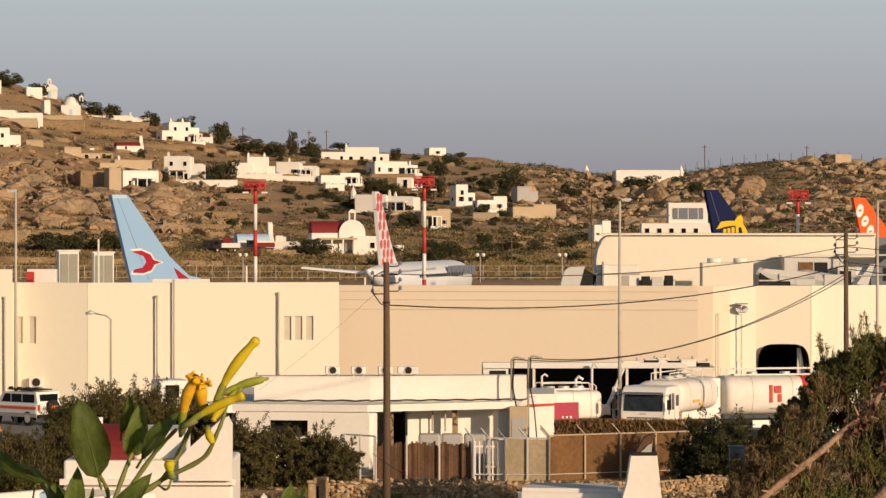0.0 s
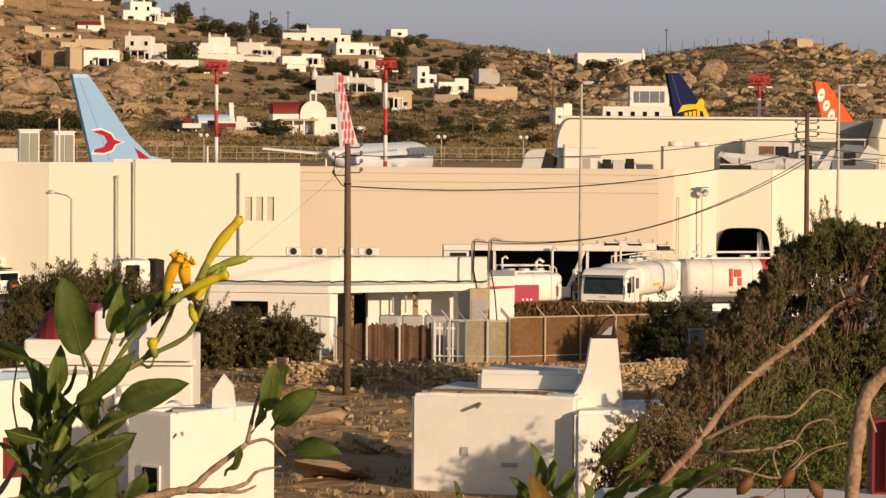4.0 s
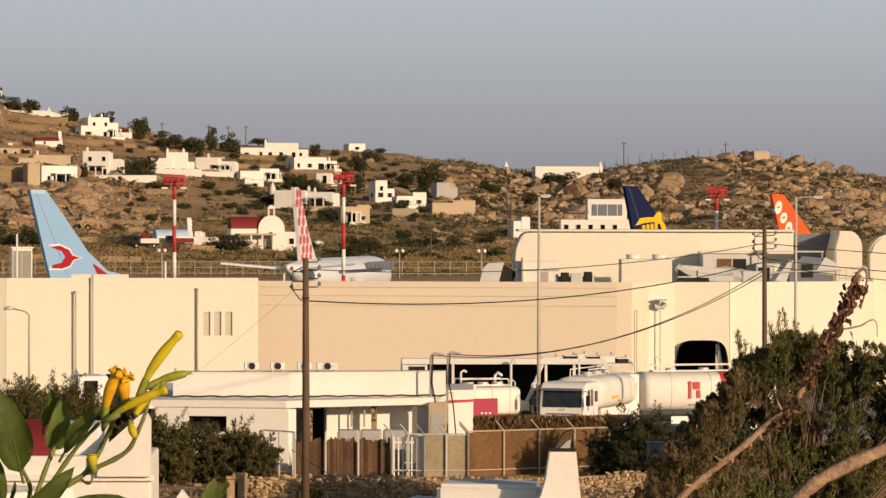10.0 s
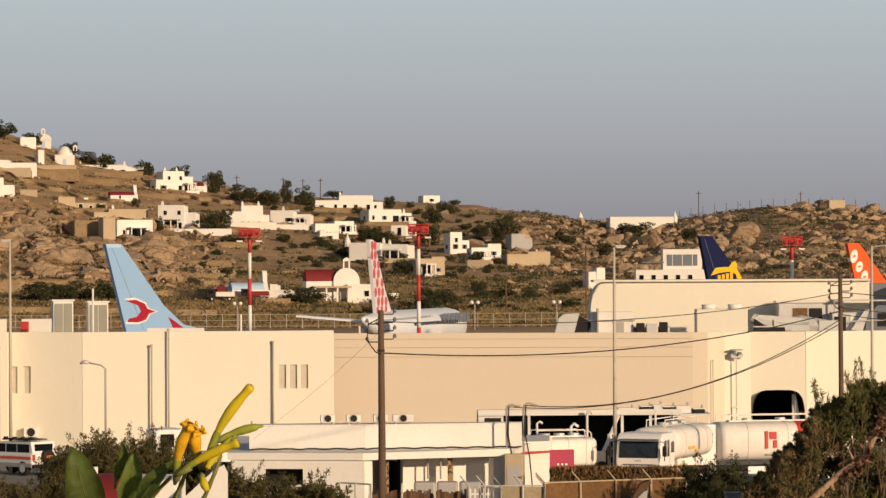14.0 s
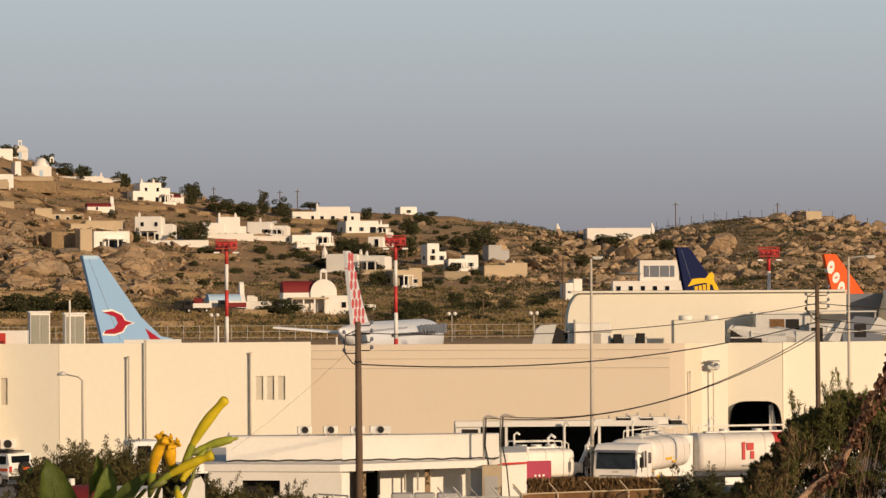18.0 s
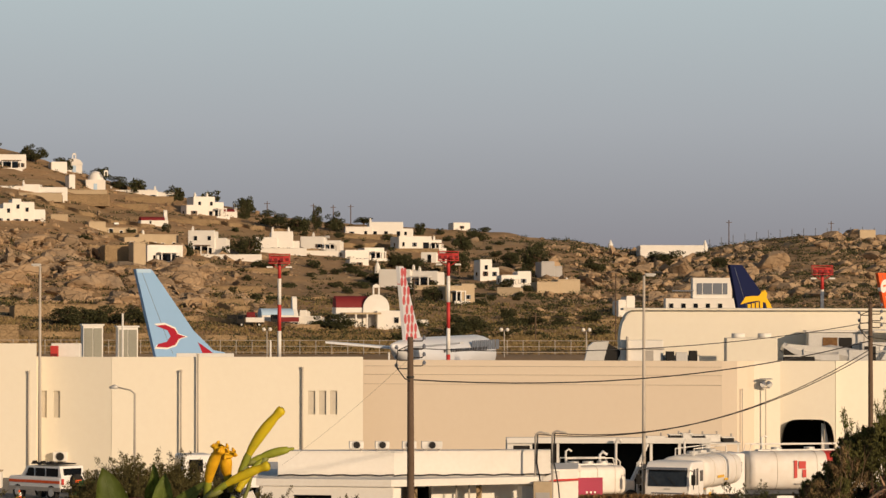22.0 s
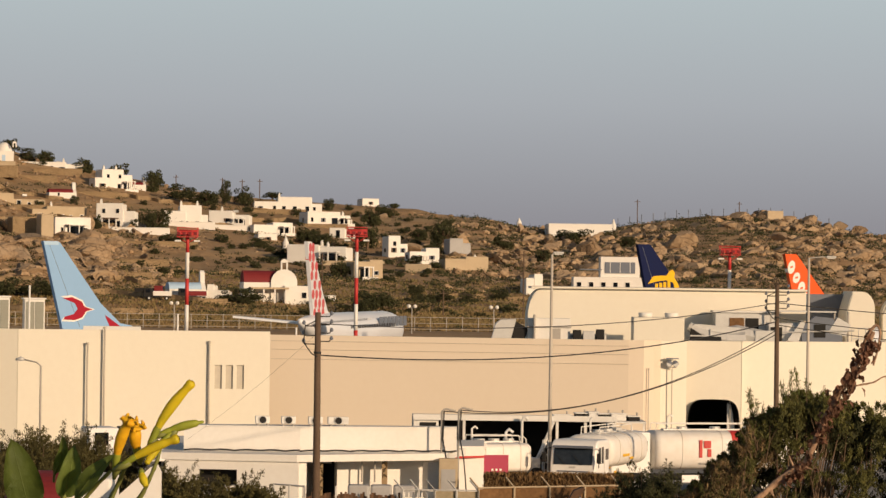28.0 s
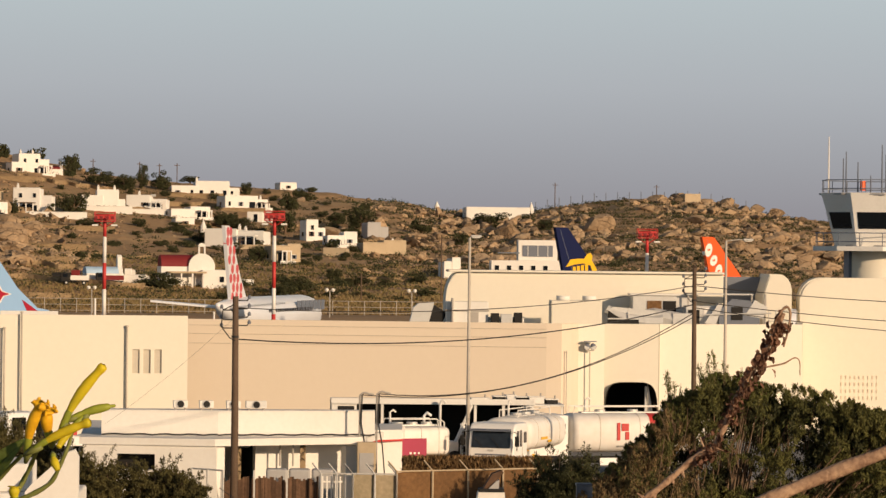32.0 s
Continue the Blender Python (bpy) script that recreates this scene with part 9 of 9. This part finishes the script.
green_stem([(-0.336, 3.050, 10.521), (-0.340, 3.050, 10.549), (-0.335, 3.050, 10.587)], 0.0016, 0.001)
for pts, r0, r1 in (
        ([ROOT, (-0.297, 2.950, 10.345), (-0.277, 2.950, 10.446), (-0.240, 2.950, 10.471), (-0.203, 2.950, 10.482), (-0.185, 2.950, 10.486), (-0.172, 2.950, 10.498), (-0.141, 2.950, 10.522)], 0.0065, 0.0028),
        ([(-0.189, 2.950, 10.484), (-0.161, 2.940, 10.485), (-0.141, 2.940, 10.491), (-0.133, 2.940, 10.500), (-0.113, 2.940, 10.505)], 0.0032, 0.001),
        ([(-0.161, 2.940, 10.485), (-0.145, 2.940, 10.484), (-0.133, 2.940, 10.489)], 0.0025, 0.001),
        ([(-0.141, 2.950, 10.522), (-0.136, 2.950, 10.546), (-0.129, 2.960, 10.572)], 0.0024, 0.0012),
        ([(-0.141, 2.950, 10.522), (-0.125, 2.950, 10.525), (-0.109, 2.950, 10.511)], 0.002, 0.001),
        ([ROOT, (-0.381, 3.050, 10.379), (-0.368, 3.050, 10.445), (-0.346, 3.050, 10.478), (-0.331, 3.050, 10.506), (-0.329, 3.050, 10.525)], 0.004, 0.002)):
    stem_part(plant_1, pts, r0 * 0.8, r1 * 0.8, M["twig"], "woody_stem")
# leaves


def leaf_a(base, tip, w, tw):
    leaf_part(plant_1, base, tip, w * 1.12, tw)


leaf_a((-0.276, 2.970, 10.591), (-0.291, 2.950, 10.656), 0.031, 10)
leaf_a((-0.262, 3.020, 10.624), (-0.254, 3.000, 10.657), 0.013, 35)
leaf_a((-0.254, 3.010, 10.605), (-0.243, 2.990, 10.649), 0.02, 12)
leaf_a((-0.243, 2.990, 10.604), (-0.208, 2.970, 10.645), 0.015, -25)
leaf_a((-0.362, 3.000, 10.612), (-0.319, 2.980, 10.586), 0.015, 30)
leaf_a((-0.301, 2.990, 10.556), (-0.293, 2.970, 10.599), 0.017, 15)
leaf_a((-0.281, 2.970, 10.552), (-0.231, 2.950, 10.596), 0.018, 20)
leaf_a((-0.317, 3.010, 10.547), (-0.324, 2.990, 10.590), 0.009, 60)
leaf_a((-0.295, 3.010, 10.554), (-0.282, 2.990, 10.581), 0.006, 50)
leaf_a((-0.310, 3.005, 10.531), (-0.311, 2.985, 10.584), 0.015, 35)
leaf_a((-0.246, 2.950, 10.552), (-0.187, 2.930, 10.572), 0.024, -12)
leaf_a((-0.280, 2.950, 10.506), (-0.229, 2.930, 10.530), 0.027, 12)
leaf_a((-0.305, 3.000, 10.557), (-0.277, 2.980, 10.546), 0.018, 40)
leaf_a((-0.312, 2.980, 10.522), (-0.337, 2.960, 10.531), 0.017, -20)
leaf_a((-0.330, 3.000, 10.501), (-0.348, 2.980, 10.521), 0.008, 60)
leaf_a((-0.374, 3.020, 10.467), (-0.376, 3.000, 10.503), 0.019, 15)
leaf_a((-0.401, 3.030, 10.458), (-0.450, 3.010, 10.482), 0.017, -10)
leaf_a((-0.321, 2.980, 10.438), (-0.325, 2.960, 10.480), 0.019, 20)
leaf_a((-0.316, 3.010, 10.475), (-0.330, 2.990, 10.498), 0.012, 55)
leaf_a((-0.312, 3.010, 10.456), (-0.320, 2.990, 10.471), 0.010, 60)
leaf_a((-0.299, 2.950, 10.439), (-0.281, 2.930, 10.481), 0.025, 15)
leaf_a((-0.278, 2.970, 10.463), (-0.283, 2.950, 10.498), 0.016, 35)
leaf_a((-0.269, 2.950, 10.463), (-0.245, 2.930, 10.497), 0.026, 10)
leaf_a((-0.241, 2.970, 10.472), (-0.223, 2.950, 10.500), 0.019, 40)
leaf_a((-0.232, 2.980, 10.487), (-0.213, 2.960, 10.490), 0.008, 65)
leaf_a((-0.340, 2.970, 10.437), (-0.345, 2.950, 10.464), 0.022, 10)
leaf_a((-0.221, 2.945, 10.439), (-0.247, 2.925, 10.465), 0.024, 30)
leaf_a((-0.250, 2.950, 10.448), (-0.266, 2.930, 10.459), 0.012, 30)
leaf_a((-0.222, 2.940, 10.440), (-0.196, 2.920, 10.463), 0.024, -20)
leaf_a((-0.300, 3.020, 10.520), (-0.290, 3.000, 10.550), 0.014, 60)
leaf_a((-0.307, 3.015, 10.493), (-0.315, 2.995, 10.527), 0.009, 65)
leaf_a((-0.293, 2.990, 10.491), (-0.272, 2.970, 10.518), 0.014, 50)
leaf_a((-0.314, 3.020, 10.511), (-0.324, 3.000, 10.546), 0.010, 60)
leaf_a((-0.301, 3.025, 10.525), (-0.307, 3.005, 10.568), 0.012, 55)
leaf_a((-0.126, 2.950, 10.549), (-0.119, 2.930, 10.589), 0.020, 20)
leaf_a((-0.117, 2.955, 10.571), (-0.109, 2.935, 10.587), 0.010, 70)
leaf_a((-0.117, 2.930, 10.540), (-0.084, 2.910, 10.569), 0.023, -15)
leaf_a((-0.104, 2.950, 10.518), (-0.064, 2.930, 10.516), 0.018, -25)
leaf_a((-0.139, 2.960, 10.529), (-0.131, 2.940, 10.561), 0.010, 60)
leaf_a((-0.158, 2.960, 10.499), (-0.146, 2.940, 10.520), 0.011, 50)
leaf_a((-0.266, 3.010, 10.542), (-0.273, 2.990, 10.575), 0.009, 60)
leaf_a((-0.285, 3.000, 10.476), (-0.297, 2.980, 10.503), 0.011, 55)
rl = random.Random(21)
for (x0, y0), (x1, y1), n in (((-0.306, 10.44), (-0.300, 10.56), 18), ((-0.285, 10.43), (-0.262, 10.55), 12), ((-0.33, 10.43), (-0.318, 10.53), 8)):
    for k in range(n):
        f = (k + rl.random()) / n
        px, pz = x0 + (x1 - x0) * f, y0 + (y1 - y0) * f
        a = rl.uniform(25, 155)
        ln = rl.uniform(0.022, 0.05)
        yy = 3.0 + rl.uniform(-0.02, 0.05)
        leaf_part(plant_1, (px, yy, pz), (px + ln * math.cos(radians(a)), yy - rl.uniform(0, 0.02), pz + ln * math.sin(radians(a))), ln * rl.uniform(0.3, 0.5), rl.uniform(-70, 70))
# flowers and buds
YF, AM = M["flower"], M["amber"]
trumpet(plant_1, (-0.183, 2.960, 10.646), (-0.146, 2.950, 10.704), 0.0041, YF, "yellow-green tubular flower", 1.05, False)
trumpet(plant_1, (-0.208, 2.960, 10.629), (-0.195, 2.940, 10.674), 0.0044, AM, "withered amber tubular flower", 1.5)
trumpet(plant_1, (-0.189, 2.970, 10.639), (-0.192, 2.960, 10.668), 0.0048, AM, "withered amber tubular flower", 1.6)
trumpet(plant_1, (-0.205, 2.950, 10.634), (-0.156, 2.940, 10.659), 0.0036, YF, "yellow tubular flower", 1.2, False)
trumpet(plant_1, (-0.176, 2.970, 10.659), (-0.138, 2.970, 10.671), 0.0034, M["tubegreen"], "slender yellow-green bud", 0.45, False)
trumpet(plant_1, (-0.160, 2.970, 10.664), (-0.183, 2.960, 10.637), 0.0034, YF, "drooping yellow-green bud", 0.8, False)
trumpet(plant_1, (-0.188, 2.970, 10.632), (-0.183, 2.960, 10.619), 0.0032, YF, "drooping yellow-green bud", 0.8, False)
trumpet(plant_1, (-0.218, 2.990, 10.589), (-0.220, 2.990, 10.604), 0.0042, YF, "small open green calyx", 1.4, False)
trumpet(plant_1, (-0.367, 3.050, 10.584), (-0.397, 3.050, 10.624), 0.0037, YF, "yellow tubular flower", 1.2, False)
trumpet(plant_1, (-0.367, 3.050, 10.589), (-0.370, 3.050, 10.625), 0.0042, AM, "amber tubular flower", 1.3)
trumpet(plant_1, (-0.367, 3.050, 10.587), (-0.390, 3.050, 10.598), 0.0048, AM, "withered amber flower", 1.5)
trumpet(plant_1, (-0.335, 3.050, 10.580), (-0.331, 3.050, 10.589), 0.004, YF, "small yellow-green bud", 1.2, False)
# the shrub on the other side, with a long dry branch
plant_2 = thing("tobacco_shrub", 0, 0, 0, 0, "wild shrub with a long dry branch and withered leaves", "shrub")
ROOT2 = (0.164, 2.6, ground_z(0.2, 2.6) - 0.05)
BR = [ROOT2, (0.149, 2.600, 10.450), (0.166, 2.600, 10.523), (0.194, 2.600, 10.557), (0.216, 2.600, 10.589), (0.238, 2.600, 10.610), (0.268, 2.600, 10.634), (0.291, 2.600, 10.654), (0.305, 2.600, 10.663), (0.320, 2.600, 10.697), (0.332, 2.600, 10.717), (0.344, 2.600, 10.737), (0.353, 2.600, 10.757)]
stem_part(plant_2, BR, 0.0034, 0.0015, M["twig"], "dry_branch")
r = random.Random(11)
TOP = [Vector(p) for p in BR[7:]]
for k in range(330):
    i = r.randrange(len(TOP) - 1)
    p = TOP[i].lerp(TOP[i + 1], r.random()) + Vector((r.gauss(0, 0.0035), r.uniform(-0.006, 0.006), r.uniform(-0.004, 0.003)))
    e = p + Vector((r.uniform(-0.004, 0.004), r.uniform(-0.004, 0.003), -r.uniform(0.001, 0.007)))
    part("withered_leaf", blade(p, e, r.uniform(0.0022, 0.0045), r.uniform(-70, 70), 0.22, 0.55), M["deadleaf"], plant_2, "", True)
LOW = [Vector(p) for p in BR[2:9]]
for k in range(26):
    i = r.randrange(len(LOW) - 1)
    p = LOW[i].lerp(LOW[i + 1], r.random())
    a = r.uniform(0, 6.28)
    part("spur", tube([p, p + Vector((math.cos(a), -0.3, math.sin(a))) * 0.004, p + Vector((math.cos(a), -0.4, math.sin(a) + 0.3)) * r.uniform(0.005, 0.009)], [0.0016, 0.0011, 0.0004], 5), M["twig"], plant_2)


def dry_twig(pts, r0, r1):
    stem_part(plant_2, pts, r0 * 0.62, r1 * 0.6, M["twig"], "dry_twig")


dry_twig([(0.332, 2.600, 10.717), (0.353, 2.600, 10.721), (0.363, 2.600, 10.725), (0.365, 2.600, 10.713)], 0.0012, 0.0006)
dry_twig([(0.344, 2.600, 10.737), (0.348, 2.600, 10.753), (0.356, 2.600, 10.761), (0.356, 2.600, 10.745), (0.353, 2.600, 10.733)], 0.0022, 0.001)
dry_twig([(0.195, 2.600, 10.558), (0.230, 2.580, 10.577), (0.257, 2.570, 10.580), (0.277, 2.570, 10.598), (0.293, 2.570, 10.592)], 0.0026, 0.001)
dry_twig([(0.194, 2.600, 10.551), (0.217, 2.570, 10.554), (0.256, 2.560, 10.561), (0.268, 2.560, 10.575), (0.284, 2.560, 10.577), (0.288, 2.560, 10.565)], 0.0022, 0.0008)
dry_twig([(0.180, 2.600, 10.518), (0.213, 2.560, 10.543), (0.247, 2.550, 10.538), (0.271, 2.550, 10.556), (0.294, 2.550, 10.563)], 0.002, 0.0008)
dry_twig([(0.247, 2.550, 10.538), (0.243, 2.550, 10.556), (0.255, 2.550, 10.564), (0.263, 2.550, 10.556), (0.253, 2.550, 10.544)], 0.0012, 0.0006)
for x in ((0.228, 2.550, 10.538), (0.257, 2.550, 10.544), (0.268, 2.550, 10.536), (0.236, 2.550, 10.524), (0.263, 2.550, 10.519), (0.252, 2.550, 10.517)):
    p = Vector(x)
    d = Vector((math.sin(x[0] * 900), 0.2, -abs(math.cos(x[0] * 500)) - 0.4)).normalized() * 0.016
    part("seed_pod", tube([p, p + d * 0.2, p + d * 0.5, p + d * 0.8, p + d], [0.0012, 0.0036, 0.0047, 0.0036, 0.0006], 10), M["pod"], plant_2, "brown dry seed pod", True)
    part("pod_stalk", tube([p, p - d * 0.35 + Vector((0.001, 0, 0.001)), p - d * 0.7 + Vector((0.003, 0, 0.003))], 0.0005, 5), M["twig"], plant_2)
STEM2 = [ROOT2, (0.105, 2.700, 10.436), (0.098, 2.700, 10.506), (0.088, 2.700, 10.524)]
stem_part(plant_2, STEM2, 0.005, 0.002)
stem_part(plant_2, [ROOT2, (0.127, 2.650, 10.472), (0.155, 2.650, 10.513), (0.198, 2.620, 10.535), (0.220, 2.600, 10.545)], 0.004, 0.0015)
stem_part(plant_2, [(0.127, 2.650, 10.472), (0.121, 2.650, 10.517), (0.129, 2.650, 10.538)], 0.003, 0.0012)


def leaf_b(base, tip, w, tw):
    leaf_part(plant_2, base, tip, w, tw)


leaf_b((0.127, 2.650, 10.537), (0.153, 2.630, 10.569), 0.016, 15)
leaf_b((0.088, 2.700, 10.512), (0.079, 2.690, 10.548), 0.012, 30)
leaf_b((0.090, 2.700, 10.511), (0.095, 2.690, 10.537), 0.012, 45)
leaf_b((0.096, 2.700, 10.507), (0.111, 2.690, 10.531), 0.012, 20)
leaf_b((0.075, 2.700, 10.506), (0.064, 2.690, 10.523), 0.010, 30)
leaf_b((0.025, 2.700, 10.499), (0.023, 2.690, 10.520), 0.007, 30)
leaf_b((0.131, 2.650, 10.513), (0.150, 2.630, 10.531), 0.014, 30)
leaf_b((0.143, 2.650, 10.517), (0.166, 2.630, 10.542), 0.014, 50)
leaf_b((0.166, 2.630, 10.520), (0.194, 2.600, 10.540), 0.013, 20)
leaf_b((0.184, 2.620, 10.525), (0.214, 2.600, 10.533), 0.014, -30)
leaf_b((0.190, 2.620, 10.532), (0.212, 2.600, 10.546), 0.012, 40)
leaf_b((0.119, 2.650, 10.505), (0.114, 2.640, 10.526), 0.012, 60)
leaf_b((0.152, 2.600, 10.514), (0.177, 2.580, 10.526), 0.016, -20)
leaf_b((0.194, 2.620, 10.549), (0.205, 2.600, 10.567), 0.009, 30)
leaf_b((0.023, 2.700, 10.478), (0.026, 2.690, 10.512), 0.012, 20)
leaf_b((0.025, 2.700, 10.477), (0.038, 2.690, 10.502), 0.010, 40)
leaf_b((0.019, 2.700, 10.478), (0.014, 2.690, 10.502), 0.010, 50)
leaf_b((0.099, 2.600, 10.485), (0.104, 2.590, 10.526), 0.016, 10)
leaf_b((0.140, 2.600, 10.537), (0.162, 2.600, 10.556), 0.010, 40)
leaf_b((0.151, 2.600, 10.516), (0.179, 2.600, 10.532), 0.012, 30)
leaf_b((0.131, 2.600, 10.496), (0.167, 2.600, 10.504), 0.014, 10)
leaf_b((0.179, 2.600, 10.496), (0.203, 2.600, 10.516), 0.014, 30)
leaf_b((0.159, 2.600, 10.488), (0.195, 2.600, 10.492), 0.014, -20)
leaf_part(plant_2, (0.084, 2.580, 10.483), (0.074, 2.570, 10.539), 0.020, 20, M["yellowleaf"], 0.35, "yellow-brown dying leaf")
# a thick bare limb close by
limb = thing("bare_limb", 0, 0, 0, 0, "thick bare grey-brown limb close to the viewpoint", "branch")
stem_part(limb, [(0.45, 1.7, ground_z(0.45, 1.7) - 0.05), (0.192, 1.700, 10.506), (0.193, 1.700, 10.616), (0.196, 1.700, 10.648), (0.201, 1.700, 10.667), (0.217, 1.700, 10.680), (0.281, 1.700, 10.707), (0.305, 1.700, 10.714), (0.342, 1.700, 10.723)], 0.0037, 0.0031, M["twig"], "limb")
stem_part(limb, [(0.201, 1.700, 10.667), (0.200, 1.700, 10.659), (0.204, 1.700, 10.647)], 0.0012, 0.0006, M["twig"], "side_twig")
